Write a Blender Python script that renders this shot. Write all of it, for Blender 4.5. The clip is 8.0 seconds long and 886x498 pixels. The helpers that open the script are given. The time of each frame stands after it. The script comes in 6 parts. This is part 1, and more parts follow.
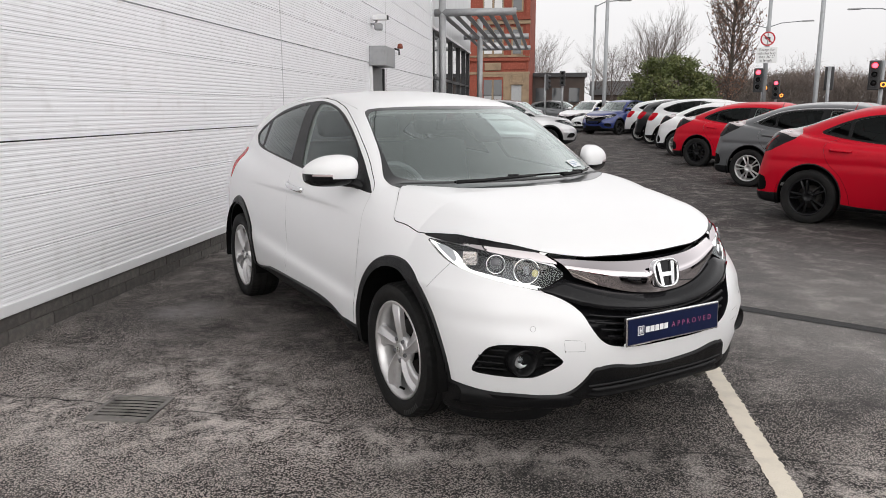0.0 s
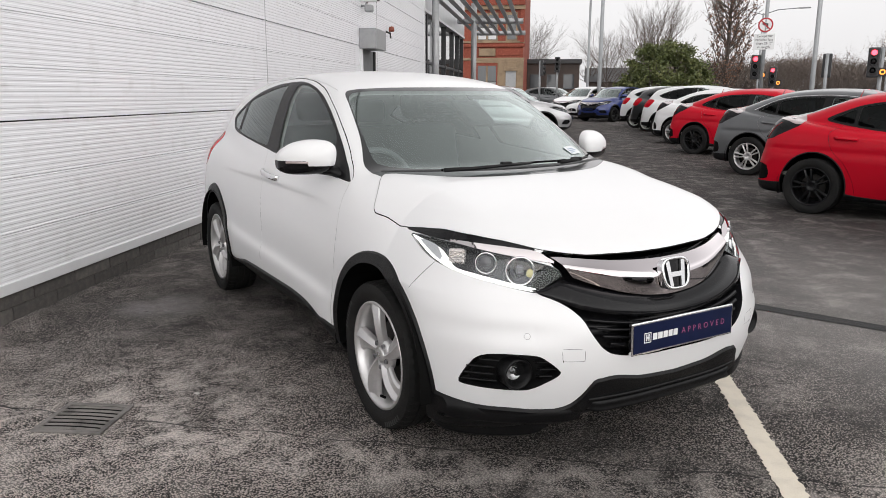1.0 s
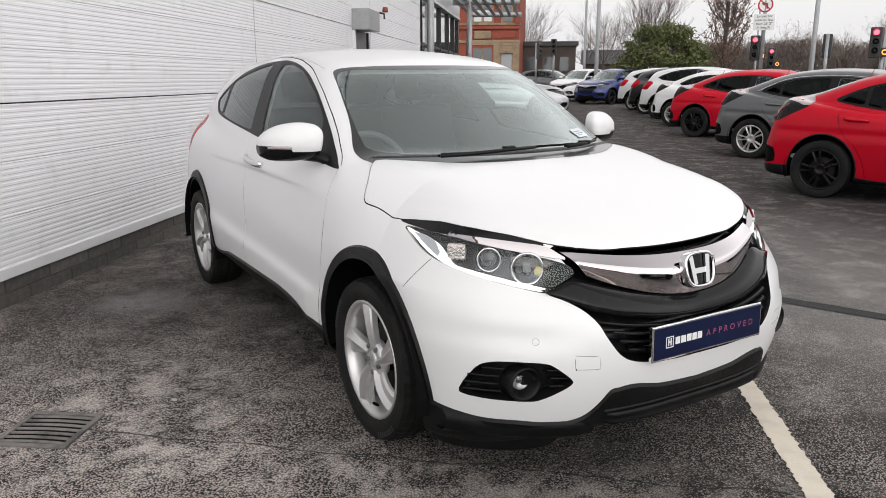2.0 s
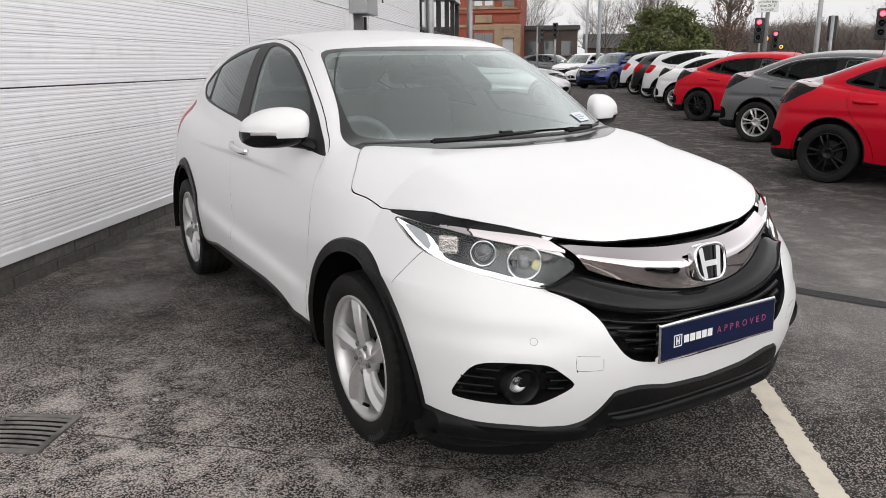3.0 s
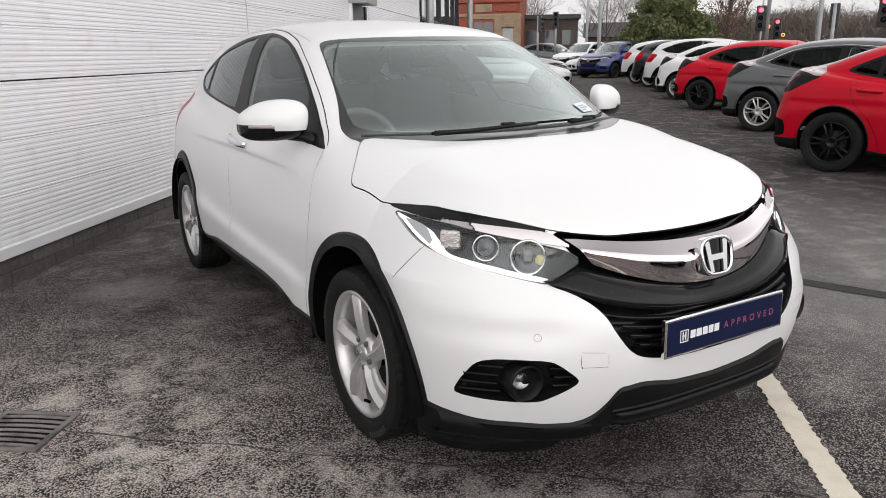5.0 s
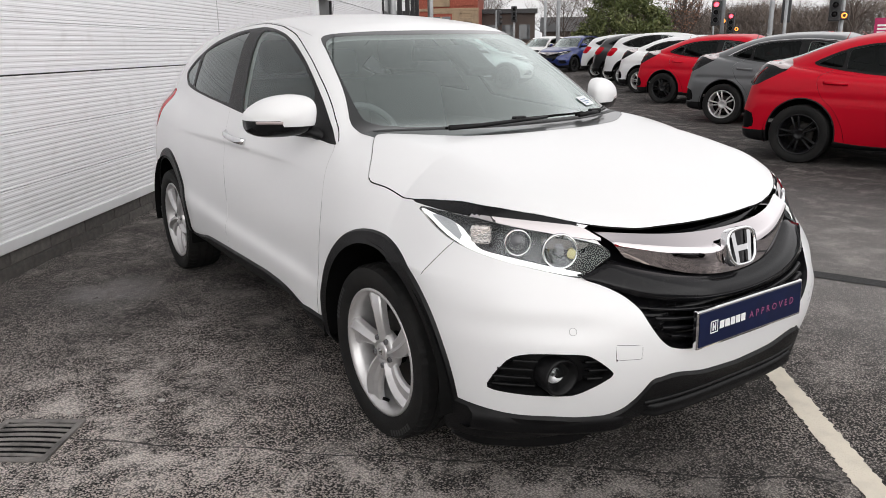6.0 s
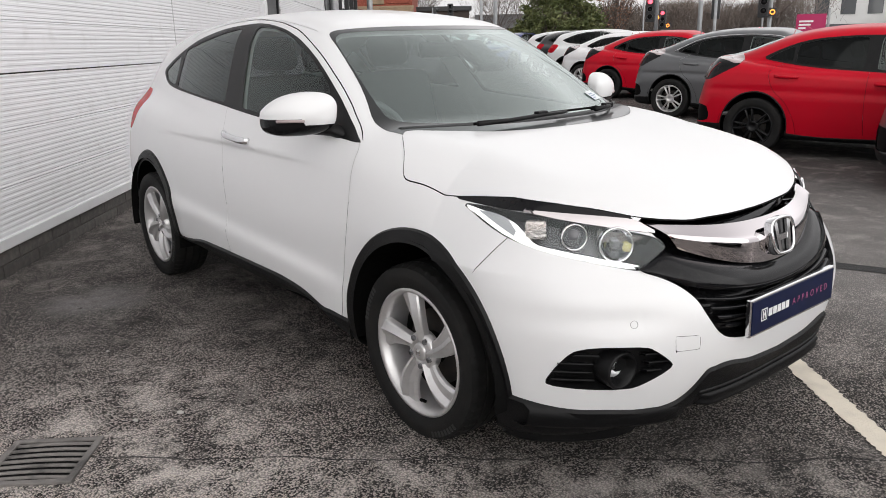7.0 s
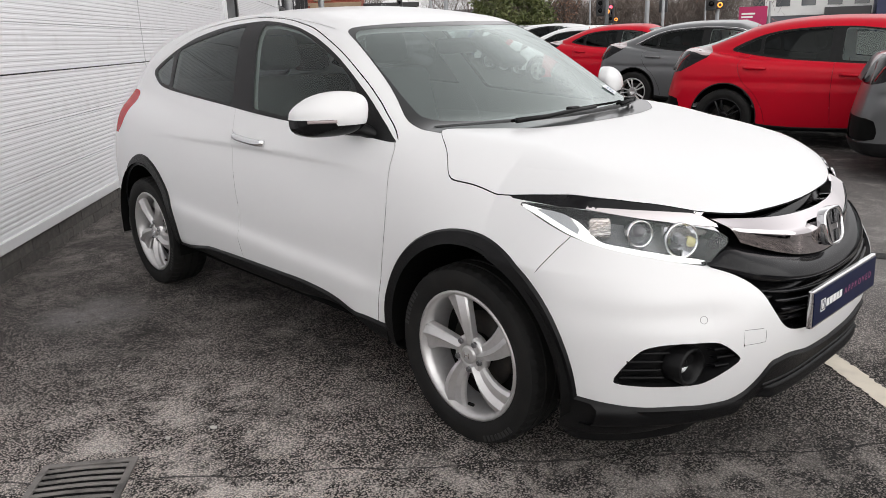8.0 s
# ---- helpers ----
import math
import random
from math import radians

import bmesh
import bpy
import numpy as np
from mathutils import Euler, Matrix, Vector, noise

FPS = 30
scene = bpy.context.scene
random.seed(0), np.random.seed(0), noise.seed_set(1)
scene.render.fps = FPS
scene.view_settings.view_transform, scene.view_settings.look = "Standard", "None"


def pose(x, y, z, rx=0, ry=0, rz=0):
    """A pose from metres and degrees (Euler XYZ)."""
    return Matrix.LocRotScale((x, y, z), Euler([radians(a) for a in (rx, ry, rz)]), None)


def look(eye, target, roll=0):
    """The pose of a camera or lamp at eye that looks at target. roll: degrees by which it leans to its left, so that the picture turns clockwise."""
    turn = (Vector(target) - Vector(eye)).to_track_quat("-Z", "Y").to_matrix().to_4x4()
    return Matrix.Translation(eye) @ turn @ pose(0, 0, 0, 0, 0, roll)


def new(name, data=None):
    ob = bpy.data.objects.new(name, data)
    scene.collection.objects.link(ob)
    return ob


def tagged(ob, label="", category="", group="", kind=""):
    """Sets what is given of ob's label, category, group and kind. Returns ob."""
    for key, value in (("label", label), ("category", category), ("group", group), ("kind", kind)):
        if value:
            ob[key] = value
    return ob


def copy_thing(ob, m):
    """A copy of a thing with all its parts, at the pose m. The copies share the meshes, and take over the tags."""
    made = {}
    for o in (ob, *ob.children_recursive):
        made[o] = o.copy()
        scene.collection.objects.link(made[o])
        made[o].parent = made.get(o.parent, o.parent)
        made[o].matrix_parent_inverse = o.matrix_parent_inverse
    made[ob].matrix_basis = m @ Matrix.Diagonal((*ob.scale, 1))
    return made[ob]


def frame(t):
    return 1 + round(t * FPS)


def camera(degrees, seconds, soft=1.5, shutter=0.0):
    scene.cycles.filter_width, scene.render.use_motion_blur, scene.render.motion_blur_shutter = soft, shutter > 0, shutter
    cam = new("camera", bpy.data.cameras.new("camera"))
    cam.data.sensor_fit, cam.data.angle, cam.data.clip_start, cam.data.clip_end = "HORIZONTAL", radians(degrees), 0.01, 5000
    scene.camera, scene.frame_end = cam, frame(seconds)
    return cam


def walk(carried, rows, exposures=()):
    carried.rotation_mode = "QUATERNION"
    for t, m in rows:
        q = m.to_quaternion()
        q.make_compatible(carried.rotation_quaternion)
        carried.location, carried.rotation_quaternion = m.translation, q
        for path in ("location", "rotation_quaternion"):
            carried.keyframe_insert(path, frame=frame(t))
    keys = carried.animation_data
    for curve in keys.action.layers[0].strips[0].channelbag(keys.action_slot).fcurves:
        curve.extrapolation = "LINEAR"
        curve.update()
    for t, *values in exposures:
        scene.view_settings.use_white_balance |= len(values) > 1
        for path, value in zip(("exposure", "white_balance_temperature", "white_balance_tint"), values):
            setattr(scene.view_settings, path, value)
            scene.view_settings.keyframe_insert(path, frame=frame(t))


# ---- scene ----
cam = camera(61.1, 8.0, soft=0.8)
PATH = [
    (0, (-2.331, -4.326, 1.454), (-1.347, -2.628, 1.07), -0.2),
    (0.5, (-2.22, -4.19, 1.436), (-1.228, -2.499, 1.037), 0.0),
    (1, (-2.134, -4.057, 1.425), (-1.139, -2.374, 1.007), 0.1),
    (1.5, (-2.063, -3.92, 1.414), (-1.064, -2.243, 0.976), -0.0),
    (3, (-1.874, -3.675, 1.38), (-0.884, -2.009, 0.885), -0.5),
    (3.5, (-1.851, -3.667, 1.38), (-0.87, -1.999, 0.876), -0.7),
    (4, (-1.842, -3.665, 1.385), (-0.869, -1.993, 0.875), -0.8),
    (4.5, (-1.838, -3.66, 1.383), (-0.867, -1.989, 0.869), -0.8),
    (6, (-2.024, -3.504, 1.382), (-0.949, -1.904, 0.848), -0.9),
    (6.5, (-2.18, -3.393, 1.384), (-1.038, -1.842, 0.845), -1.0),
    (7, (-2.285, -3.269, 1.378), (-1.077, -1.771, 0.836), -1.2),
    (7.5, (-2.379, -3.126, 1.377), (-1.114, -1.677, 0.831), -1.5),
    (8, (-2.493, -3.008, 1.386), (-1.188, -1.597, 0.831), -1.9),
]
walk(cam, [(t, look(eye, target, roll)) for t, eye, target, roll in PATH])

# ---- world and light: a bright overcast winter sky ----
world = bpy.data.worlds.new("overcast_sky")
scene.world = world
world.use_nodes = True
wn, wl = world.node_tree.nodes, world.node_tree.links
wn.clear()
sky = wn.new("ShaderNodeTexSky")
sky.sky_type, sky.sun_disc = "NISHITA", False
sky.sun_elevation, sky.sun_rotation = radians(24), radians(200)
sky.dust_density, sky.air_density = 4.0, 1.0
pale = wn.new("ShaderNodeHueSaturation")
pale.inputs["Saturation"].default_value = 0.12
wl.new(sky.outputs[0], pale.inputs["Color"])
coord, sep = wn.new("ShaderNodeTexCoord"), wn.new("ShaderNodeSeparateXYZ")
wl.new(coord.outputs["Generated"], sep.inputs[0])
ramp = wn.new("ShaderNodeValToRGB")
for k, (pos, v) in enumerate(((0.0, 0.50), (0.24, 0.58), (0.42, 0.94), (0.62, 0.58), (1.0, 0.20))):
    e = ramp.color_ramp.elements[k] if k < 2 else ramp.color_ramp.elements.new(pos)
    e.position, e.color = pos, (v, 0.985 * v, 0.995 * v, 1)
wl.new(sep.outputs["Z"], ramp.inputs[0])
cloud = wn.new("ShaderNodeTexNoise")
cloud.inputs["Scale"].default_value, cloud.inputs["Detail"].default_value = 2.2, 5
wl.new(coord.outputs["Generated"], cloud.inputs["Vector"])
soft = wn.new("ShaderNodeMapRange")
soft.inputs["To Min"].default_value, soft.inputs["To Max"].default_value = 0.93, 1.07
wl.new(cloud.outputs["Fac"], soft.inputs["Value"])
shade = wn.new("ShaderNodeVectorMath")
shade.operation = "SCALE"
wl.new(ramp.outputs[0], shade.inputs[0])
wl.new(soft.outputs[0], shade.inputs["Scale"])
b1, b2, both, wout = wn.new("ShaderNodeBackground"), wn.new("ShaderNodeBackground"), wn.new("ShaderNodeAddShader"), wn.new("ShaderNodeOutputWorld")
b1.inputs["Strength"].default_value, b2.inputs["Strength"].default_value = 0.012, 1.24
wl.new(pale.outputs[0], b1.inputs["Color"])
wl.new(shade.outputs[0], b2.inputs["Color"])
wl.new(b1.outputs[0], both.inputs[0])
wl.new(b2.outputs[0], both.inputs[1])
wl.new(both.outputs[0], wout.inputs[0])

sun_data = bpy.data.lights.new("sun", "SUN")
sun_data.energy, sun_data.angle, sun_data.color = 1.55, radians(130), (1.0, 0.98, 0.95)
sun = new("sun", sun_data)
sun.matrix_world = look((0, 0, 6), (4.5, 12.7, 0))
scene.view_settings.exposure = 0.41


# ---- materials ----
def material(name, color, rough=0.5, metal=0.0, spots=(), bump=0.0, bump_scale=300.0, coat=0.0, spec=0.5, vary=0.0):
    """Principled surface. spots: (scale, colour, low, high, detail) noises laid over the base colour."""
    m = bpy.data.materials.new(name)
    m.use_nodes = True
    n, l = m.node_tree.nodes, m.node_tree.links
    b = n["Principled BSDF"]
    b.inputs["Roughness"].default_value, b.inputs["Metallic"].default_value = rough, metal
    b.inputs["Coat Weight"].default_value, b.inputs["Coat Roughness"].default_value = coat, 0.04
    b.inputs["Specular IOR Level"].default_value = spec
    b.inputs["Base Color"].default_value = (*color, 1)
    tc = n.new("ShaderNodeTexCoord")
    last = None
    for scale, col, low, high, detail in spots:
        tex, rng, mix = n.new("ShaderNodeTexNoise"), n.new("ShaderNodeMapRange"), n.new("ShaderNodeMix")
        mix.data_type = "RGBA"
        tex.inputs["Scale"].default_value, tex.inputs["Detail"].default_value = scale, detail
        l.new(tc.outputs["Object"], tex.inputs["Vector"])
        rng.inputs["From Min"].default_value, rng.inputs["From Max"].default_value = low, high
        l.new(tex.outputs["Fac"], rng.inputs["Value"])
        l.new(rng.outputs[0], mix.inputs["Factor"])
        mix.inputs["A"].default_value = (*color, 1)
        if last:
            l.new(last, mix.inputs["A"])
        mix.inputs["B"].default_value = (*col, 1)
        last = mix.outputs["Result"]
    if vary:
        info, hsv, rng = n.new("ShaderNodeObjectInfo"), n.new("ShaderNodeHueSaturation"), n.new("ShaderNodeMapRange")
        rng.inputs["To Min"].default_value, rng.inputs["To Max"].default_value = 1 - vary, 1 + vary
        l.new(info.outputs["Random"], rng.inputs["Value"])
        l.new(rng.outputs[0], hsv.inputs["Value"])
        hsv.inputs["Color"].default_value = (*color, 1)
        if last:
            l.new(last, hsv.inputs["Color"])
        last = hsv.outputs[0]
    if last:
        l.new(last, b.inputs["Base Color"])
    if bump:
        tex, bp = n.new("ShaderNodeTexNoise"), n.new("ShaderNodeBump")
        tex.inputs["Scale"].default_value, tex.inputs["Detail"].default_value = bump_scale, 4
        l.new(tc.outputs["Object"], tex.inputs["Vector"])
        l.new(tex.outputs["Fac"], bp.inputs["Height"])
        bp.inputs["Strength"].default_value, bp.inputs["Distance"].default_value = bump, 0.01
        l.new(bp.outputs[0], b.inputs["Normal"])
    return m


def glass(name, tint, rough=0.0, ior=1.5, haze=0.0):
    """Thin tinted glass: it lets light through, coloured, and mirrors more at flat angles; a pale diffuse film stands
    in for sky glare.
    """
    m = bpy.data.materials.new(name)
    m.use_nodes = True
    n, l = m.node_tree.nodes, m.node_tree.links
    n.clear()
    out, mix, edge = n.new("ShaderNodeOutputMaterial"), n.new("ShaderNodeMixShader"), n.new("ShaderNodeLayerWeight")
    rise, fres = n.new("ShaderNodeMath"), n.new("ShaderNodeMapRange")
    tr, gl, film, di = n.new("ShaderNodeBsdfTransparent"), n.new("ShaderNodeBsdfGlossy"), n.new("ShaderNodeMixShader"), n.new("ShaderNodeBsdfDiffuse")
    tr.inputs["Color"].default_value = (*tint, 1)
    di.inputs["Color"].default_value = (0.44, 0.53, 0.51, 1)
    gl.inputs["Roughness"].default_value = rough
    gl.inputs["Color"].default_value = (0.93, 1.0, 0.985, 1)
    rise.operation, rise.inputs[1].default_value = "POWER", 5.0
    edge.inputs["Blend"].default_value = 0.5
    l.new(edge.outputs["Facing"], rise.inputs[0])
    l.new(rise.outputs[0], fres.inputs["Value"])
    fres.inputs["To Min"].default_value = ((ior - 1) / (ior + 1)) ** 2
    film.inputs[0].default_value = haze
    l.new(tr.outputs[0], film.inputs[1])
    l.new(di.outputs[0], film.inputs[2])
    l.new(fres.outputs[0], mix.inputs[0])
    l.new(film.outputs[0], mix.inputs[1])
    l.new(gl.outputs[0], mix.inputs[2])
    l.new(mix.outputs[0], out.inputs[0])
    return m


def glow(name, color, strength):
    m = bpy.data.materials.new(name)
    m.use_nodes = True
    b = m.node_tree.nodes["Principled BSDF"]
    b.inputs["Base Color"].default_value = (*color, 1)
    b.inputs["Emission Color"].default_value = (*color, 1)
    b.inputs["Emission Strength"].default_value = strength
    return m


WHITE = material("pearl_white_paint", (0.78, 0.78, 0.785), 0.42, coat=0.35, spots=((0.7, (0.76, 0.76, 0.765), 0.4, 0.7, 3),))
RED = material("red_paint", (0.50, 0.002, 0.016), 0.4, coat=0.28, spec=0.1, spots=((1.0, (0.44, 0.0015, 0.014), 0.4, 0.7, 3),))
GREY = material("grey_metallic_paint", (0.130, 0.133, 0.138), 0.35, 0.4, coat=0.7, spec=0.2, spots=((1.0, (0.115, 0.118, 0.123), 0.4, 0.7, 3),))
BLUE = material("blue_metallic_paint", (0.010, 0.026, 0.15), 0.35, 0.2, coat=0.7, spots=((1.0, (0.008, 0.02, 0.12), 0.4, 0.7, 3),))
BLACK = material("black_paint", (0.012, 0.012, 0.013), 0.3, coat=1.0, spots=((1.0, (0.018, 0.018, 0.02), 0.4, 0.7, 3),))
GLOSS = material("gloss_black_plastic", (0.007, 0.007, 0.008), 0.10, spec=0.22, spots=((30, (0.012, 0.012, 0.012), 0.55, 0.75, 4),))
CLAD = material("grained_black_plastic", (0.0045, 0.0045, 0.005), 0.42, spots=((14, (0.008, 0.008, 0.0085), 0.45, 0.7, 5),), bump=0.15, bump_scale=900, spec=0.22)
SEAM = material("dark_joint", (0.004, 0.004, 0.004), 0.8, spec=0.1)
LINER = material("grey_cabin_lining", (0.52, 0.52, 0.505), 0.85, spots=((20, (0.47, 0.47, 0.46), 0.4, 0.7, 3),))
CLOTH = material("grey_seat_cloth", (0.055, 0.056, 0.058), 0.9, spots=((60, (0.075, 0.076, 0.078), 0.4, 0.7, 4),), bump=0.3, bump_scale=500)
DASH = material("soft_dashboard_plastic", (0.15, 0.155, 0.158), 0.6, bump=0.1, bump_scale=900)
CHROME = material("dark_chrome", (0.64, 0.60, 0.61), 0.03, 1.0)
BRIGHT = material("bright_chrome", (0.80, 0.80, 0.81), 0.07, 1.0)
ALLOY = material("silver_alloy", (0.62, 0.61, 0.61), 0.34, 0.65, spots=((40, (0.54, 0.53, 0.53), 0.5, 0.8, 4),))
DARK_ALLOY = material("black_alloy", (0.008, 0.008, 0.009), 0.35, spec=0.3)
STEEL = material("brake_steel", (0.22, 0.22, 0.23), 0.4, 0.9)
DISC = material("rusted_brake_disc", (0.014, 0.012, 0.011), 0.7, 0.0, spots=((30, (0.03, 0.022, 0.017), 0.45, 0.7, 4),))
TYRE = material("tyre_rubber", (0.011, 0.011, 0.011), 0.65, spots=((9, (0.020, 0.019, 0.018), 0.45, 0.75, 5),), bump=0.12, bump_scale=500, spec=0.2)
SCREEN = glass("windscreen_glass", (0.86, 0.95, 0.935), 0.0, 2.9, 0.10)
CLEAR = glass("lamp_cover", (0.93, 0.94, 0.95))
SIDE = glass("side_glass", (0.62, 0.70, 0.68), 0.0, 1.5)
PRIVACY = glass("privacy_glass", (0.08, 0.08, 0.085), 0.0, 1.30)
LED = glow("daytime_running_light", (1.0, 0.99, 0.95), 0.9)
LENS = glass("bulb_glass", (0.85, 0.87, 0.9))
TAIL = material("red_lamp_plastic", (0.42, 0.004, 0.012), 0.25, spec=0.08)
NAVY = material("navy_plate", (0.004, 0.008, 0.036), 0.4, spots=((20, (0.005, 0.010, 0.045), 0.4, 0.7, 3),), spec=0.2)
INK_WHITE = material("white_lettering", (0.8, 0.8, 0.8), 0.4)
INK_PINK = material("pink_lettering", (0.30, 0.07, 0.16), 0.4)
PAPER = material("white_sticker", (0.72, 0.75, 0.76), 0.5)


# ---- meshes ----
def part(name, bm, mat, parent=None, label="", smooth=False):
    me = bpy.data.meshes.new(name)
    bm.to_mesh(me)
    bm.free()
    if smooth:
        me.polygons.foreach_set("use_smooth", [True] * len(me.polygons))
    me.materials.append(mat)
    ob = new(name, me)
    ob.parent = parent
    if label:
        ob["label"] = label
    return ob


def shell(name, V, T, mat, parent=None, normals=None, label=""):
    """A mesh object from arrays of vertices and triangles."""
    used, back = np.unique(T, return_inverse=True)
    me = bpy.data.meshes.new(name)
    me.from_pydata(V[used].tolist(), [], back.reshape(-1, 3).tolist())
    me.polygons.foreach_set("use_smooth", [True] * len(me.polygons))
    if normals is not None:
        me.normals_split_custom_set_from_vertices(normals[used].tolist())
    me.materials.append(mat)
    ob = new(name, me)
    ob.parent = parent
    if label:
        ob["label"] = label
    return ob


def box(bm, x0, x1, y0, y1, z0, z1, bevel=0.0, m=None):
    made = bmesh.ops.create_cube(bm, size=1, matrix=(m or Matrix()) @ Matrix.Translation(((x0 + x1) / 2, (y0 + y1) / 2, (z0 + z1) / 2)) @ Matrix.Diagonal((x1 - x0, y1 - y0, z1 - z0, 1)))
    if bevel:
        edges = {e for v in made["verts"] for e in v.link_edges}
        bmesh.ops.bevel(bm, geom=list(edges), offset=bevel, segments=2, affect="EDGES", profile=0.5)
    return bm


def block(*a, **k):
    return box(bmesh.new(), *a, **k)


def tube(bm, points, radius, sides=10, caps=True, taper=None, flat=1.0):
    """A round bar along points."""
    pts = [Vector(p) for p in points]
    rings, up = [], Vector((0, 0, 1))
    for i, p in enumerate(pts):
        d = (pts[min(i + 1, len(pts) - 1)] - pts[max(i - 1, 0)]).normalized()
        side = d.cross(up if abs(d.z) < 0.98 else Vector((1, 0, 0))).normalized()
        over = side.cross(d)
        r = radius * (1 if taper is None else 1 + (taper - 1) * i / (len(pts) - 1))
        rings.append([bm.verts.new(p + r * (math.cos(a) * side + flat * math.sin(a) * over)) for a in (2 * math.pi * k / sides for k in range(sides))])
    for a, b in zip(rings, rings[1:]):
        for k in range(sides):
            bm.faces.new((a[k], a[(k + 1) % sides], b[(k + 1) % sides], b[k]))
    if caps:
        bm.faces.new(rings[0][::-1])
        bm.faces.new(rings[-1])
    return bm


def lathe(bm, profile, sides=48, m=None, turn=2 * math.pi):
    """Turns a profile of (radius, height) round z."""
    m = m or Matrix()
    full = abs(turn - 2 * math.pi) < 1e-6
    n = sides if full else sides + 1
    rings = [[bm.verts.new(m @ Vector((r * math.cos(turn * k / sides), r * math.sin(turn * k / sides), h))) for k in range(n)] for r, h in profile]
    for a, b in zip(rings, rings[1:]):
        for k in range(sides):
            j = (k + 1) % n
            bm.faces.new((a[k], a[j], b[j], b[k]))
    return bm


def plate(bm, outline, depth, m=None, bevel=0.0):
    """A flat outline in x, y, thickened from z = 0 to depth."""
    m = m or Matrix()
    lo = [bm.verts.new(m @ Vector((x, y, 0))) for x, y in outline]
    hi = [bm.verts.new(m @ Vector((x, y, depth))) for x, y in outline]
    bm.faces.new(lo[::-1])
    top = bm.faces.new(hi)
    for k in range(len(lo)):
        j = (k + 1) % len(lo)
        bm.faces.new((lo[k], lo[j], hi[j], hi[k]))
    if bevel:
        bmesh.ops.bevel(bm, geom=list(top.edges), offset=bevel, segments=2, affect="EDGES", profile=0.5)
    return bm


def sheet(bm, rows):
    """A smooth surface over a grid of points."""
    grid = [[bm.verts.new(p) for p in row] for row in rows]
    for a, b in zip(grid, grid[1:]):
        for k in range(len(a) - 1):
            bm.faces.new((a[k], a[k + 1], b[k + 1], b[k]))
    return bm


def letters(name, text, size, mat, parent, m, depth=0.001, space=1.0, shear=0.0, bold=0.0):
    cu = bpy.data.curves.new(name, "FONT")
    cu.body, cu.size, cu.extrude, cu.space_character, cu.shear, cu.offset = text, size, depth, space, shear, bold
    cu.resolution_u = 3
    tmp = bpy.data.objects.new(name, cu)
    scene.collection.objects.link(tmp)
    bpy.context.view_layer.update()
    me = bpy.data.meshes.new_from_object(tmp)
    bpy.data.objects.remove(tmp)
    bpy.data.curves.remove(cu)
    me.materials.clear()
    me.materials.append(mat)
    ob = new(name, me)
    ob.parent, ob.matrix_basis = parent, m
    return ob


def thing(name, label, category, m=None, group=""):
    ob = new(name)
    ob.empty_display_size = 0.1
    if m is not None:
        ob.matrix_basis = m
    return tagged(ob, label, category, group)



# ---- body fields and meshing ----
def smax(a, b, r):
    h = np.clip(0.5 + 0.5 * (a - b) / r, 0, 1)
    return b + (a - b) * h + r * h * (1 - h)


def smin(a, b, r):
    return -smax(-a, -b, r)


def spline(xs, ys):
    """A smooth curve through the knots, as a quick function of arrays."""
    xs, ys = np.array(xs, float), np.array(ys, float)
    m = np.gradient(ys, xs)
    fine = np.linspace(xs[0], xs[-1], 600)
    i = np.clip(np.searchsorted(xs, fine) - 1, 0, len(xs) - 2)
    h = xs[i + 1] - xs[i]
    t = (fine - xs[i]) / h
    val = ((2 * t**3 - 3 * t**2 + 1) * ys[i] + (t**3 - 2 * t**2 + t) * h * m[i]
           + (-2 * t**3 + 3 * t**2) * ys[i + 1] + (t**3 - t**2) * h * m[i + 1])
    return lambda q: np.interp(q, fine, val)


def body_field(s):
    """The body of a car as one field, below 0 inside. Nose at -y, x the half width, z up."""
    nose, bonnet, side, plan = (spline(*s[k]) for k in ("nose", "bonnet", "side", "plan"))
    tail, roof, belt = (spline(*s[k]) for k in ("tail", "roof", "cabin_plan"))
    floor = spline(*s["floor"])

    def field(p):
        x, y, z = np.abs(p[..., 0]), p[..., 1], p[..., 2]
        f_side = x - side(z) - plan(y)
        for crease in s.get("creases", ()):
            f_side = f_side + crease(y, z)
        f_top = (z - bonnet(y) + s["crown"] * x**2) * 0.95
        f_nose = (-y + nose(z) + s["nose_k"] * x ** s["nose_p"]) * 0.9
        if "fold" in s:
            f_nose = f_nose + s["fold"](x, z)
        f_tail = (y - tail(z) + s["tail_k"] * x**3) * 0.95
        low = smax(smax(f_side, f_top, s["r_shoulder"]), smax(f_nose, f_tail, 0.02), s["r_nose"])
        low = smax(low, floor(y) - z, 0.05)
        w0, z0, slope = s["tumble"]
        f_glass = (x - w0 + slope * (z - z0) + s["barrel"] * (z - z0) ** 2 - belt(y)) * 0.88
        y0, zw, inv, bow, sag = s["screen"]
        dz = z - zw
        f_screen = (y0 + bow * x**2 + inv * dz + sag * dz * dz - y) / math.sqrt(1 + inv * inv)
        f_roof = (z - roof(y) + s["roof_k"] * x**2) * 0.96
        yb, zb, binv = s["back"]
        f_back = (y - yb + binv * (z - zb) + 0.25 * x**2) / math.sqrt(1 + binv * binv)
        cab = smax(smax(f_glass, f_roof, s["r_roof"]), smax(f_screen, f_back, 0.02), s["r_pillar"])
        cab = smax(cab, s.get("cabin_low", 0.92) - z, 0.01)
        return smin(low, cab, s["r_belt"])

    return field


def gradient(f, p, e=0.0015):
    g = np.stack([f(p + e * d) - f(p - e * d) for d in np.eye(3)], -1) / (2 * e)
    return g


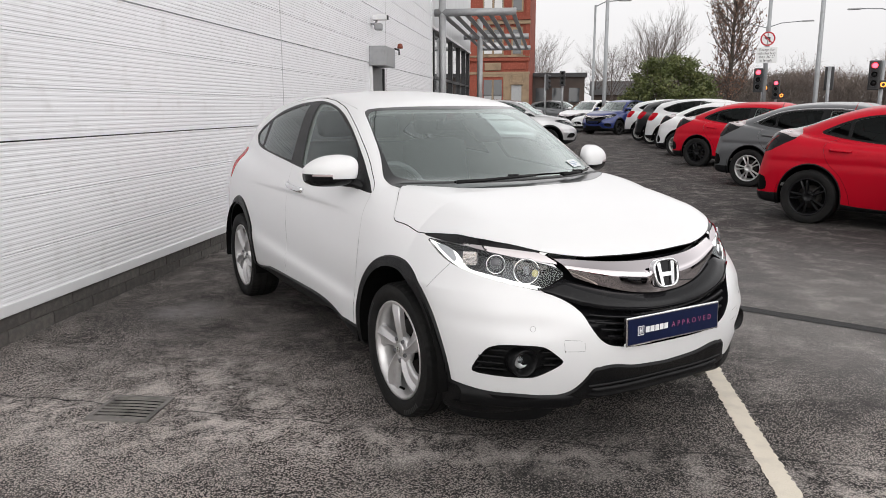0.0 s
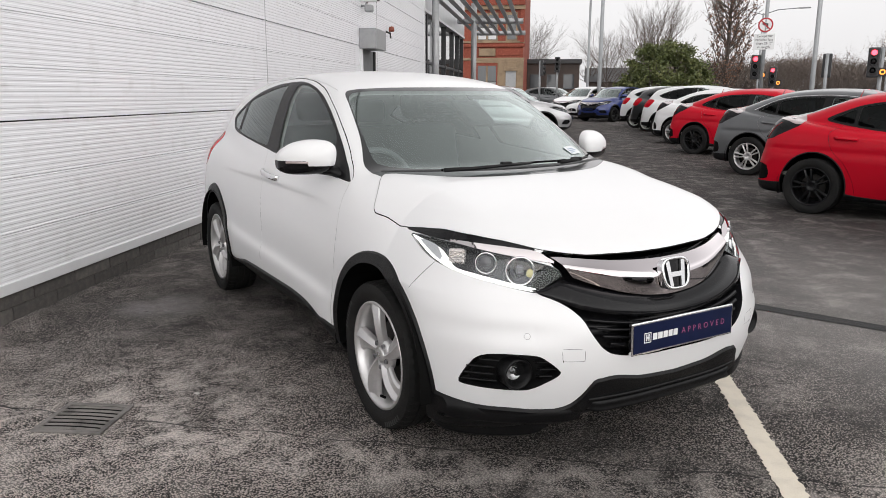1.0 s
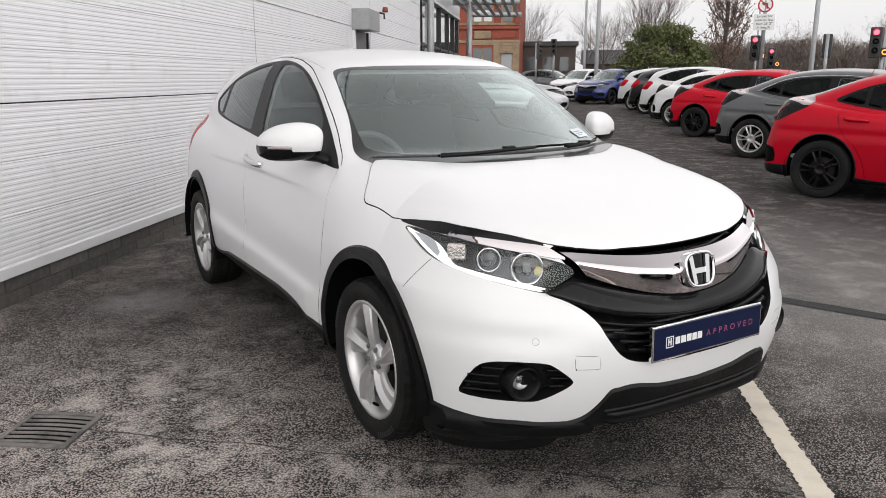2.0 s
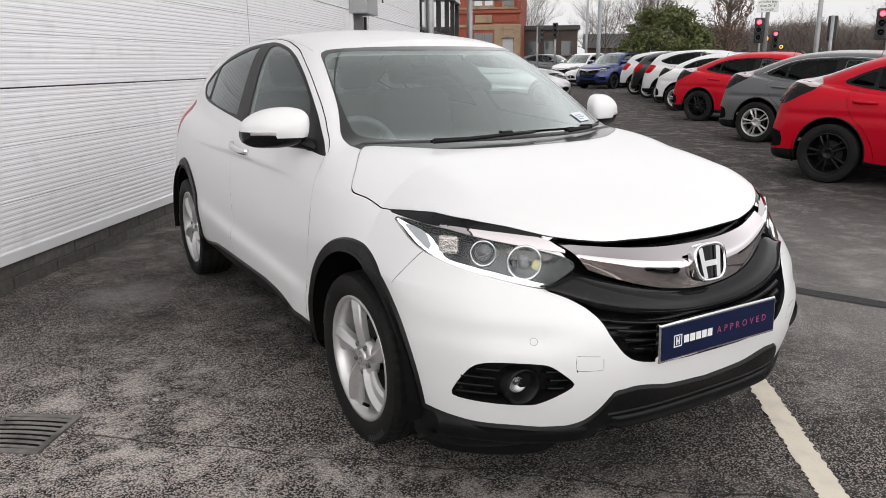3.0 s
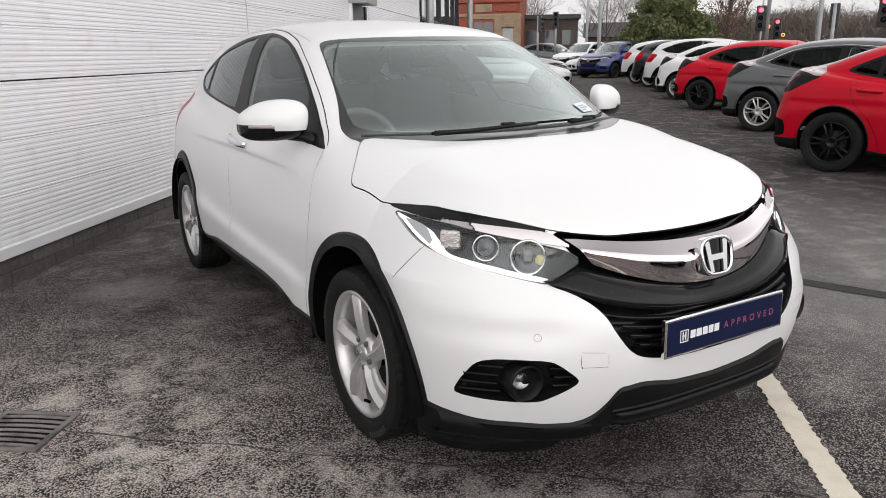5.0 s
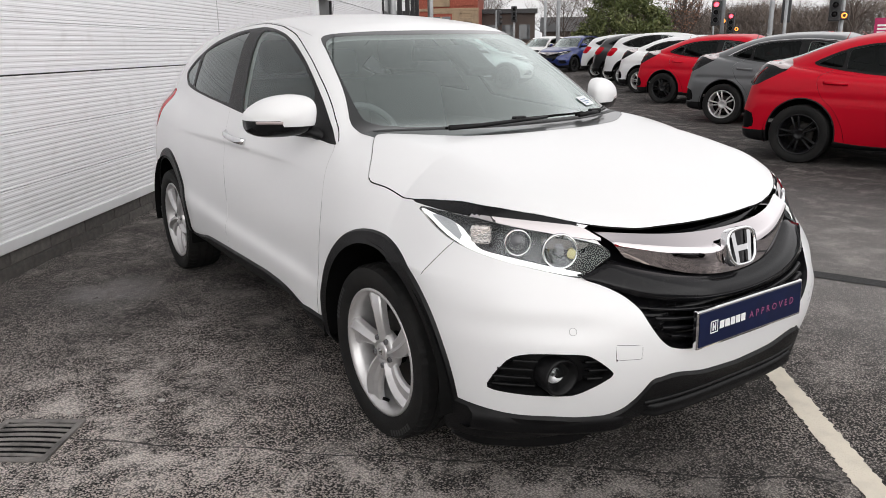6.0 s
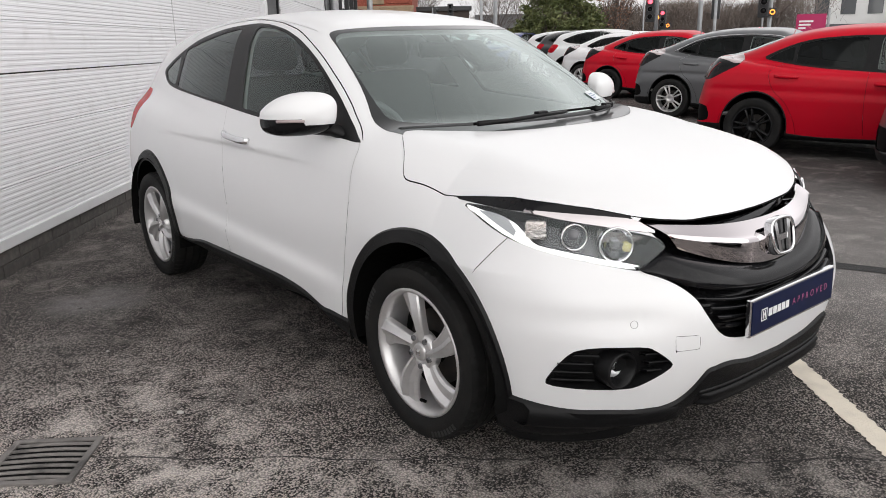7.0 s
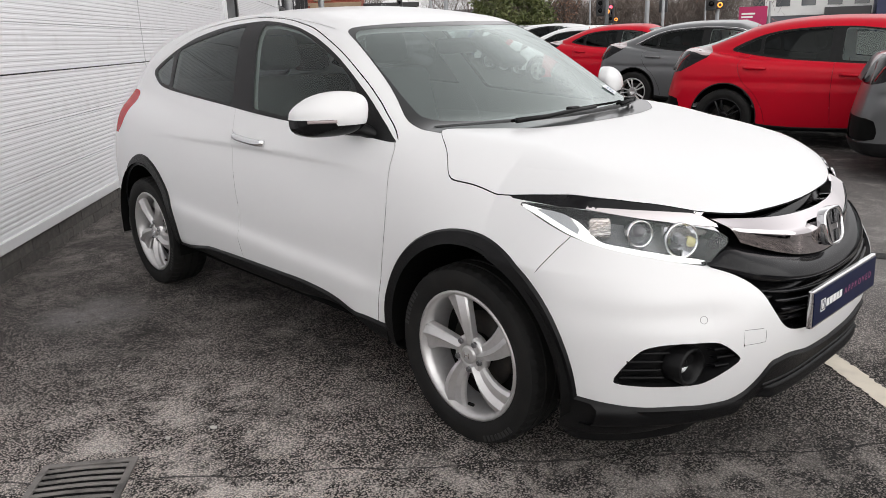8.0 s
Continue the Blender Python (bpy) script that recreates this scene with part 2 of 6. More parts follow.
def settle(f, p, rounds=3):
    for _ in range(rounds):
        g = gradient(f, p)
        p = p - np.clip(f(p) / np.maximum((g * g).sum(-1), 0.05), -0.03, 0.03)[..., None] * g
    return p


def surface_net(f, lo, hi, h):
    """Triangles of f = 0 over a grid of step h, the half with x >= 0."""
    n = np.ceil((np.array(hi) - lo) / h).astype(int) + 1
    lo = np.array([-h / 2, lo[1], lo[2]])
    ax = [lo[i] + h * np.arange(n[i]) for i in range(3)]
    v = np.empty(n)
    for i, x in enumerate(ax[0]):
        yy, zz = np.meshgrid(ax[1], ax[2], indexing="ij")
        v[i] = f(np.stack([np.full_like(yy, x), yy, zz], -1))
    corner = [(a, b, c) for a in (0, 1) for b in (0, 1) for c in (0, 1)]
    m = n - 1
    cv = np.stack([v[a : a + m[0], b : b + m[1], c : c + m[2]] for a, b, c in corner], -1)
    mixed = (cv < 0).any(-1) & (cv >= 0).any(-1)
    idx = np.full(m, -1)
    idx[mixed] = np.arange(mixed.sum())
    cells, cv = np.argwhere(mixed), cv[mixed]
    acc, cnt = np.zeros((len(cells), 3)), np.zeros(len(cells))
    for a in range(8):
        for b in range(a + 1, 8):
            ca, cb = np.array(corner[a]), np.array(corner[b])
            if abs(ca - cb).sum() == 1:
                va, vb = cv[:, a], cv[:, b]
                cross = (va < 0) != (vb < 0)
                t = np.where(cross, va / np.where(cross, va - vb, 1), 0)[:, None]
                acc += np.where(cross[:, None], ca + t * (cb - ca), 0)
                cnt += cross
    verts = lo + h * (cells + acc / cnt[:, None])
    verts[cells[:, 0] == 0, 0] = 0
    tris = []
    for axis in range(3):
        b, c = (axis + 1) % 3, (axis + 2) % 3
        sl0, sl1 = [slice(None)] * 3, [slice(None)] * 3
        sl0[axis], sl1[axis] = slice(0, -1), slice(1, None)
        s0, s1 = v[tuple(sl0)] < 0, v[tuple(sl1)] < 0
        e = np.argwhere(s0 != s1)
        e = e[(e[:, b] > 0) & (e[:, c] > 0) & (e[:, b] < m[b]) & (e[:, c] < m[c])]
        flip = s0[tuple(e.T)]
        q = []
        for db, dc in ((1, 1), (0, 1), (0, 0), (1, 0)):
            k = e.copy()
            k[:, b] -= db
            k[:, c] -= dc
            q.append(idx[tuple(k.T)])
        q = np.stack(q, 1)
        q[~flip] = q[~flip][:, ::-1]
        tris += [q[:, [0, 1, 2]], q[:, [0, 2, 3]]]
    verts = settle(f, verts, 2)
    verts[cells[:, 0] == 0, 0] = 0
    return verts, np.concatenate(tris)


def split(V, T, val):
    """Cuts the triangles along val = 0. Returns vertices, triangles."""
    val = np.where(np.abs(val) < 1e-5, 1e-5, val)
    s = val < 0
    ts = s[T]
    k = ts.sum(1)
    cut = (k == 1) | (k == 2)
    if not cut.any():
        return V, T
    C = T[cut]
    odd = np.where((k[cut] == 1)[:, None], ts[cut], ~ts[cut])
    r = odd.argmax(1)
    rows = np.arange(len(C))
    a, b, c = C[rows, r], C[rows, (r + 1) % 3], C[rows, (r + 2) % 3]
    edges = np.sort(np.concatenate([np.stack([a, b], 1), np.stack([a, c], 1)]), 1)
    uniq, inv = np.unique(edges, axis=0, return_inverse=True)
    inv = inv.ravel()
    t = val[uniq[:, 0]] / (val[uniq[:, 0]] - val[uniq[:, 1]])
    new_v = V[uniq[:, 0]] + t[:, None] * (V[uniq[:, 1]] - V[uniq[:, 0]])
    ab, ac = len(V) + inv[: len(C)], len(V) + inv[len(C) :]
    T2 = np.concatenate([T[~cut], np.stack([a, ab, ac], 1), np.stack([ab, b, c], 1), np.stack([ab, c, ac], 1)])
    return np.concatenate([V, new_v]), T2


def rounded(points, times=2):
    """A closed outline with its corners cut smooth."""
    p = np.array(points, float)
    for _ in range(times):
        q = np.roll(p, -1, 0)
        p = np.stack([0.8 * p + 0.2 * q, 0.2 * p + 0.8 * q], 1).reshape(-1, 2)
    return p


def inside(poly, uv):
    """Signed distance of points to a closed outline: below 0 inside."""
    d2, wind = np.full(len(uv), 1e9), np.zeros(len(uv), bool)
    for a, b in zip(poly, np.roll(poly, -1, 0)):
        e, w = b - a, uv - a
        t = np.clip((w @ e) / max(e @ e, 1e-12), 0, 1)
        r = w - t[:, None] * e
        d2 = np.minimum(d2, (r * r).sum(1))
        up = (a[1] <= uv[:, 1]) != (b[1] <= uv[:, 1])
        cr = e[0] * w[:, 1] - e[1] * w[:, 0]
        wind ^= up & ((cr > 0) == (b[1] > a[1]))
    return np.where(wind, -1, 1) * np.sqrt(d2)


HERO = dict(
    nose=([0.1, 0.28, 0.4, 0.5, 0.6, 0.68, 0.74, 0.8, 0.86, 0.95], [-2.06, -2.14, -2.18, -2.195, -2.183, -2.135, -2.085, -2.055, -2.03, -1.95]),
    nose_k=0.66, nose_p=3.2,
    fold=lambda x, z: 0.013 * np.clip((x - 0.44) / 0.14, 0, 1) * np.exp(-(((z - 0.585) / 0.042) ** 2)),
    bonnet=([-2.3, -2.05, -1.85, -1.6, -1.35, -1.1, -0.8, 0, 1.0, 1.6, 2.2], [0.79, 0.865, 0.930, 0.990, 1.032, 1.062, 1.075, 1.07, 1.10, 1.12, 1.08]),
    crown=0.03,
    side=([0.1, 0.2, 0.36, 0.5, 0.62, 0.75, 0.85, 0.93, 1.0, 1.06, 1.2], [0.83, 0.85, 0.872, 0.884, 0.886, 0.88, 0.865, 0.845, 0.82, 0.79, 0.70]),
    plan=([-2.2, -1.9, -1.7, -1.4, -1.1, -0.7, 0, 0.8, 1.3, 1.7, 2.1], [-0.10, -0.05, -0.025, -0.005, -0.004, -0.012, -0.010, -0.014, -0.022, -0.06, -0.14]),
    tail=([0.1, 0.3, 0.6, 0.8, 1.0, 1.2], [2.08, 2.13, 2.14, 2.10, 2.03, 1.93]), tail_k=0.35,
    floor=([-2.3, -2.08, -1.95, -1.2, -0.94, -0.82, -0.72, -0.3, 0.3, 0.6, 0.8, 1.2, 1.9, 2.3], [0.26, 0.25, 0.205, 0.21, 0.24, 0.27, 0.315, 0.325, 0.325, 0.33, 0.32, 0.30, 0.31, 0.36]),
    creases=(lambda y, z: 0.075 * np.clip((-0.9 - y) / 0.5, 0, 1) ** 2 * np.clip((z - 0.70) / 0.2, 0, 1.3),
             lambda y, z: -0.022 * np.clip((y + 1.0) / 0.25, 0, 1) * np.clip((1.15 - y) / 0.4, 0, 1) / (1 + np.exp((z - 0.520 - 0.045 * y) / 0.016)) + 0.012,
             lambda y, z: -0.009 * np.clip((y + 1.05) / 0.35, 0, 1) * np.clip((1.25 - y) / 0.5, 0, 1) / (1 + np.exp((z - 0.850 - 0.165 * y) / 0.045)) + 0.0045,
             lambda y, z: 0.014 * np.exp(-(((y - 0.05) / 0.075) ** 2) - ((z - 0.978) / 0.032) ** 2)),
    r_shoulder=0.16, r_nose=0.12, r_belt=0.03,
    tumble=(0.79, 1.03, 0.42), barrel=0.22,
    cabin_plan=([-1.2, -0.87, -0.3, 0.3, 0.9, 1.34, 2.0], [-0.07, -0.045, -0.01, 0, -0.025, -0.068, -0.17]),
    screen=(-1.16, 1.06, 1.72, 0.56, 0.0),
    roof=([-1.0, -0.5, -0.3, 0, 0.3, 0.7, 1.1, 1.5, 1.8, 2.1], [1.28, 1.437, 1.477, 1.515, 1.530, 1.527, 1.503, 1.445, 1.375, 1.29]), roof_k=0.14,
    back=(1.98, 1.05, 0.75),
    r_roof=0.12, r_pillar=0.06,
    size=((-0.01, -2.35, 0.1), (1.0, 2.25, 1.7)),
    arches=((-1.333, 0.32, 0.379, 0.427), (1.27, 0.32, 0.372, 0.432)),
    wheels=(1.305, 0.320, 0.742, 0.208, 0.230),
    dlo=[(-0.92, 1.003), (-0.71, 1.018), (-0.17, 1.046), (0.07, 1.062), (0.35, 1.084), (0.69, 1.105), (1.13, 1.130), (1.30, 1.150), (1.49, 1.216), (1.40, 1.264), (1.29, 1.305),
         (1.127, 1.361), (0.98, 1.402), (0.70, 1.448), (0.42, 1.463), (0.30, 1.464), (0.149, 1.452), (-0.02, 1.428), (-0.193, 1.386), (-0.305, 1.348), (-0.409, 1.307), (-0.508, 1.256), (-0.60, 1.202), (-0.688, 1.148), (-0.782, 1.082), (-0.86, 1.03)],
    panes=(("side_glass", [(-0.70, 1.032), (0.085, 1.078), (0.285, 1.448), (0.122, 1.438), (-0.041, 1.412), (-0.157, 1.382), (-0.322, 1.326), (-0.424, 1.284), (-0.523, 1.233), (-0.591, 1.19)]),
           ("privacy_glass", [(0.286, 1.092), (1.074, 1.138), (1.154, 1.335), (0.935, 1.380), (0.645, 1.428), (0.452, 1.447)]),
           ("privacy_glass", [(1.115, 1.146), (1.30, 1.165), (1.43, 1.217), (1.272, 1.291), (1.205, 1.310)])),
    screen_outline=[(-0.2, 0.98), (0.64, 0.98), (0.69, 1.055), (0.625, 1.18), (0.582, 1.31), (0.545, 1.40), (0.50, 1.42), (0.3, 1.43), (-0.2, 1.432)],
    clear_outline=[(-0.2, 1.06), (0.42, 1.062), (0.632, 1.072), (0.622, 1.14), (0.588, 1.28), (0.552, 1.375), (0.50, 1.41), (0.2, 1.412), (-0.2, 1.412)],
    rear_screen=[(-0.2, 1.10), (0.5, 1.10), (0.54, 1.16), (0.46, 1.32), (-0.2, 1.34)],
    bonnet_outline=[(-0.3, -1.30), (0.2, -1.29), (0.4, -1.24), (0.56, -1.12), (0.645, -1.03), (0.685, -1.064), (0.745, -1.157), (0.787, -1.20), (0.792, -1.222), (0.788, -1.25), (0.775, -1.315), (0.765, -1.40), (0.758, -1.46),
                    (0.748, -1.51), (0.728, -1.60), (0.688, -1.725), (0.625, -1.82), (0.55, -1.893), (0.48, -1.945), (0.402, -1.982), (0.302, -2.013), (0.146, -2.028), (0, -2.032), (-0.3, -2.015)],
    lamp=[(-0.705, 0.876), (-0.81, 0.836), (-0.92, 0.80), (-1.01, 0.782), (-1.10, 0.766), (-1.23, 0.748), (-1.36, 0.729), (-1.44, 0.718), (-1.475, 0.714),
          (-1.53, 0.742), (-1.60, 0.77), (-1.55, 0.798), (-1.38, 0.83), (-1.19, 0.851), (-0.985, 0.873)],
    strip=[(-0.975, 0.876), (-1.076, 0.859), (-1.19, 0.848), (-1.311, 0.836), (-1.426, 0.823), (-1.539, 0.808), (-1.548, 0.812), (-1.455, 0.850), (-1.305, 0.864), (-1.184, 0.871), (-1.056, 0.876)],
    brow=[(-0.68, 0.880), (-0.72, 0.91), (-0.91, 0.93), (-1.13, 0.925), (-1.38, 0.895), (-1.46, 0.850), (-1.40, 0.85), (-1.2, 0.862), (-0.99, 0.872), (-0.8, 0.876)],
    grille=[(-0.1, 0.473), (0.17, 0.473), (0.28, 0.488), (0.33, 0.503), (0.365, 0.53), (0.40, 0.58), (0.42, 0.63), (0.45, 0.665), (0.49, 0.692), (0.55, 0.717),
            (0.45, 0.765), (0.45, 0.80), (0.50, 0.85), (0.30, 0.86), (-0.1, 0.86)],
    fog=[(0.775, 0.385), (0.764, 0.44), (0.742, 0.495), (0.70, 0.512), (0.58, 0.511), (0.55, 0.492), (0.497, 0.445), (0.512, 0.425), (0.57, 0.385), (0.60, 0.370), (0.71, 0.371), (0.765, 0.374)],
    tail_lamp=[(1.575, 1.055), (1.62, 0.99), (1.685, 0.905), (1.77, 0.85), (2.1, 0.9), (2.1, 1.09), (1.8, 1.11), (1.65, 1.105)],
    lip=([0, 0.16, 0.34, 0.38, 0.40, 0.43, 0.48, 0.52, 0.63, 0.75, 0.80, 0.84, 1.0], [0.38, 0.39, 0.408, 0.396, 0.36, 0.32, 0.293, 0.289, 0.295, 0.30, 0.312, 0.33, 0.34]),
    sill=([-1.2, -0.86, -0.80, -0.716, -0.628, -0.43, -0.2, 0.03, 0.3, 0.49, 0.63, 0.74, 1.2], [0.335, 0.337, 0.343, 0.346, 0.374, 0.398, 0.400, 0.398, 0.393, 0.385, 0.362, 0.346, 0.34]),
    seams=(("side", [(-0.90, 1.005), (-0.922, 0.975), (-0.937, 0.864), (-0.936, 0.722), (-0.908, 0.545), (-0.868, 0.335)], 0.0012),
           ("side", [(0.245, 1.08), (0.239, 1.043), (0.214, 0.957), (0.20, 0.882), (0.161, 0.731), (0.139, 0.627), (0.137, 0.561), (0.145, 0.50), (0.129, 0.44), (0.115, 0.39)], 0.0012),
           ("side", [(1.274, 1.362), (1.053, 1.432), (0.753, 1.470), (0.449, 1.484), (0.172, 1.470), (-0.006, 1.446), (-0.178, 1.409), (-0.403, 1.329), (-0.595, 1.228), (-0.725, 1.146), (-0.795, 1.095), (-0.90, 1.02)], 0.0017),
           ("side", [(-1.63, 0.69), (-1.67, 0.75), (-1.715, 0.81)], 0.0011),
           ("front", [(0.425, 0.527), (0.50, 0.533), (0.503, 0.53), (0.50, 0.489), (0.497, 0.486), (0.427, 0.483), (0.423, 0.487), (0.425, 0.527)], 0.0006),
           ("top", [(0.545, -0.27), (0.525, -0.05), (0.50, 0.2), (0.47, 0.6), (0.46, 1.4)], 0.0010)),
    door_front=[(-0.92, 1.005), (-0.945, 0.93), (-0.95, 0.87), (-0.95, 0.69), (-0.91, 0.50), (-0.865, 0.33), (0.13, 0.33), (0.15, 0.52), (0.12, 0.59), (0.14, 0.68), (0.17, 0.81), (0.20, 0.92), (0.20, 1.2), (-0.8, 1.2)],
    door_rear=[(0.13, 0.33), (0.14, 0.52), (0.12, 0.60), (0.13, 0.69), (0.17, 0.82), (0.20, 0.94), (0.20, 1.2), (0.95, 1.2), (0.93, 0.95), (0.80, 0.7), (0.74, 0.33)],
    bumper=[(-1.62, 0.1), (-1.62, 0.70), (-1.66, 0.76), (-1.705, 0.825), (-1.9, 0.95), (-2.5, 0.95), (-2.5, 0.1)],
)

HATCH = dict(
    nose=([0.1, 0.28, 0.4, 0.5, 0.6, 0.7, 0.78, 0.85, 0.95], [-2.12, -2.22, -2.24, -2.24, -2.23, -2.20, -2.15, -2.05, -1.9]),
    nose_k=0.62, nose_p=3.0,
    bonnet=([-2.4, -2.15, -1.9, -1.6, -1.3, -1.0, -0.6, 0.5, 1.0, 1.4, 1.8, 2.1, 2.4], [0.70, 0.79, 0.86, 0.915, 0.95, 0.965, 0.95, 0.965, 1.0, 1.05, 1.10, 1.11, 1.09]),
    crown=0.05,
    side=([0.1, 0.2, 0.36, 0.5, 0.62, 0.75, 0.85, 0.93, 1.0, 1.1], [0.84, 0.868, 0.888, 0.897, 0.90, 0.893, 0.875, 0.85, 0.81, 0.74]),
    plan=([-2.3, -1.95, -1.7, -1.35, -1.0, -0.6, 0, 0.7, 1.35, 1.8, 2.3], [-0.11, -0.05, -0.02, 0.0, -0.012, -0.022, -0.022, -0.012, 0.0, -0.03, -0.10]),
    tail=([0.1, 0.3, 0.5, 0.7, 0.85, 1.0, 1.15], [2.06, 2.13, 2.14, 2.10, 2.06, 2.00, 1.95]), tail_k=0.28,
    floor=([-2.4, -1.9, -0.9, 0.9, 1.9, 2.4], [0.19, 0.18, 0.19, 0.19, 0.22, 0.27]),
    creases=(lambda y, z: 0.012 * np.exp(-(((z - 0.70 - 0.02 * y) / 0.045) ** 2)),),
    r_shoulder=0.10, r_nose=0.10, r_belt=0.02,
    tumble=(0.77, 0.95, 0.48), barrel=0.25,
    cabin_plan=([-1.2, -0.87, -0.3, 0.3, 0.9, 1.4, 2.2], [-0.06, -0.03, 0, 0, -0.03, -0.09, -0.2]),
    screen=(-1.16, 0.94, 1.80, 0.45, 0.0), cabin_low=0.85,
    roof=([-1.0, -0.6, -0.3, 0, 0.3, 0.63, 1.03, 1.2, 1.39, 1.63, 1.82, 2.2], [1.24, 1.355, 1.412, 1.432, 1.437, 1.425, 1.37, 1.325, 1.26, 1.17, 1.12, 1.05]), roof_k=0.22,
    back=(2.0, 1.09, 0.5),
    r_roof=0.10, r_pillar=0.05,
    size=((-0.01, -2.4, 0.08), (1.0, 2.35, 1.5)),
    arches=((-1.349, 0.325, 0.362, 0.376), (1.349, 0.325, 0.362, 0.376)), clad_out=0.004,
    wheels=(1.349, 0.325, 0.80, 0.225, 0.222),
    dlo=[(-0.95, 0.885), (-0.33, 0.905), (0.25, 0.94), (0.72, 0.97), (1.1, 1.02), (1.38, 1.075), (1.14, 1.19), (0.98, 1.25), (0.78, 1.29), (0.5, 1.31), (0.3, 1.316), (0.06, 1.312), (-0.29, 1.268), (-0.6, 1.14), (-0.83, 0.99)],
    panes=(("side_glass", [(-0.80, 0.915), (-0.3, 0.935), (0.165, 0.957), (0.165, 1.295), (0.05, 1.295), (-0.28, 1.25), (-0.59, 1.12)]),
           ("privacy_glass", [(0.29, 0.965), (0.72, 0.995), (0.985, 1.025), (0.985, 1.225), (0.77, 1.27), (0.5, 1.29), (0.29, 1.298)]),
           ("privacy_glass", [(1.02, 1.035), (1.30, 1.075), (1.12, 1.17), (1.02, 1.21)])),
    screen_outline=[(-0.2, 0.9), (0.60, 0.9), (0.66, 0.96), (0.60, 1.12), (0.55, 1.25), (0.52, 1.31), (0.4, 1.335), (-0.2, 1.35)],
    clear_outline=[(-0.2, 0.99), (0.55, 0.99), (0.60, 1.0), (0.57, 1.12), (0.52, 1.24), (0.46, 1.30), (-0.2, 1.315)],
    rear_screen=[(-0.2, 1.10), (0.5, 1.10), (0.45, 1.30), (-0.2, 1.32)],
    bonnet_outline=[(-0.3, -1.0), (0.62, -1.0), (0.72, -1.08), (0.76, -1.3), (0.75, -1.6), (0.70, -1.85), (0.55, -2.02), (0.3, -2.12), (-0.3, -2.15)],
    lamp=[(-0.92, 0.83), (-1.1, 0.72), (-1.3, 0.685), (-1.55, 0.665), (-1.72, 0.68), (-1.72, 0.73), (-1.5, 0.765), (-1.2, 0.81)],
    grille=[(-0.1, 0.62), (0.45, 0.66), (0.5, 0.72), (0.4, 0.76), (-0.1, 0.78)],
    fog=[(0.82, 0.30), (0.80, 0.50), (0.74, 0.56), (0.62, 0.55), (0.52, 0.42), (0.50, 0.32), (0.58, 0.28)],
    tail_lamp=[(1.55, 1.02), (1.70, 0.94), (1.90, 0.83), (2.2, 0.83), (2.2, 1.14), (1.72, 1.14), (1.60, 1.10)],
    patches=(("light_band", [(1.55, 1.025), (1.59, 1.11), (1.70, 1.16), (2.2, 1.16), (2.2, 1.075), (1.84, 1.075), (1.73, 1.055), (1.63, 1.02)], 0.003, "band"), ("vent_recess", [(1.88, 0.36), (1.86, 0.44), (1.90, 0.55), (2.2, 0.56), (2.2, 0.34)], -0.012, "vent"),),
    lip=([0, 0.3, 0.5, 0.7, 0.85, 1.0], [0.26, 0.25, 0.25, 0.27, 0.28, 0.28]), rear_lip=0.34,
    sill=([-1.2, -0.8, 0, 0.8, 1.2], [0.25, 0.245, 0.24, 0.245, 0.29]),
    seams=(("side", [(-0.92, 0.89), (-0.97, 0.78), (-0.97, 0.5), (-0.90, 0.26)], 0.0022),
           ("side", [(0.23, 0.93), (0.235, 0.6), (0.21, 0.26)], 0.0022),
           ("side", [(1.12, 1.01), (1.22, 0.93), (1.16, 0.74), (1.02, 0.60), (0.92, 0.42), (0.88, 0.26)], 0.0022)),
    door_front=[(-0.92, 0.94), (-0.97, 0.8), (-0.97, 0.5), (-0.90, 0.26), (0.12, 0.26), (0.15, 0.6), (0.13, 0.99), (0.13, 1.1), (-0.8, 1.1)],
    door_rear=[(0.12, 0.26), (0.15, 0.6), (0.13, 0.99), (0.13, 1.1), (1.1, 1.1), (1.05, 1.03), (0.98, 0.86), (0.90, 0.62), (0.84, 0.40), (0.80, 0.26)],
    bumper=[(-1.72, 0.1), (-1.72, 0.6), (-1.7, 0.72), (-2.5, 0.8), (-2.5, 0.1)],
)

# ---- cars ----
def outline_field(poly, uv, where, times=2):
    p = rounded(poly, times)
    d = np.full(len(uv), 9.0)
    lo, hi = p.min(0) - 0.08, p.max(0) + 0.08
    near = where & (uv > lo).all(1) & (uv < hi).all(1)
    d[near] = inside(p, uv[near])
    return d


def tight(poly, r=0.018):
    """Cuts the corners of an outline by a small length only."""
    p, out = [np.array(q, float) for q in poly], []
    for a, b, c in zip(p[-1:] + p[:-1], p, p[1:] + p[:1]):
        for e in (a, c):
            d = np.linalg.norm(e - b)
            out.append(tuple(b + (e - b) * min(r / d, 0.3)))
    return rounded(out, 1)


def line_field(points, uv, where):
    """Distance to an open line, below 0 on one side of it."""
    p = np.array(points, float)
    out = np.full(len(uv), 9.0)
    near = where & (uv > p.min(0) - 0.1).all(1) & (uv < p.max(0) + 0.1).all(1)
    q = uv[near]
    best, side = np.full(len(q), 81.0), np.ones(len(q))
    for a, b in zip(p, p[1:]):
        e = b - a
        t = np.clip(((q - a) @ e) / max(e @ e, 1e-12), 0, 1)
        r = q - a - t[:, None] * e
        d2 = (r * r).sum(1)
        closer = d2 < best
        best = np.where(closer, d2, best)
        side = np.where(closer, np.sign(e[0] * (q - a)[:, 1] - e[1] * (q - a)[:, 0]), side)
    out[near] = np.sqrt(best) * np.where(side == 0, 1, side)
    return out


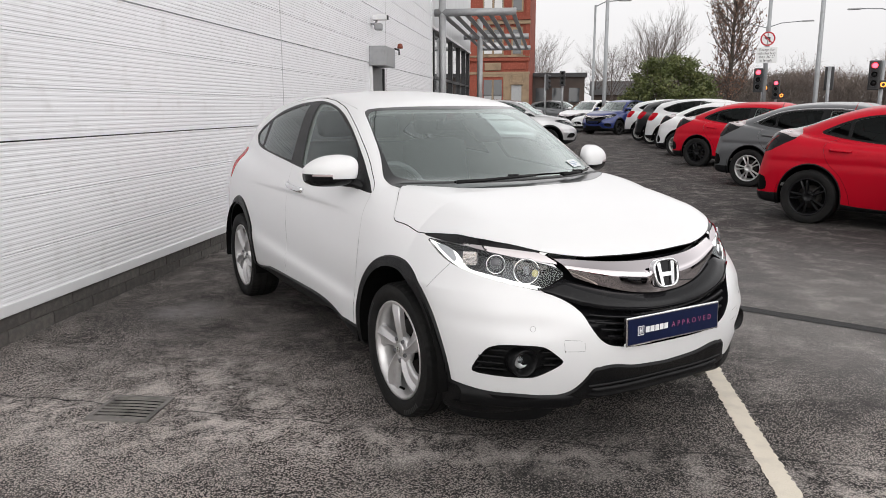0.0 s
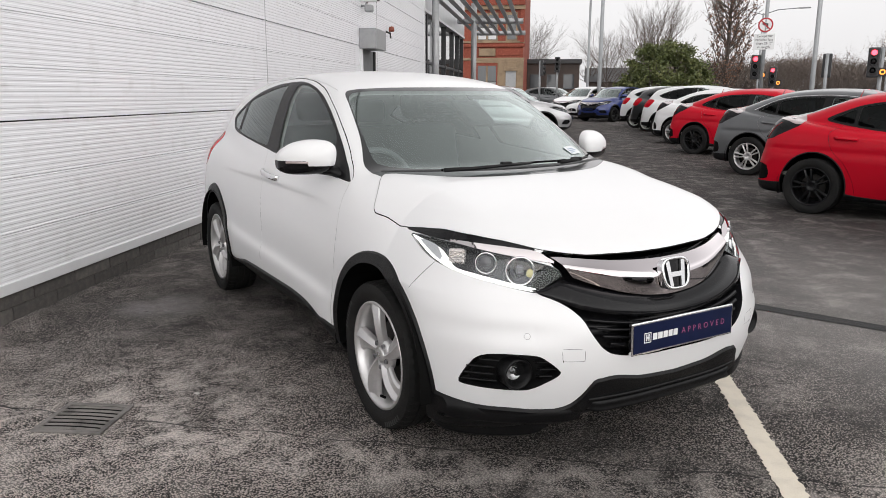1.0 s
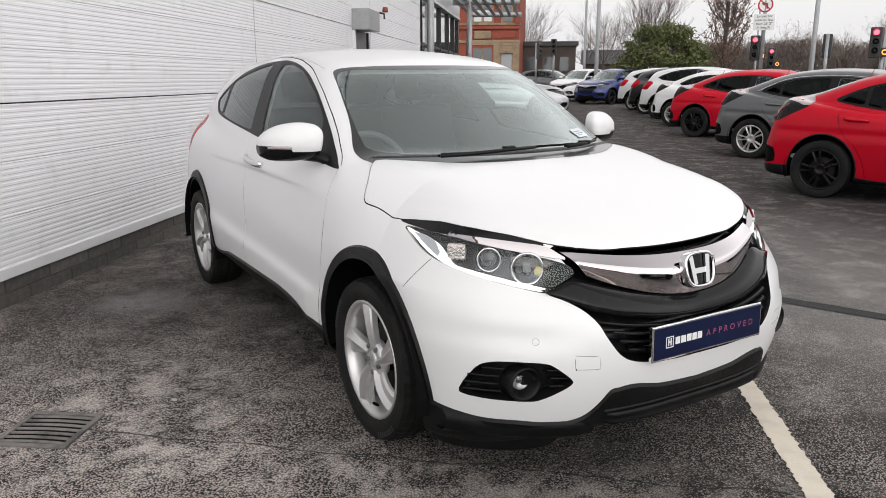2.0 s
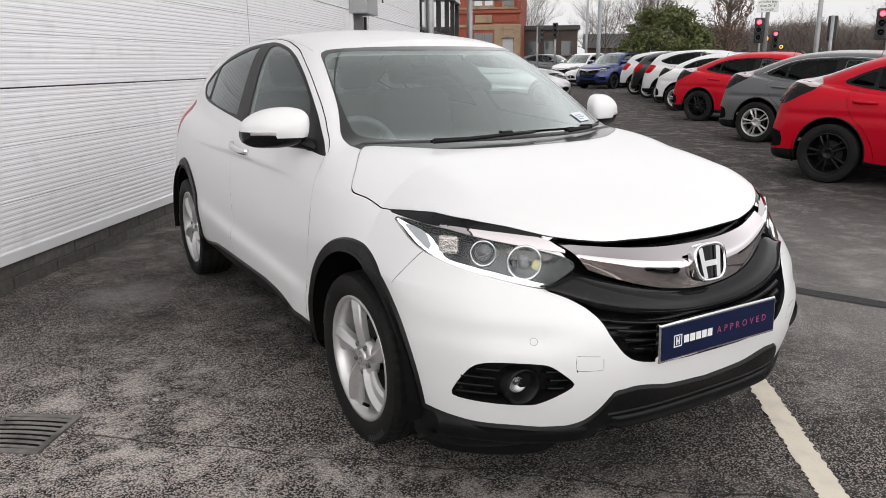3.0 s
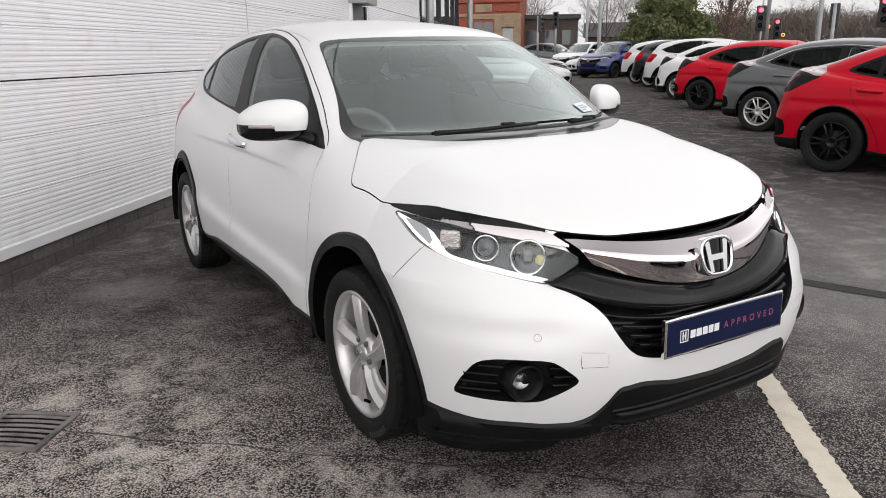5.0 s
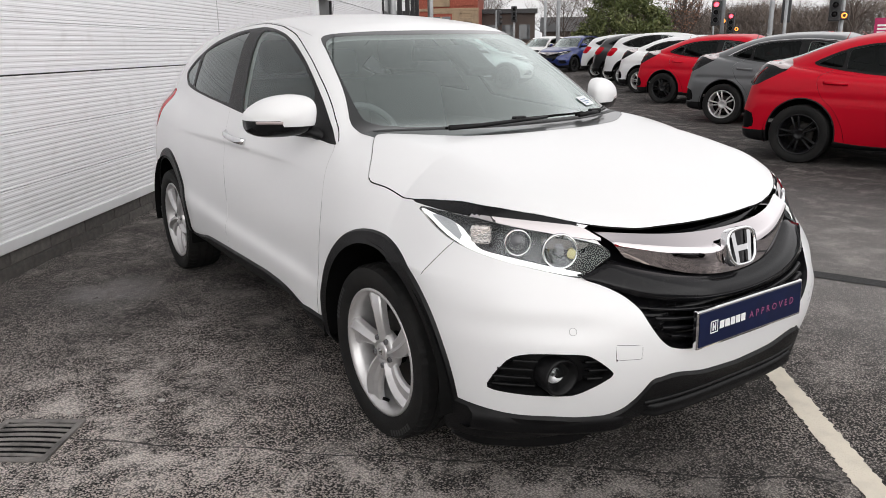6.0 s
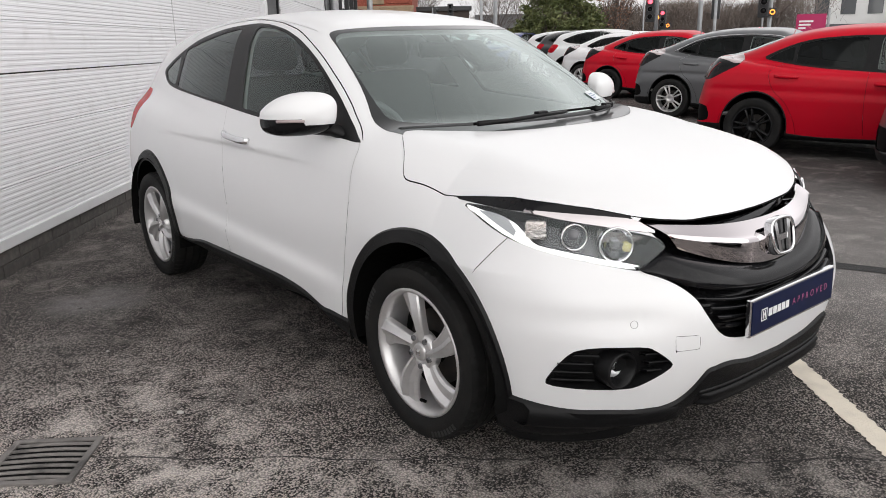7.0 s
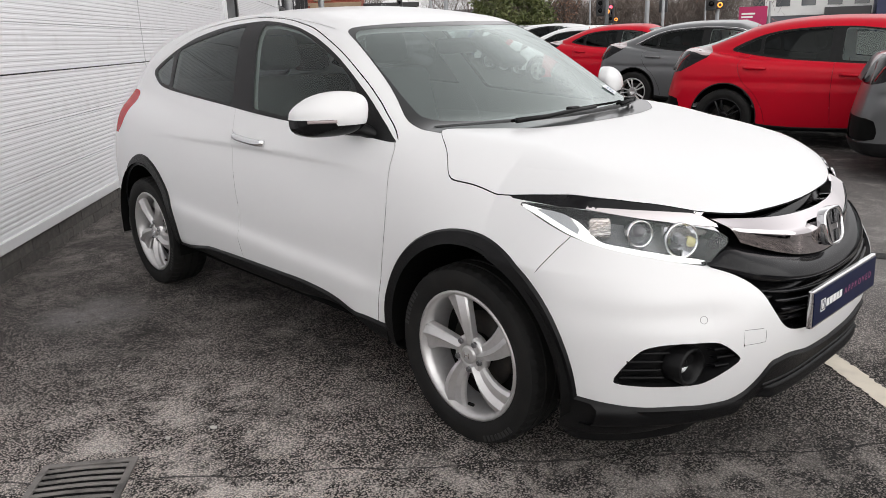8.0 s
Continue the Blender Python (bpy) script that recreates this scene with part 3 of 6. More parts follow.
def curve_points(points, n=6):
    """More points along a smooth line through the given ones."""
    p = np.array(points, float)
    s = np.arange(len(p))
    q = np.linspace(0, len(p) - 1, (len(p) - 1) * n + 1)
    return np.stack([spline(s, p[:, k])(q) for k in range(p.shape[1])], 1)


def car_fields(s):
    """Named distance fields over the body, each from an outline in one view: below 0 inside."""
    lip, sill = spline(*s["lip"]), spline(*s["sill"])
    lines = [(view, curve_points(pts) if view != "front" else np.array(pts, float), w) for view, pts, w in s["seams"]]

    def views(V):
        x, y, z = V.T
        return {"side": np.stack([y, z], 1), "front": np.stack([x, z], 1), "top": np.stack([x, y], 1), "corner": np.stack([x + y, z], 1)}

    def fields(V):
        x, y, z = V.T
        u = views(V)
        f = {}
        a1 = [np.hypot(y - yc, (z - zc) * 0.95) for yc, zc, _, _ in s["arches"]]
        f["hole"] = np.maximum(np.minimum(*[d - a[2] for d, a in zip(a1, s["arches"])]), 0.5 - x)
        ring = np.minimum(*[d - a[3] for d, a in zip(a1, s["arches"])])
        low = np.where(y < -1.5, z - lip(x), np.where(y > 1.5, z - s.get("rear_lip", 0.42), z - sill(y)))
        f["clad"] = np.minimum(ring + 9 * (x < 0.5), low) if s.get("clad", True) else low
        f["dlo"] = outline_field(s["dlo"], u["side"], (x > 0.4) & (z > 0.88))
        f["panes"] = [outline_field(tight(p), u["side"], (x > 0.4) & (z > 0.9), 0) for _, p in s["panes"]]
        f["screen"] = outline_field(s["screen_outline"], u["front"], (y < -0.15) & (y > -1.35) & (z > 1.0))
        f["clear"] = outline_field(s["clear_outline"], u["front"], (y < -0.15) & (y > -1.35) & (z > 1.0), 3)
        f["rear_screen"] = outline_field(s["rear_screen"], u["front"], y > 1.2)
        f["bonnet"] = outline_field(s["bonnet_outline"], u["top"], z > 0.7, 2)
        f["lamp"] = outline_field(s["lamp"], u["corner"], (y < -1.35) & (x > 0.15) & (z > 0.5))
        f["strip"] = outline_field(s["strip"], u["corner"], (y < -1.35) & (x > 0.15) & (z > 0.5), 1) if "strip" in s else np.full(len(V), 9.0)
        f["brow"] = outline_field(s["brow"], u["corner"], (y < -1.35) & (x > 0.15) & (z > 0.5), 1) if "brow" in s else np.full(len(V), 9.0)
        f["grille"] = outline_field(s["grille"], u["front"], y < -1.85, 1)
        f["fog"] = outline_field(s["fog"], u["front"], y < -1.6)
        f["tail"] = outline_field(s["tail_lamp"], u["side"], (y > 1.4) & (x > 0.52), 1)
        f["patches"] = [outline_field(p, u["side"], (np.abs(y) > 1.4) & (x > 0.4), 1) for _, p, _, _ in s.get("patches", ())]
        f["door_front"] = outline_field(s["door_front"], u["side"], x > 0.5, 0)
        f["door_rear"] = outline_field(s["door_rear"], u["side"], x > 0.5, 0)
        f["bumper"] = outline_field(s["bumper"], u["side"], y < -1.3, 0)
        seam = np.full(len(V), 9.0)
        f["lines"] = []
        for view, pts, w in lines:
            ok = (x > 0.4) & (z > 0.25) if view == "side" else (z > 1.2 if view == "top" else y < -1.8)
            f["lines"].append(line_field(pts, u[view], ok))
            seam = np.minimum(seam, np.abs(f["lines"][-1]) - w)
        seam = np.minimum(seam, np.where(z > 0.7, np.abs(f["bonnet"]) - 0.0014, 9))
        f["seam"] = seam
        return f

    return fields


CARVED = {}


def carve(s, h, detail):
    """The body of one kind of car as triangles, cut along all its outlines; kept for the next car of the kind."""
    key = (id(s), h, detail)
    if key in CARVED:
        return CARVED[key]
    F = body_field(s)
    V, T = surface_net(F, s["size"][0], s["size"][1], h)
    fields = car_fields(s)
    cuts = [("hole", 0), ("clad", 0), ("clad", -0.008), ("dlo", 0), ("screen", 0), ("clear", 0), ("rear_screen", 0), ("lamp", 0), ("lamp", -0.008), ("strip", 0), ("brow", 0),
            ("grille", 0), ("grille", -0.01), ("fog", 0), ("fog", -0.008), ("tail", 0), ("bonnet", 0)]
    if detail:
        cuts += [("door_front", 0), ("door_rear", 0), ("bumper", 0)]
    for k, level in cuts:
        V, T = split(V, T, fields(V)[k] - level)
    for i in range(len(s["panes"])):
        V, T = split(V, T, fields(V)["panes"][i])
    for i in range(len(s.get("patches", ()))):
        V, T = split(V, T, fields(V)["patches"][i])
    for i in range(len(s["seams"])):
        V, T = split(V, T, fields(V)["lines"][i])
    V, T = split(V, T, fields(V)["seam"])
    zero = V[:, 0] < 1e-6
    V = settle(F, V, 1)
    V[zero, 0] = 0
    N = gradient(F, V)
    N /= np.linalg.norm(N, axis=1)[:, None]
    f = fields(V)
    g = fields(V[T].mean(1))
    CARVED[key] = (F, V, T, N, f, g)
    return CARVED[key]


def car_body(s, h, paint, car, detail):
    """Cuts the body into its panels, panes and trims, and links them under the car."""
    F, V, T, N, f, g = carve(s, h, detail)
    left = g["hole"] > 0

    def take(mask):
        nonlocal left
        m = mask & left
        left = left & ~m
        return T[m]

    def ramp(key, depth, over):
        return depth * np.clip(-f[key] / over, 0, 1)

    zero_off = np.zeros(len(V))
    vis = g["dlo"] < 0
    panes = [(name, take(vis & (g["panes"][i] < 0))) for i, (name, _) in enumerate(s["panes"])]
    trim = take(vis)
    clear = take((g["screen"] < 0) & (g["clear"] < 0) & (g["bonnet"] > 0))
    frit = take((g["screen"] < 0) & (g["bonnet"] > 0))
    back = take(g["rear_screen"] < 0)
    lamp = take(g["lamp"] < 0)
    strip = take(g["strip"] < 0)
    brow = take((g["brow"] < 0) & (g["bonnet"] > 0))
    seam_rows = (g["seam"] < 0) & (g["clad"] > 0) & left
    seam = take(seam_rows)
    bonnet = take(g["bonnet"] < 0)
    grille = take(g["grille"] < 0)
    fog = take(g["fog"] < 0)
    spots = [(p, take(g["patches"][i] < 0)) for i, p in enumerate(s.get("patches", ()))]
    tail = take(g["tail"] < 0)
    clad = take(g["clad"] < 0)
    df, dr = take(g["door_front"] < 0), take(g["door_rear"] < 0)
    bumper = take(g["bumper"] < 0)
    rest = T[left]
    flip = np.array([-1, 1, 1])

    def both(name, tris, mat, off=None, split_sides=False, label="", lens=False):
        if not len(tris):
            return []
        P = V if off is None else V + off[:, None] * N
        made = []
        if split_sides:
            for sgn in (1, -1):
                made.append(shell(name, P * (sgn, 1, 1), tris if sgn > 0 else tris[:, ::-1], mat, car, N * (sgn, 1, 1) if off is None else None, label))
        else:
            n = len(V)
            P2, N2 = np.concatenate([P, P * flip]), np.concatenate([N, N * flip])
            made.append(shell(name, P2, np.concatenate([tris, tris[:, ::-1] + n]), mat, car, N2 if off is None else None, label))
        for ob in made:
            if off is not None:
                ob.data.set_sharp_from_angle(angle=radians(40))
        return made

    both("body_shell", rest, paint)
    both("bonnet", bonnet, paint)
    both("front_door", df, paint, split_sides=True)
    both("rear_door", dr, paint, split_sides=True)
    both("front_bumper", bumper, paint)
    mid = np.abs(np.stack(g["lines"] + [g["bonnet"]], 1))
    which = np.argmin(mid[seam_rows], 1)
    for i in range(mid.shape[1]):
        both("panel_joint", seam[which == i], SEAM, zero_off - 0.003, split_sides=i < mid.shape[1] - 1)
    both("window_surround", trim, CLAD, zero_off + 0.001, split_sides=True, label="black window surround")
    glasses = {"side_glass": SIDE, "privacy_glass": PRIVACY, "dark_glass": PRIVACY}
    for name, tris in panes:
        both("side_window", tris, glasses[name], zero_off - 0.002, split_sides=True, label="tinted side window")
    both("windscreen", clear, SCREEN)
    both("windscreen_border", frit, material_cache["frit"], zero_off + 0.0006)
    both("rear_window", back, PRIVACY)
    both("lower_cladding", clad, CLAD, ramp("clad", s.get("clad_out", 0.010), 0.008), label="grained black plastic cladding")
    both("tail_lamp", tail, GLOSS if spots else TAIL, split_sides=True, label="dark tail lamp with a pale band" if spots else "red tail lamp")
    for (name, _, out, mat), tris in spots:
        both(name, tris, {"band": material_cache["band"], "vent": SEAM}[mat], zero_off + out, split_sides=True)
    both("lamp_trim", strip, CHROME, zero_off + 0.003, split_sides=True, label="chrome trim over the headlamp")
    both("lamp_brow", brow, GLOSS, zero_off - 0.002, split_sides=True)
    both("grille_recess", grille, GLOSS, ramp("grille", -0.05, 0.01))
    both("fog_lamp_recess", fog, CLAD, ramp("fog", -0.045, 0.008), split_sides=True)
    lamps = both("headlamp", lamp, material_cache["lamp_bowl"], ramp("lamp", -0.05, 0.008), split_sides=True, label="headlamp with projector and running light")
    for ob, sgn in zip(lamps, (1, -1)):
        shell("cover", V * (sgn, 1, 1), lamp if sgn > 0 else lamp[:, ::-1], CLEAR, ob, N * (sgn, 1, 1))
    # lining behind the painted cabin panels
    cab = np.concatenate([rest, df, dr, trim, frit])
    cab = cab[V[cab][:, :, 2].mean(1) > 0.8]
    both("cabin_lining", cab, LINER, zero_off - 0.022)
    return F, lamps


material_cache = {"frit": material("screen_border", (0.02, 0.021, 0.022), 0.3, coat=0.6),
                  "red_band": material("red_lamp_band", (0.22, 0.008, 0.012), 0.2),
                  "band": material("pale_lamp_band", (0.40, 0.33, 0.33), 0.2, coat=0.4),
                  "lamp_bowl": material("lamp_housing", (0.085, 0.085, 0.09), 0.22, 0.5)}


def wheel_well(car, s):
    for yc, zc, r, _ in s["arches"]:
        for sgn in (1, -1):
            m = Matrix.Translation((sgn * 0.50, yc, zc)) @ Matrix.Rotation(radians(90 * sgn), 4, "Y")
            bm = lathe(bmesh.new(), [(0.02, 0), (r + 0.035, 0), (r + 0.035, s["side"][1][3] - 0.52)], 40, m)
            bmesh.ops.delete(bm, geom=[v for v in bm.verts if v.co.z < 0.2], context="VERTS")
            part("wheel_arch_liner", bm, SEAM, car)


def tyre_mesh(radius, rim, width, fine):
    bm = bmesh.new()
    w, sh = width / 2, radius - rim
    prof = [(rim - 0.004, -w * 0.80), (rim + 0.012, -w * 0.90), (rim + sh * 0.35, -w * 0.99), (rim + sh * 0.62, -w), (rim + sh * 0.86, -w * 0.95), (radius - 0.008, -w * 0.86), (radius - 0.002, -w * 0.76)]
    ribs = [-0.74, -0.46, -0.44, -0.40, -0.38, -0.05, -0.03, 0.03, 0.05, 0.38, 0.40, 0.44, 0.46, 0.74] if fine else [-0.5, 0.5]
    for k, r in enumerate(ribs):
        groove = fine and k in (2, 3, 6, 7, 10, 11)
        prof.append((radius - (0.007 if groove else 0) - 0.004 * r * r, r * w))
    prof += [(r, -h) for r, h in prof[6::-1]]
    sides = 144 if fine else 40
    rings = []
    for j, (r, h) in enumerate(prof):
        ring = []
        for k in range(sides):
            a = 2 * math.pi * k / sides
            rr = r - (0.006 if fine and r > radius - 0.012 and abs(h) > 0.5 * w and k % 3 == 0 else 0)
            ring.append(bm.verts.new((h, rr * math.cos(a), rr * math.sin(a))))
        rings.append(ring)
    for a, b in zip(rings, rings[1:]):
        for k in range(sides):
            bm.faces.new((a[k], b[k], b[(k + 1) % sides], a[(k + 1) % sides]))
    bmesh.ops.recalc_face_normals(bm, faces=bm.faces)
    return bm


def blade(bm, r0, r1, w0, w1, angle, sweep, lift, ridge, thick):
    """One curved spoke with a raised ridge, in the plane y z, facing +x."""
    rows, n = [], 9
    for i in range(n + 1):
        t = i / n
        r = r0 + (r1 - r0) * t
        mid = angle + sweep * t * (0.6 + 0.4 * t)
        w = w0 + (w1 - w0) * t**1.3
        row = []
        for q, dx in ((-1, -thick), (-0.97, -0.004), (-0.86, 0.002), (ridge, 0.017 * (1 - 0.3 * t)), (0.12, -0.004), (0.72, -0.007), (0.96, -0.016), (1, -thick)):
            a = mid + q * w / 2 / r
            x = lift * (1 - 4 * (t - 0.5) ** 2) * 0.4 + 0.012 * t + dx
            row.append((x, r * math.cos(a), r * math.sin(a)))
        rows.append(row)
    return sheet(bm, rows)


def make_wheel(radius, rim, width, metal, style, fine):
    """A wheel about the origin, its face towards +x."""
    w = new("wheel")
    tyre = part("tyre", tyre_mesh(radius, rim, width, fine), TYRE, w, "black rubber tyre", True)
    tyre.data.set_sharp_from_angle(angle=radians(35))
    hw = width / 2
    sides = 72 if fine else 32
    turn = Matrix.Rotation(radians(90), 4, "Y")
    ring = lathe(bmesh.new(), [(rim - 0.006, hw * 0.72), (rim + 0.004, hw * 0.82), (rim + 0.004, hw * 0.88), (rim - 0.004, hw * 0.9), (rim - 0.014, hw * 0.82), (rim - 0.022, hw * 0.55), (rim - 0.045, -hw * 0.5), (rim - 0.03, -hw * 0.85)], sides, turn)
    part("rim", ring, metal, w, "", True)
    part("brake_disc", lathe(bmesh.new(), [(0.06, 0.004), (0.138, 0.004), (0.138, -0.012)], sides, turn), DISC, w, "", True)
    # added black disc that gives the deep shade between the spokes
    part("gap_shade", lathe(bmesh.new(), [(0.001, -0.012), (rim - 0.034, -0.014)], 32, turn), SEAM, w)
    n = 5 if style == "twist" else 10
    face = hw * 0.62
    for k in range(n):
        a = 2 * math.pi * k / n + 0.35
        bm = bmesh.new()
        if style == "twist":
            blade(bm, 0.045, rim - 0.008, 0.050, 0.120, a, 0.24, 0.03, -0.30, 0.026)
        else:
            blade(bm, 0.05, rim - 0.010, 0.022, 0.030, a + (0.1 if k % 2 else -0.1), 0.04 if k % 2 else -0.04, 0.02, 0.0, 0.025)
        bmesh.ops.translate(bm, vec=(face, 0, 0), verts=bm.verts)
        sp = part("spoke", bm, metal, w, "", True)
        sp.data.set_sharp_from_angle(angle=radians(22))
    part("hub", lathe(bmesh.new(), [(0.072, face - 0.03), (0.070, face + 0.002), (0.060, face + 0.008), (0.036, face + 0.008), (0.034, face + 0.004), (0.001, face + 0.004)], 32, turn), metal, w, "", True)
    if fine:
        cap = part("centre_cap", lathe(bmesh.new(), [(0.033, face + 0.004), (0.031, face + 0.013), (0.026, face + 0.015), (0.001, face + 0.016)], 32, turn), metal, w, "", True)
        emblem = bmesh.new()
        for y in (-0.009, 0.009):
            box(emblem, face + 0.015, face + 0.0185, y - 0.003, y + 0.003, -0.012, 0.012, 0.001)
        box(emblem, face + 0.015, face + 0.0185, -0.009, 0.009, -0.003, 0.003)
        part("emblem", emblem, BRIGHT, cap)
        for k in range(5):
            a = 2 * math.pi * (k + 0.5) / 5 + 0.35
            m = Matrix.Translation((face + 0.0, 0.054 * math.cos(a), 0.054 * math.sin(a))) @ turn
            part("wheel_nut", lathe(bmesh.new(), [(0.0115, -0.004), (0.0115, 0.012), (0.009, 0.016), (0.001, 0.017)], 6, m), STEEL, w)
        for base in (0.9, 3.5):
            for k in range(8):
                m = Matrix.Rotation(base + 0.068 * k, 4, "X") @ Matrix.Translation((hw * 0.985, 0, rim + 0.060))
                part("sidewall_mark", block(-0.003, 0.0025, -0.006, 0.006, -0.010, 0.010, 0, m), material_cache.setdefault("mark", material("tyre_marking", (0.022, 0.022, 0.022), 0.5)), tyre)
        valve = tube(bmesh.new(), [(face - 0.01, 0, -rim + 0.03), (face + 0.012, 0, -rim + 0.045)], 0.006, 8)
        part("valve", valve, SEAM, w)
    return w


def place_wheels(car, s, metal, style, fine):
    half, radius, x, width, rim = s["wheels"]
    first = make_wheel(radius, rim, width, metal, style, fine)
    first.parent = car
    for k, (sgn, y) in enumerate(((-1, -half), (-1, half), (1, -half), (1, half))):
        m = pose(sgn * x, y, radius - 0.007, 0, 0, 180 if sgn < 0 else 0) @ Matrix.Rotation(0.55 * k, 4, "X")
        if k == 0:
            first.matrix_basis = m
        else:
            copy_thing(first, m)


def cabin(car, s, fine):
    """Seats, dashboard and steering wheel (on the car's own right)."""
    for x, y, back in ((-0.37, 0.12, 0.42), (0.37, 0.12, 0.42), (-0.4, 0.98, 0.36), (0.4, 0.98, 0.36)):
        lower = 0.0 if s["roof"][1][4] > 1.5 else 0.15
        y = y if lower == 0 else y - 0.08
        seat = part("seat", block(x - 0.25, x + 0.25, y - 0.30, y + 0.22, 0.5 - lower, 0.66 - lower, 0.05), CLOTH, car, "dark cloth car seat", True)
        m = Matrix.Translation((x, y + 0.20, 0.64 - lower)) @ Matrix.Rotation(radians(-16), 4, "X")
        part("backrest", block(-0.25, 0.25, -0.07, 0.07, 0, back + 0.16, 0.06, m), CLOTH, seat, "", True)
        part("headrest", block(-0.13, 0.13, -0.05, 0.05, back + 0.19, back + 0.37, 0.045, m), CLOTH, seat, "", True)
    dz = -lower
    rows = []
    for i in range(13):
        x = -0.70 + 1.40 * i / 12
        hood = 0.035 * math.exp(-((x + 0.37) / 0.2) ** 2)
        rows.append([(x, -1.12 + 0.35 * x * x, 0.985 + dz), (x, -0.95 + 0.2 * x * x, 1.0 + dz), (x, -0.74, 1.0 + hood + dz), (x, -0.60, 0.99 + hood + dz), (x, -0.54, 0.93 + dz), (x, -0.50, 0.7), (x, -0.5, 0.5)])
    part("dashboard", sheet(bmesh.new(), rows), DASH, car, "dark grey dashboard", True)
    m = pose(-0.37, -0.42, 0.93 + dz, 66)
    bm = bmesh.new()
    ring = [(0.185 * math.cos(a), 0.185 * math.sin(a), 0) for a in np.linspace(0, 2 * math.pi, 41)]
    tube(bm, [m @ Vector(p) for p in ring], 0.015, 8, False)
    steer = part("steering_wheel", bm, DASH, car, "", True)
    part("steering_hub", block(-0.075, 0.075, -0.08, 0.05, -0.03, 0.015, 0.02, m), CLAD, steer)
    bm = bmesh.new()
    for a in (-0.15, math.pi + 0.15, -math.pi / 2):
        tube(bm, [m @ Vector((0.06 * math.cos(a), 0.06 * math.sin(a), -0.005)), m @ Vector((0.175 * math.cos(a), 0.175 * math.sin(a), 0))], 0.014, 8)
    part("steering_spokes", bm, CLAD, steer)
    part("boot_floor", block(-0.75, 0.75, -0.6, 1.8, 0.42, 0.46), LINER, car)


def mirror_pair(car, s, paint, cx, cy, cz, hx, hy, hz, h):
    """Door mirrors: a painted cap over a black lower shell, on a black foot."""
    def f(p):
        x, y, z = (p[..., 0] - cx) / hx, (p[..., 1] - cy - 0.45 * (p[..., 0] - cx)) / hy, (p[..., 2] - cz) / hz
        top = 1.08 - 0.62 * np.clip((x + 0.45) / 1.45, 0, 1) ** 2.2
        zn = np.where(z > 0, z / top, z / (1.0 - 0.10 * np.clip(-x, 0, 1)))
        r = (np.abs(x + 0.08 * z) ** 3.6 + np.abs(zn) ** 2.9) ** (1 / 3.2)
        front = np.sqrt(r**2 + np.where(y < 0, y * y, 0))
        return smax(front - 1, y - 0.55, 0.12) * min(hx, hy, hz)
    n = [np.arange(c - 1.9 * k, c + 1.9 * k, h) for c, k in ((cx, hx), (cy, hy), (cz, hz))]
    shift = np.array([n[0][0] + h / 2, 0, 0])
    V, T = surface_net(lambda p: f(p + shift), (0, n[1][0], n[2][0]), (3.8 * hx, n[1][-1], n[2][-1]), h)
    V = V + shift
    cut = lambda P: P[:, 2] - (cz - 0.12 * hz - 0.30 * hz * np.clip((cx + 0.2 * hx - P[:, 0]) / (0.1 * hx), 0, 1))
    V, T = split(V, T, cut(V))
    N = gradient(f, V)
    N /= np.linalg.norm(N, axis=1)[:, None]
    up = cut(V[T].mean(1)) > 0
    for sgn in (-1, 1):
        t1, t2 = (T, up) if sgn > 0 else (T[:, ::-1], up)
        base = shell("door_mirror", V * (sgn, 1, 1), t1[~t2], GLOSS, car, N * (sgn, 1, 1), "door mirror with painted cap")
        shell("cap", (V + 0.0015 * N) * (sgn, 1, 1), t1[t2], paint, base, N * (sgn, 1, 1))
        bm = bmesh.new()
        z0 = cz - 0.75 * hz
        tube(bm, [(sgn * (cx - 0.3 * hx), cy + 0.1 * hy, z0 + 0.01), (sgn * (cx - 1.0 * hx), cy - 0.4 * hy, z0 - 0.005), (sgn * (cx - 1.5 * hx), cy - 1.6 * hy, z0 - 0.04)], 0.044, 14, True, 0.9, 0.6)
        part("mirror_foot", bm, CLAD, base, "", True)
        if h < 0.01:
            row = []
            for q in np.linspace(0.12, 0.96, 15):
                p0 = np.array([cx + q * hx, cy - 0.9 * hy + 0.45 * q * hx, cz - 0.20 * hz])
                p0 = settle(f, p0[None], 8)[0]
                row.append((sgn * p0[0], p0[1] - 0.002, p0[2]))
            part("mirror_indicator", tube(bmesh.new(), row, 0.0045, 6, True, 1.0, 1.4), material_cache["band"], base, "pale indicator lens", True)

def nose_point(s, x, z, out=0.0):
    """A place on the nose of the body, moved out along -y."""
    return (x, float(spline(*s["nose"])(z)) + s["nose_k"] * abs(x) ** s["nose_p"] - out, z)


def cross_sheet(s, xs, heights, outs):
    """Sheet across the nose: at each x a row of heights, each moved out by so much."""
    nose = spline(*s["nose"])
    return [[(x, float(nose(z)) + s["nose_k"] * abs(x) ** s["nose_p"] - o, z) for z, o in zip(heights(x), outs(x))] for x in xs]


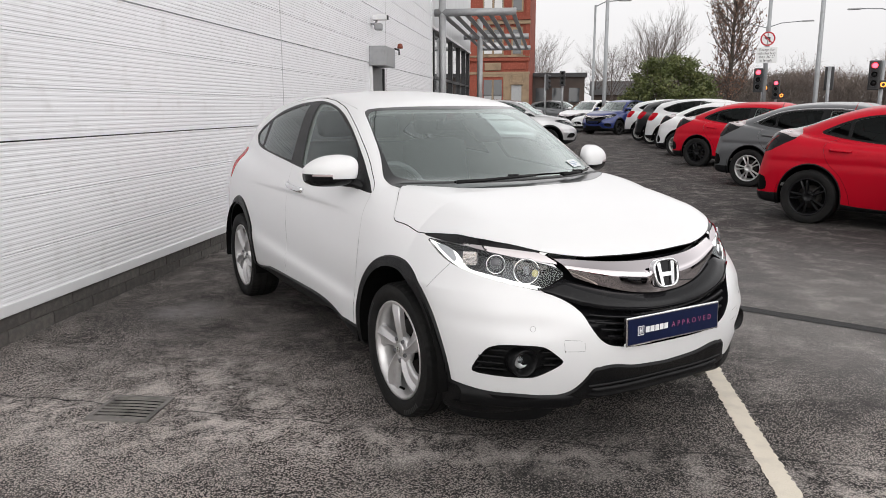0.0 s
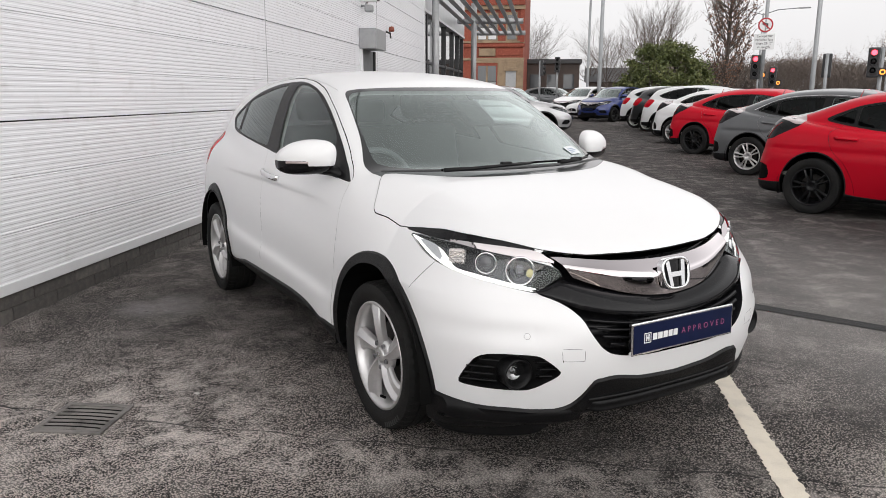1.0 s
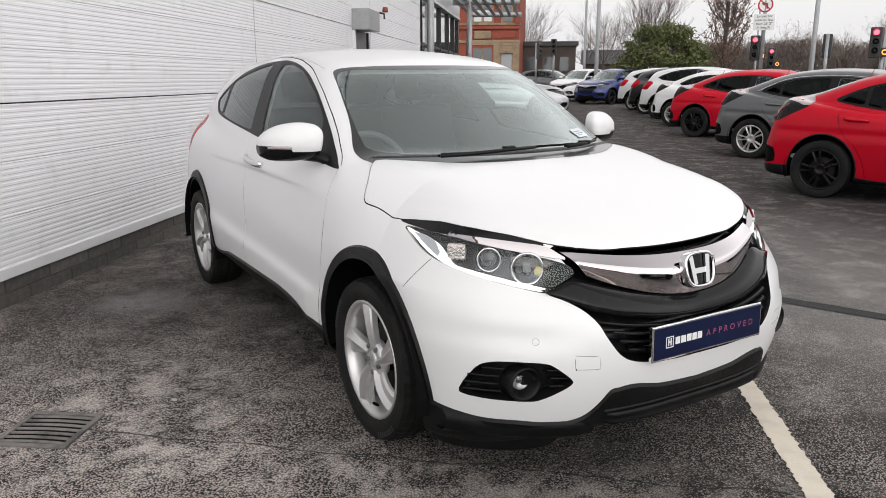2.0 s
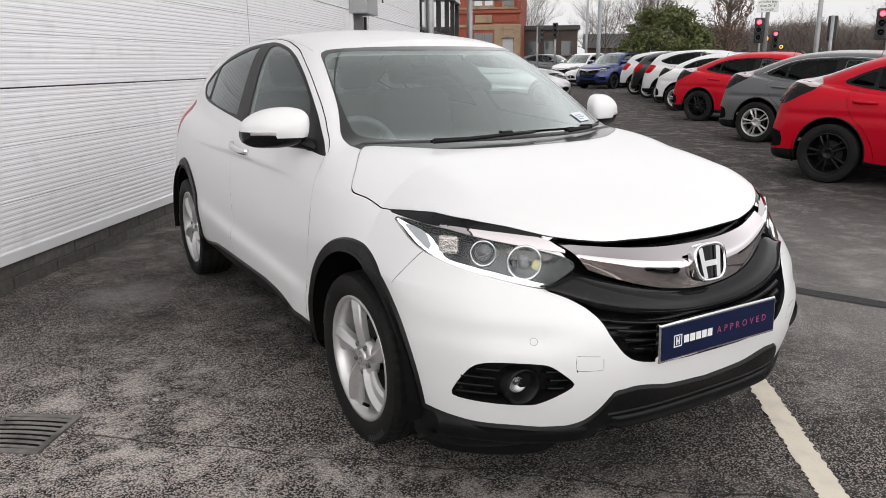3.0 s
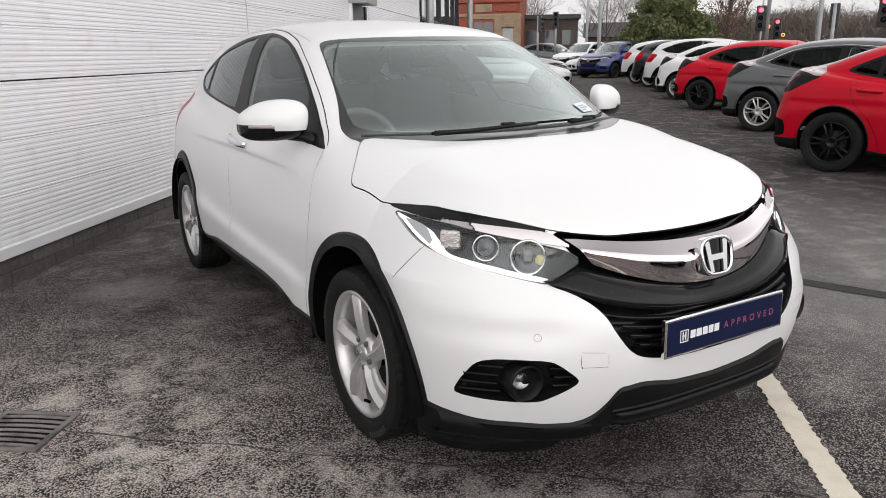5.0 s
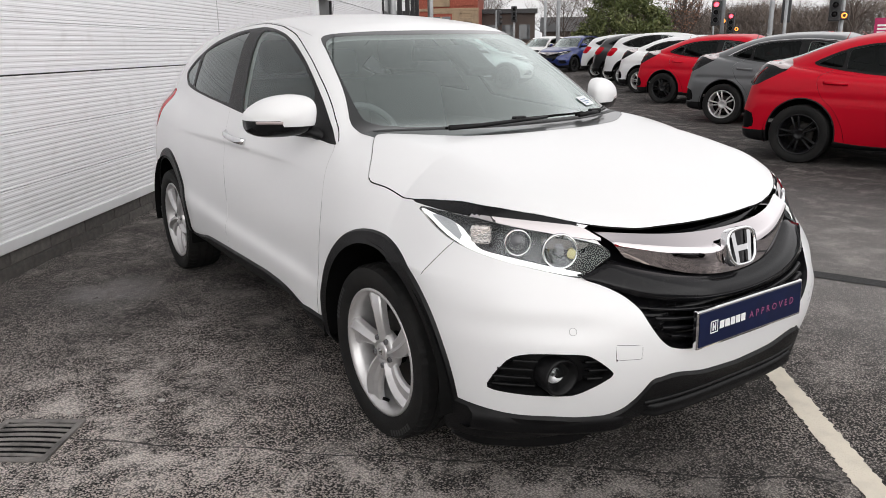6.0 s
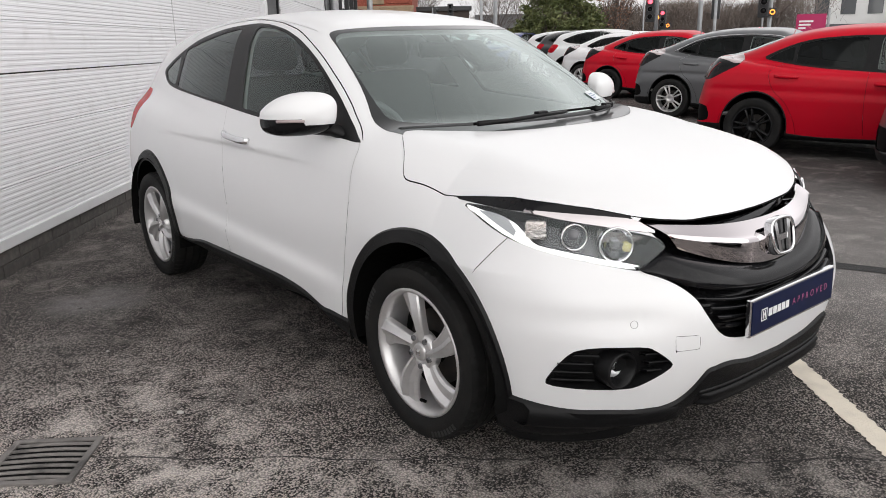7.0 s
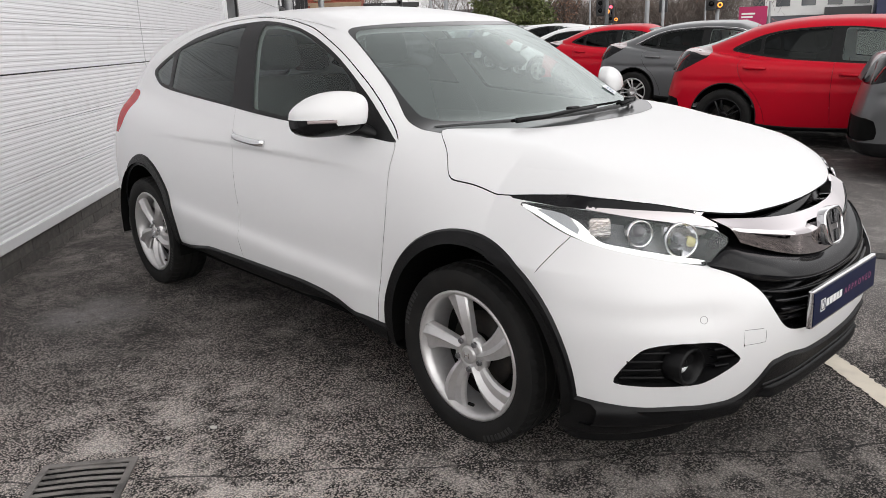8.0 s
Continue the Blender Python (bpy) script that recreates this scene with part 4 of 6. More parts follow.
def hero_front(car, s, F, lamps):
    low = lambda x: 0.674 + 0.42 * x * x
    high = lambda x: 0.801 + 0.16 * x * x
    nose = spline(*s["nose"])
    rows = []
    for x in np.linspace(-0.455, 0.455, 49):
        row = []
        for t in (1.25, 1.1, 1.0, 0.985, 0.96, 0.93, 0.88, 0.82, 0.74, 0.64, 0.52, 0.4, 0.28, 0.16, 0.06, 0.0, -0.01):
            q = min(max(t, 0.0), 1.0)
            w = x * (0.88 + 0.12 * q)
            z = low(x) + (high(x) - low(x)) * q
            back = 0.012 * q * q + 0.17 * max(q - 0.62, 0.0) ** 1.25 + (0.03 if t < 0 else 0) + max(t - 1, 0) * 0.16
            row.append((w, float(nose(low(x))) + s["nose_k"] * abs(w) ** s["nose_p"] - 0.004 + back, z - max(t - 1, 0) * 0.06))
        rows.append(row)
    ob = part("chrome_grille_bar", sheet(bmesh.new(), rows), CHROME, car, "dark chrome bar across the grille", True)
    ob.data.set_sharp_from_angle(angle=radians(50))
    xs = np.linspace(-0.545, 0.545, 51)
    top = lambda x: low(x) if abs(x) < 0.44 else low(0.44) + (0.722 - low(0.44)) * (abs(x) - 0.44) / 0.105
    bot = lambda x: 0.607 + 0.30 * x * x if abs(x) < 0.42 else 0.660 + (0.717 - 0.660) * (abs(x) - 0.42) / 0.125
    band = cross_sheet(s, xs, lambda x: (top(x), top(x) - 0.004, 0.7 * top(x) + 0.3 * bot(x), 0.3 * top(x) + 0.7 * bot(x), bot(x) + 0.003, bot(x)),
                       lambda x: (-0.015, 0.000, 0.010, 0.012, 0.004, -0.02))
    part("grille_surround", sheet(bmesh.new(), band), GLOSS, car, "gloss black grille surround", True)
    for z, half in ((0.586, 0.385), (0.560, 0.37), (0.534, 0.35), (0.508, 0.32)):
        xs = np.linspace(-half, half, 25)
        rows = cross_sheet(s, xs, lambda x: (z + 0.25 * x * x, z + 0.006 + 0.25 * x * x, z - 0.003 + 0.25 * x * x, z - 0.006 + 0.25 * x * x), lambda x: (-0.04, -0.012, -0.006, -0.035))
        part("grille_slat", sheet(bmesh.new(), rows), GLOSS, car, "", True)
    # emblem
    badge = bmesh.new()
    m = Matrix.Translation((0, -2.152, 0.750)) @ Matrix.Rotation(radians(76), 4, "X")
    out = rounded([(-0.066, -0.058), (0.066, -0.058), (0.076, 0.064), (-0.076, 0.064)], 3)
    inn = rounded([(-0.054, -0.048), (0.054, -0.048), (0.063, 0.053), (-0.063, 0.053)], 3)
    a = [[badge.verts.new(m @ Vector((*p, h))) for p in ring] for ring, h in ((out, -0.015), (out, 0.006), (out * 0.97, 0.011), (inn * 1.03, 0.011), (inn, 0.006), (inn, -0.004))]
    for r0, r1 in zip(a, a[1:]):
        for k in range(len(out)):
            badge.faces.new((r0[k], r0[(k + 1) % len(out)], r1[(k + 1) % len(out)], r1[k]))
    emblem = part("emblem", badge, BRIGHT, car, "chrome emblem in a rounded frame", True)
    part("emblem_backing", plate(bmesh.new(), inn, 0.001, m @ Matrix.Translation((0, 0, -0.004))), GLOSS, emblem)
    bars = bmesh.new()
    for sgn in (-1, 1):
        plate(bars, [(sgn * x, y) for x, y in ((0.020, -0.046), (0.036, -0.046), (0.050, 0.050), (0.030, 0.050))][:: sgn], 0.008, m)
    plate(bars, [(-0.024, -0.010), (0.024, -0.010), (0.027, 0.008), (-0.027, 0.008)], 0.007, m)
    part("emblem_bars", bars, BRIGHT, emblem)
    # plate
    m = Matrix.Translation((0, -2.216, 0.550)) @ Matrix.Rotation(radians(88), 4, "X")
    holder = part("plate_holder", block(-0.266, 0.266, -0.060, 0.060, -0.018, 0.0, 0.004, m), BRIGHT, car, "navy advertising plate in a bright frame")
    panel = part("plate_panel", block(-0.258, 0.258, -0.052, 0.052, 0.0, 0.002, 0, m), NAVY, holder)
    bars = bmesh.new()
    x = -0.165
    for w in (0.026, 0.027, 0.026, 0.025, 0.026):
        box(bars, x, x + w - 0.005, -0.012, 0.012, 0.002, 0.0028, 0, m)
        x += w
    part("brand_bars", bars, INK_WHITE, panel, "plain white bars in place of a brand name")
    logo = bmesh.new()
    for x0, x1, y0, y1 in ((-0.208, -0.205, -0.017, 0.017), (-0.177, -0.174, -0.017, 0.017), (-0.208, -0.174, 0.016, 0.019), (-0.208, -0.174, -0.019, -0.016), (-0.199, -0.194, -0.012, 0.013), (-0.188, -0.183, -0.012, 0.013), (-0.195, -0.187, -0.003, 0.003)):
        box(logo, x0, x1, y0, y1, 0.002, 0.0028, 0, m)
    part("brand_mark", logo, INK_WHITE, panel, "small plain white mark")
    letters("plate_word", "APPROVED", 0.031, INK_PINK, panel, m @ Matrix.Translation((-0.018, -0.011, 0.0022)), 0.0004, 1.75)
    # lower intake and lip
    for z, o in ((0.355, -0.01), (0.318, -0.004)):
        xs = np.linspace(-0.385, 0.385, 25)
        rows = cross_sheet(s, xs, lambda x: (z, z + 0.012, z - 0.002, z - 0.008), lambda x: (o - 0.02, o + 0.016, o + 0.020, o - 0.02))
        part("intake_slat", sheet(bmesh.new(), rows), CLAD, car, "", True)
    for x0, x1 in ((-0.40, 0.40),):
        xs = np.linspace(x0, x1, 33)
        rows = cross_sheet(s, xs, lambda x: (0.325, 0.314, 0.304, 0.297, 0.283, 0.275, 0.262), lambda x: tuple(o * min(1.0, (0.402 - abs(x)) / 0.05) - 0.02 * max(0.0, 1 - (0.402 - abs(x)) / 0.05) for o in (-0.03, 0.014, 0.030, 0.020, 0.034, 0.036, -0.05)))
        part("front_lip", sheet(bmesh.new(), rows), CLAD, car, "black plastic front lip", True)
    for sgn in (-1, 1):
        xs = sgn * np.linspace(0.375, 0.80, 21)
        rows = cross_sheet(s, xs, lambda x: (0.30, 0.285, 0.262, 0.238, 0.225, 0.22), lambda x: tuple(o * min(1.0, (abs(x) - 0.374) / 0.07) - 0.012 * max(0.0, 1 - (abs(x) - 0.374) / 0.07) for o in (-0.02, 0.010, 0.014, 0.018, 0.010, -0.06)))
        part("lip_corner", sheet(bmesh.new(), rows), CLAD, car, "", True)
        rows = []
        for t in np.linspace(0, 1, 12):
            x, y = 0.79 - 0.36 * t, -1.70 - 0.25 * t - 0.04 * math.sin(math.pi * t)
            end = 0.03 * (abs(2 * t - 1) ** 6)
            rows.append([(sgn * x, y, 0.25), (sgn * x, y - 0.012, 0.19), (sgn * x, y - 0.016, 0.135 + end), (sgn * x, y - 0.008, 0.128 + end), (sgn * x, y + 0.004, 0.14 + end), (sgn * x, y + 0.02, 0.25)])
        part("air_deflector", sheet(bmesh.new(), rows), CLAD, car, "black rubber deflector ahead of the wheel", True)
        # fog lamp
        fog = Vector(nose_point(s, sgn * 0.625, 0.432))
        m = Matrix.Translation(fog + Vector((0, 0.008, 0))) @ Matrix.Rotation(radians(sgn * 8), 4, "Z") @ Matrix.Rotation(radians(90), 4, "X")
        lamp = part("fog_lamp", lathe(bmesh.new(), [(0.058, -0.06), (0.058, -0.004), (0.054, 0.003), (0.048, 0.000), (0.040, -0.018), (0.031, -0.036)], 32, m), CLAD, car, "round fog lamp in a black bezel", True)
        part("reflector", lathe(bmesh.new(), [(0.031, -0.034), (0.024, -0.043), (0.001, -0.049)], 24, m), ALLOY, lamp, "", True)
        part("bulb", lathe(bmesh.new(), [(0.012, -0.054), (0.012, -0.042), (0.001, -0.038)], 16, m), STEEL, lamp, "", True)
        part("fog_lens", lathe(bmesh.new(), [(0.031, -0.034), (0.026, -0.028), (0.016, -0.023), (0.001, -0.021)], 24, m), CLEAR, lamp, "", True)
        for z, x0, x1 in ((0.480, 0.680, 0.732), (0.452, 0.690, 0.762), (0.424, 0.690, 0.768), (0.398, 0.680, 0.768), (0.480, 0.535, 0.572), (0.452, 0.507, 0.560), (0.424, 0.520, 0.560)):
            xs = sgn * np.linspace(x0, x1, 13)
            rows = cross_sheet(s, xs, lambda x: (z, z + 0.004, z - 0.002, z - 0.006), lambda x: (-0.04, -0.014, -0.012, -0.04))
            part("fog_slat", sheet(bmesh.new(), rows), CLAD, car, "", True)
        # parking sensor and towing cover
        p = Vector(nose_point(s, sgn * 0.608, 0.578))
        g = gradient(F, np.array(p))
        q = Vector(g / np.linalg.norm(g)).to_track_quat("Z", "Y").to_matrix().to_4x4()
        p = settle(F, np.array(p)[None], 5)[0]
        part("parking_sensor", lathe(bmesh.new(), [(0.0115, -0.003), (0.0115, 0.0014), (0.0104, 0.0014), (0.0102, -0.001)], 24, Matrix.Translation(p) @ q), material_cache.setdefault("ring", material("sensor_ring", (0.25, 0.25, 0.25), 0.5)), car)
        part("sensor_face", lathe(bmesh.new(), [(0.0102, -0.001), (0.0098, 0.0012), (0.001, 0.0014)], 24, Matrix.Translation(p) @ q), WHITE, car)
        # lamp internals
        head = lamps[0 if sgn > 0 else 1]
        for x, y, z, r in ((0.655, -1.860, 0.808, 0.040), (0.560, -1.940, 0.783, 0.054)):
            m = Matrix.Translation((sgn * x, y, z)) @ Matrix.Rotation(radians(sgn * 32), 4, "Z") @ Matrix.Rotation(radians(84), 4, "X")
            ring = part("lamp_ring", lathe(bmesh.new(), [(r, -0.03), (r, 0.002), (r * 0.93, 0.006), (r * 0.86, 0.0), (r * 0.72, -0.02), (r * 0.3, -0.04), (0.001, -0.042)], 32, m), BRIGHT, head, "", True)
            if r < 0.05:
                part("projector_lens", lathe(bmesh.new(), [(r * 0.74, -0.02), (r * 0.66, -0.004), (r * 0.4, 0.008), (0.001, 0.012)], 32, m), material_cache.setdefault("projector", material("projector_glass", (0.10, 0.10, 0.11), 0.05, coat=1.0)), ring, "", True)
            else:
                bulb = part("bulb_shield", block(-0.012, 0.012, -0.012, 0.012, -0.03, 0.0, 0.004, m), STEEL, ring)
        m = Matrix.Translation((sgn * 0.725, -1.775, 0.825)) @ Matrix.Rotation(radians(sgn * 48), 4, "Z") @ Matrix.Rotation(radians(88), 4, "X")
        part("indicator", block(-0.035, 0.03, -0.030, 0.028, -0.02, 0.0, 0.01, m), material_cache.setdefault("indicator", material("clear_indicator", (0.70, 0.66, 0.63), 0.12, 0.9, bump=0.8, bump_scale=110)), head)
        # running light along the lower edge
        def inside_lamp(c, z, depth):
            x = np.linspace(0.3, 0.9, 241)
            k = np.argmin(np.abs(F(np.stack([x, c - x, np.full_like(x, z)], 1))))
            p = np.array([x[k], c - x[k], z])
            g = gradient(F, p)
            p = p - depth * g / np.linalg.norm(g)
            return (sgn * p[0], p[1], p[2])

        edge = curve_points([(-0.715, 0.874, -0.715, 0.872), (-0.83, 0.872, -0.80, 0.846), (-0.955, 0.864, -0.90, 0.812), (-1.006, 0.832, -0.962, 0.795), (-1.045, 0.796, -1.04, 0.774), (-1.127, 0.782, -1.13, 0.763), (-1.249, 0.766, -1.252, 0.748), (-1.367, 0.750, -1.369, 0.733), (-1.482, 0.733, -1.483, 0.722)], 5)
        rows = [[inside_lamp(a + (c - a) * q, b + (d - b) * q, 0.016 - 0.010 * math.sin(math.pi * q)) for q in (0.3, 0.38, 0.5, 0.65, 0.8, 0.93, 1)] for a, b, c, d in edge]
        part("running_light", sheet(bmesh.new(), rows), LED, head, "lit white running light", True)
        rows = [[inside_lamp(a + (c - a) * q, b + (d - b) * q, 0.003) for q in (0, 0.5, 1)] for a, b, c, d in curve_points([(-0.80, 0.862, -0.80, 0.860), (-0.86, 0.862, -0.855, 0.842), (-0.925, 0.852, -0.91, 0.822), (-0.965, 0.820, -0.955, 0.806)], 3)]
        part("light_guide", sheet(bmesh.new(), rows), material_cache.setdefault("guide", material("frosted_guide", (0.50, 0.51, 0.52), 0.25)), head, "", True)
        rows = [[inside_lamp(a + (c - a) * q, b + (d - b) * q, 0.005) for q in (0, 0.5, 1)] for a, b, c, d in ((-1.452, 0.750, -1.48, 0.718), (-1.49, 0.775, -1.535, 0.743), (-1.535, 0.800, -1.59, 0.770))]
        part("lamp_end", sheet(bmesh.new(), rows), GLOSS, head, "", True)
        rows = [[inside_lamp(a + (c - a) * q, b + (d - b) * q, 0.03 - 0.02 * q) for q in (0, 0.5, 1)] for a, b, c, d in ((-1.31, 0.800, -1.30, 0.828), (-1.36, 0.800, -1.36, 0.824), (-1.43, 0.795, -1.43, 0.816), (-1.49, 0.785, -1.50, 0.806))]
        part("reflector_shelf", sheet(bmesh.new(), rows), BRIGHT, head, "", True)
        part("amber_bulb", lathe(bmesh.new(), [(0.014, -0.03), (0.012, -0.014), (0.001, -0.009)], 16, Matrix.Translation(inside_lamp(-1.455, 0.775, 0.01)) @ Matrix.Rotation(radians(90), 4, "X")), material_cache.setdefault("bulb", material("yellow_bulb", (0.62, 0.57, 0.28), 0.2)), head, "", True)
        # door handles
        for y0, y1, z0, z1 in ((-0.085, 0.185, 0.944, 0.962),):
            pts = []
            for t in np.linspace(0, 1, 9):
                y, z = y0 + (y1 - y0) * t, z0 + (z1 - z0) * t
                x = np.linspace(0.6, 0.95, 201)
                k = np.argmin(np.abs(F(np.stack([x, np.full_like(x, y), np.full_like(x, z)], 1))))
                pts.append((sgn * (x[k] + 0.026 * (1 - (2 * t - 1) ** 4) + 0.006), y, z))
            part("door_handle", tube(bmesh.new(), pts, 0.012, 12, True, 1.0, 1.35), BRIGHT, car, "chrome door handle", True)


def hero_screen(car, F):
    def on(x, y, out):
        z = np.linspace(0.95, 1.35, 401)
        k = np.argmin(np.abs(F(np.stack([np.full_like(z, x), np.full_like(z, y), z], 1))))
        return (x, y, float(z[k]) + out)
    for pts, mid in ((((-0.44, -1.20), (-0.3, -1.215), (-0.1, -1.205), (0.04, -1.20), (0.20, -1.185), (0.30, -1.16)), 2), (((0.22, -1.20), (0.36, -1.16), (0.48, -1.09), (0.57, -1.02)), 1)):
        arm = part("wiper", tube(bmesh.new(), [on(x, y, 0.026) for x, y in pts[: mid + 2]], 0.010, 8, True, 0.6), CLAD, car, "black windscreen wiper", True)
        part("wiper_blade", tube(bmesh.new(), [on(x, y + 0.022, 0.020) for x, y in curve_points(pts, 3)], 0.0055, 8, True, 0.8), SEAM, arm, "", True)
        jx, jy = pts[mid]
        part("wiper_joint", block(-0.028, 0.028, -0.014, 0.014, -0.006, 0.014, 0.005, Matrix.Translation(on(jx, jy + 0.012, 0.024))), CLAD, arm)
    xs = np.linspace(-0.64, 0.64, 41)
    rows = []
    for x in xs:
        y = -1.13 + 0.45 * x * x
        rows.append([on(x, y - 0.025, -0.004), on(x, y - 0.035, 0.003), on(x, y - 0.06, 0.003), on(x, y - 0.09, -0.006)])
    part("cowl_panel", sheet(bmesh.new(), rows), CLAD, car, "black plastic cowl below the windscreen", True)
    m = pose(0.045, -0.62, 1.325, 30)
    unit = part("camera_housing", block(-0.085, 0.085, -0.17, 0.06, -0.02, 0.02, 0.018, m), CLAD, car, "black driver camera housing behind the glass")
    part("interior_mirror", block(-0.13, 0.13, -0.02, 0.015, -0.035, 0.035, 0.015, pose(0.0, -0.45, 1.325, 10)), CLAD, car)
    spot = np.array(on(0.50, -0.945, 0.0))
    g = Vector(gradient(F, spot)).normalized()
    across = Vector((0, 0, 1)).cross(g).normalized()
    m = Matrix.Translation(Vector(spot) + 0.003 * g) @ Matrix((across, g.cross(across), g)).transposed().to_4x4()
    note = part("screen_sticker", block(-0.062, 0.062, -0.032, 0.032, 0, 0.001, 0, m), PAPER, car, "white paper sticker with plain lines")
    for k, w in enumerate((0.075, 0.09, 0.05)):
        part("print_line", block(-0.048, -0.048 + w, 0.008 - 0.014 * k, 0.014 - 0.014 * k, 0.001, 0.0016, 0, m), material_cache.setdefault("print", material("pale_blue_print", (0.25, 0.33, 0.45), 0.5)), note)

# ---- the place ----
WALL = Matrix.Translation((-1.215, 2.392, 0)) @ Matrix.Rotation(radians(52), 4, "Z") @ Matrix.Rotation(radians(0.42), 4, "Y")

ASPHALT = bpy.data.materials.new("worn_asphalt")
ASPHALT.use_nodes = True


def build_asphalt():
    n, l = ASPHALT.node_tree.nodes, ASPHALT.node_tree.links
    b = n["Principled BSDF"]
    tc = n.new("ShaderNodeTexCoord")

    def noise_at(scale, detail=4, rough=0.6):
        t = n.new("ShaderNodeTexNoise")
        t.inputs["Scale"].default_value, t.inputs["Detail"].default_value, t.inputs["Roughness"].default_value = scale, detail, rough
        l.new(tc.outputs["Object"], t.inputs["Vector"])
        return t.outputs["Fac"]

    def rng(src, lo, hi, a, c):
        r = n.new("ShaderNodeMapRange")
        for k, v in zip(("From Min", "From Max", "To Min", "To Max"), (lo, hi, a, c)):
            r.inputs[k].default_value = v
        l.new(src, r.inputs["Value"])
        return r.outputs[0]

    def mix(fac, a, c):
        m = n.new("ShaderNodeMix")
        m.data_type = "RGBA"
        l.new(fac, m.inputs["Factor"])
        for key, v in (("A", a), ("B", c)):
            if isinstance(v, tuple):
                m.inputs[key].default_value = (*v, 1)
            else:
                l.new(v, m.inputs[key])
        return m.outputs["Result"]

    def along(nx, ny, off):
        """Signed distance on the ground from a straight line."""
        d = n.new("ShaderNodeVectorMath")
        d.operation = "DOT_PRODUCT"
        l.new(tc.outputs["Object"], d.inputs[0])
        d.inputs[1].default_value = (nx, ny, 0)
        a = n.new("ShaderNodeMath")
        a.operation = "SUBTRACT"
        l.new(d.outputs["Value"], a.inputs[0])
        a.inputs[1].default_value = off
        return a.outputs[0]

    def calc(op, a, c):
        m = n.new("ShaderNodeMath")
        m.operation = op
        for k, v in enumerate((a, c)):
            if isinstance(v, (int, float)):
                m.inputs[k].default_value = v
            else:
                l.new(v, m.inputs[k])
        return m.outputs[0]

    vor = n.new("ShaderNodeTexVoronoi")
    vor.inputs["Scale"].default_value = 138
    wob = n.new("ShaderNodeVectorMath")
    wob.operation = "ADD"
    jit = n.new("ShaderNodeTexNoise")
    jit.inputs["Scale"].default_value = 60
    l.new(tc.outputs["Object"], jit.inputs["Vector"])
    sc = n.new("ShaderNodeVectorMath")
    sc.operation = "SCALE"
    sc.inputs["Scale"].default_value = 0.009
    l.new(jit.outputs["Color"], sc.inputs[0])
    l.new(tc.outputs["Object"], wob.inputs[0])
    l.new(sc.outputs[0], wob.inputs[1])
    l.new(wob.outputs[0], vor.inputs["Vector"])
    sepc = n.new("ShaderNodeSeparateColor")
    l.new(vor.outputs["Color"], sepc.inputs[0])
    # stones: pale worn faces of uneven tone in dark binder
    face = rng(vor.outputs["Distance"], 0.18, 0.60, 1.0, 0.0)
    tone = calc("MULTIPLY", rng(sepc.outputs[0], 0.1, 0.95, 0.06, 1.15), rng(noise_at(380, 2, 0.6), 0.3, 0.7, 0.55, 1.25))
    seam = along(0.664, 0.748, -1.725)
    # stone amount graded by place: more to -x, less past the seam
    ground_gain = calc("ADD", calc("MULTIPLY", calc("MULTIPLY", rng(seam, -0.5, 1.1, 1.38, 0.68), rng(seam, 3.0, 6.5, 1.0, 0.55)), rng(along(1.0, 0.0, 0.0), -2.4, 0.0, 4.4, 2.7)), rng(noise_at(0.8, 8, 0.65), 0.3, 0.7, -0.30, 0.30))
    bare = calc("MULTIPLY", rng(noise_at(2.0, 10, 0.72), 0.37, 0.61, 0.18, 1.42), ground_gain)
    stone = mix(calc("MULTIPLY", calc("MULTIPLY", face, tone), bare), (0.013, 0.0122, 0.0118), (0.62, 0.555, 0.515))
    # dust and pale wear, thicker round the drain and along the seam of two lays
    near_seam = rng(calc("ABSOLUTE", calc("ADD", seam, 0.12), 0), 0.05, 0.30, 1.0, 0.0)
    pit = n.new("ShaderNodeVectorMath")
    pit.operation = "DISTANCE"
    l.new(tc.outputs["Object"], pit.inputs[0])
    pit.inputs[1].default_value = (-1.80, -0.72, 0)
    near_pit = rng(pit.outputs["Value"], 0.12, 0.95, 0.95, 0.0)
    place = calc("MAXIMUM", calc("MULTIPLY", near_seam, 1.0), near_pit)
    patchy = calc("ADD", rng(noise_at(3.2, 9, 0.75), 0.50, 0.72, 0.0, 0.55), calc("MULTIPLY", place, rng(noise_at(6.5, 10, 0.78), 0.47, 0.57, 0.0, 1.0)))
    grain = calc("MULTIPLY", patchy, rng(calc("MULTIPLY", face, rng(tone, 0.2, 0.9, 0.6, 1.0)), 0.0, 0.6, 0.42, 1.0))
    # finer lay past the seam; tint paler to +x, dark again far off
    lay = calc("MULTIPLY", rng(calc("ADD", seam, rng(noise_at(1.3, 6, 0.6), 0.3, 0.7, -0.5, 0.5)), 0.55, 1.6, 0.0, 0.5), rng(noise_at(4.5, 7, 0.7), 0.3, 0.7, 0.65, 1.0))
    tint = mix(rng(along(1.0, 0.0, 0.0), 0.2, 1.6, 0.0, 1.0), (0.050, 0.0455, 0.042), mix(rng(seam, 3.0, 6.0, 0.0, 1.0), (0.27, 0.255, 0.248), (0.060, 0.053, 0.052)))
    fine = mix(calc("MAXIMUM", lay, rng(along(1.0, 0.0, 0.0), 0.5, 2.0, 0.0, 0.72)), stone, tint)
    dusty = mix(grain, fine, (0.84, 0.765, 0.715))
    # damp areas from noise, and a round darker patch at the car's nose
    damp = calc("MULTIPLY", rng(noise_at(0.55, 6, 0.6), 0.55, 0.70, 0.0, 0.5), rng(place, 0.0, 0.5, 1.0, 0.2))
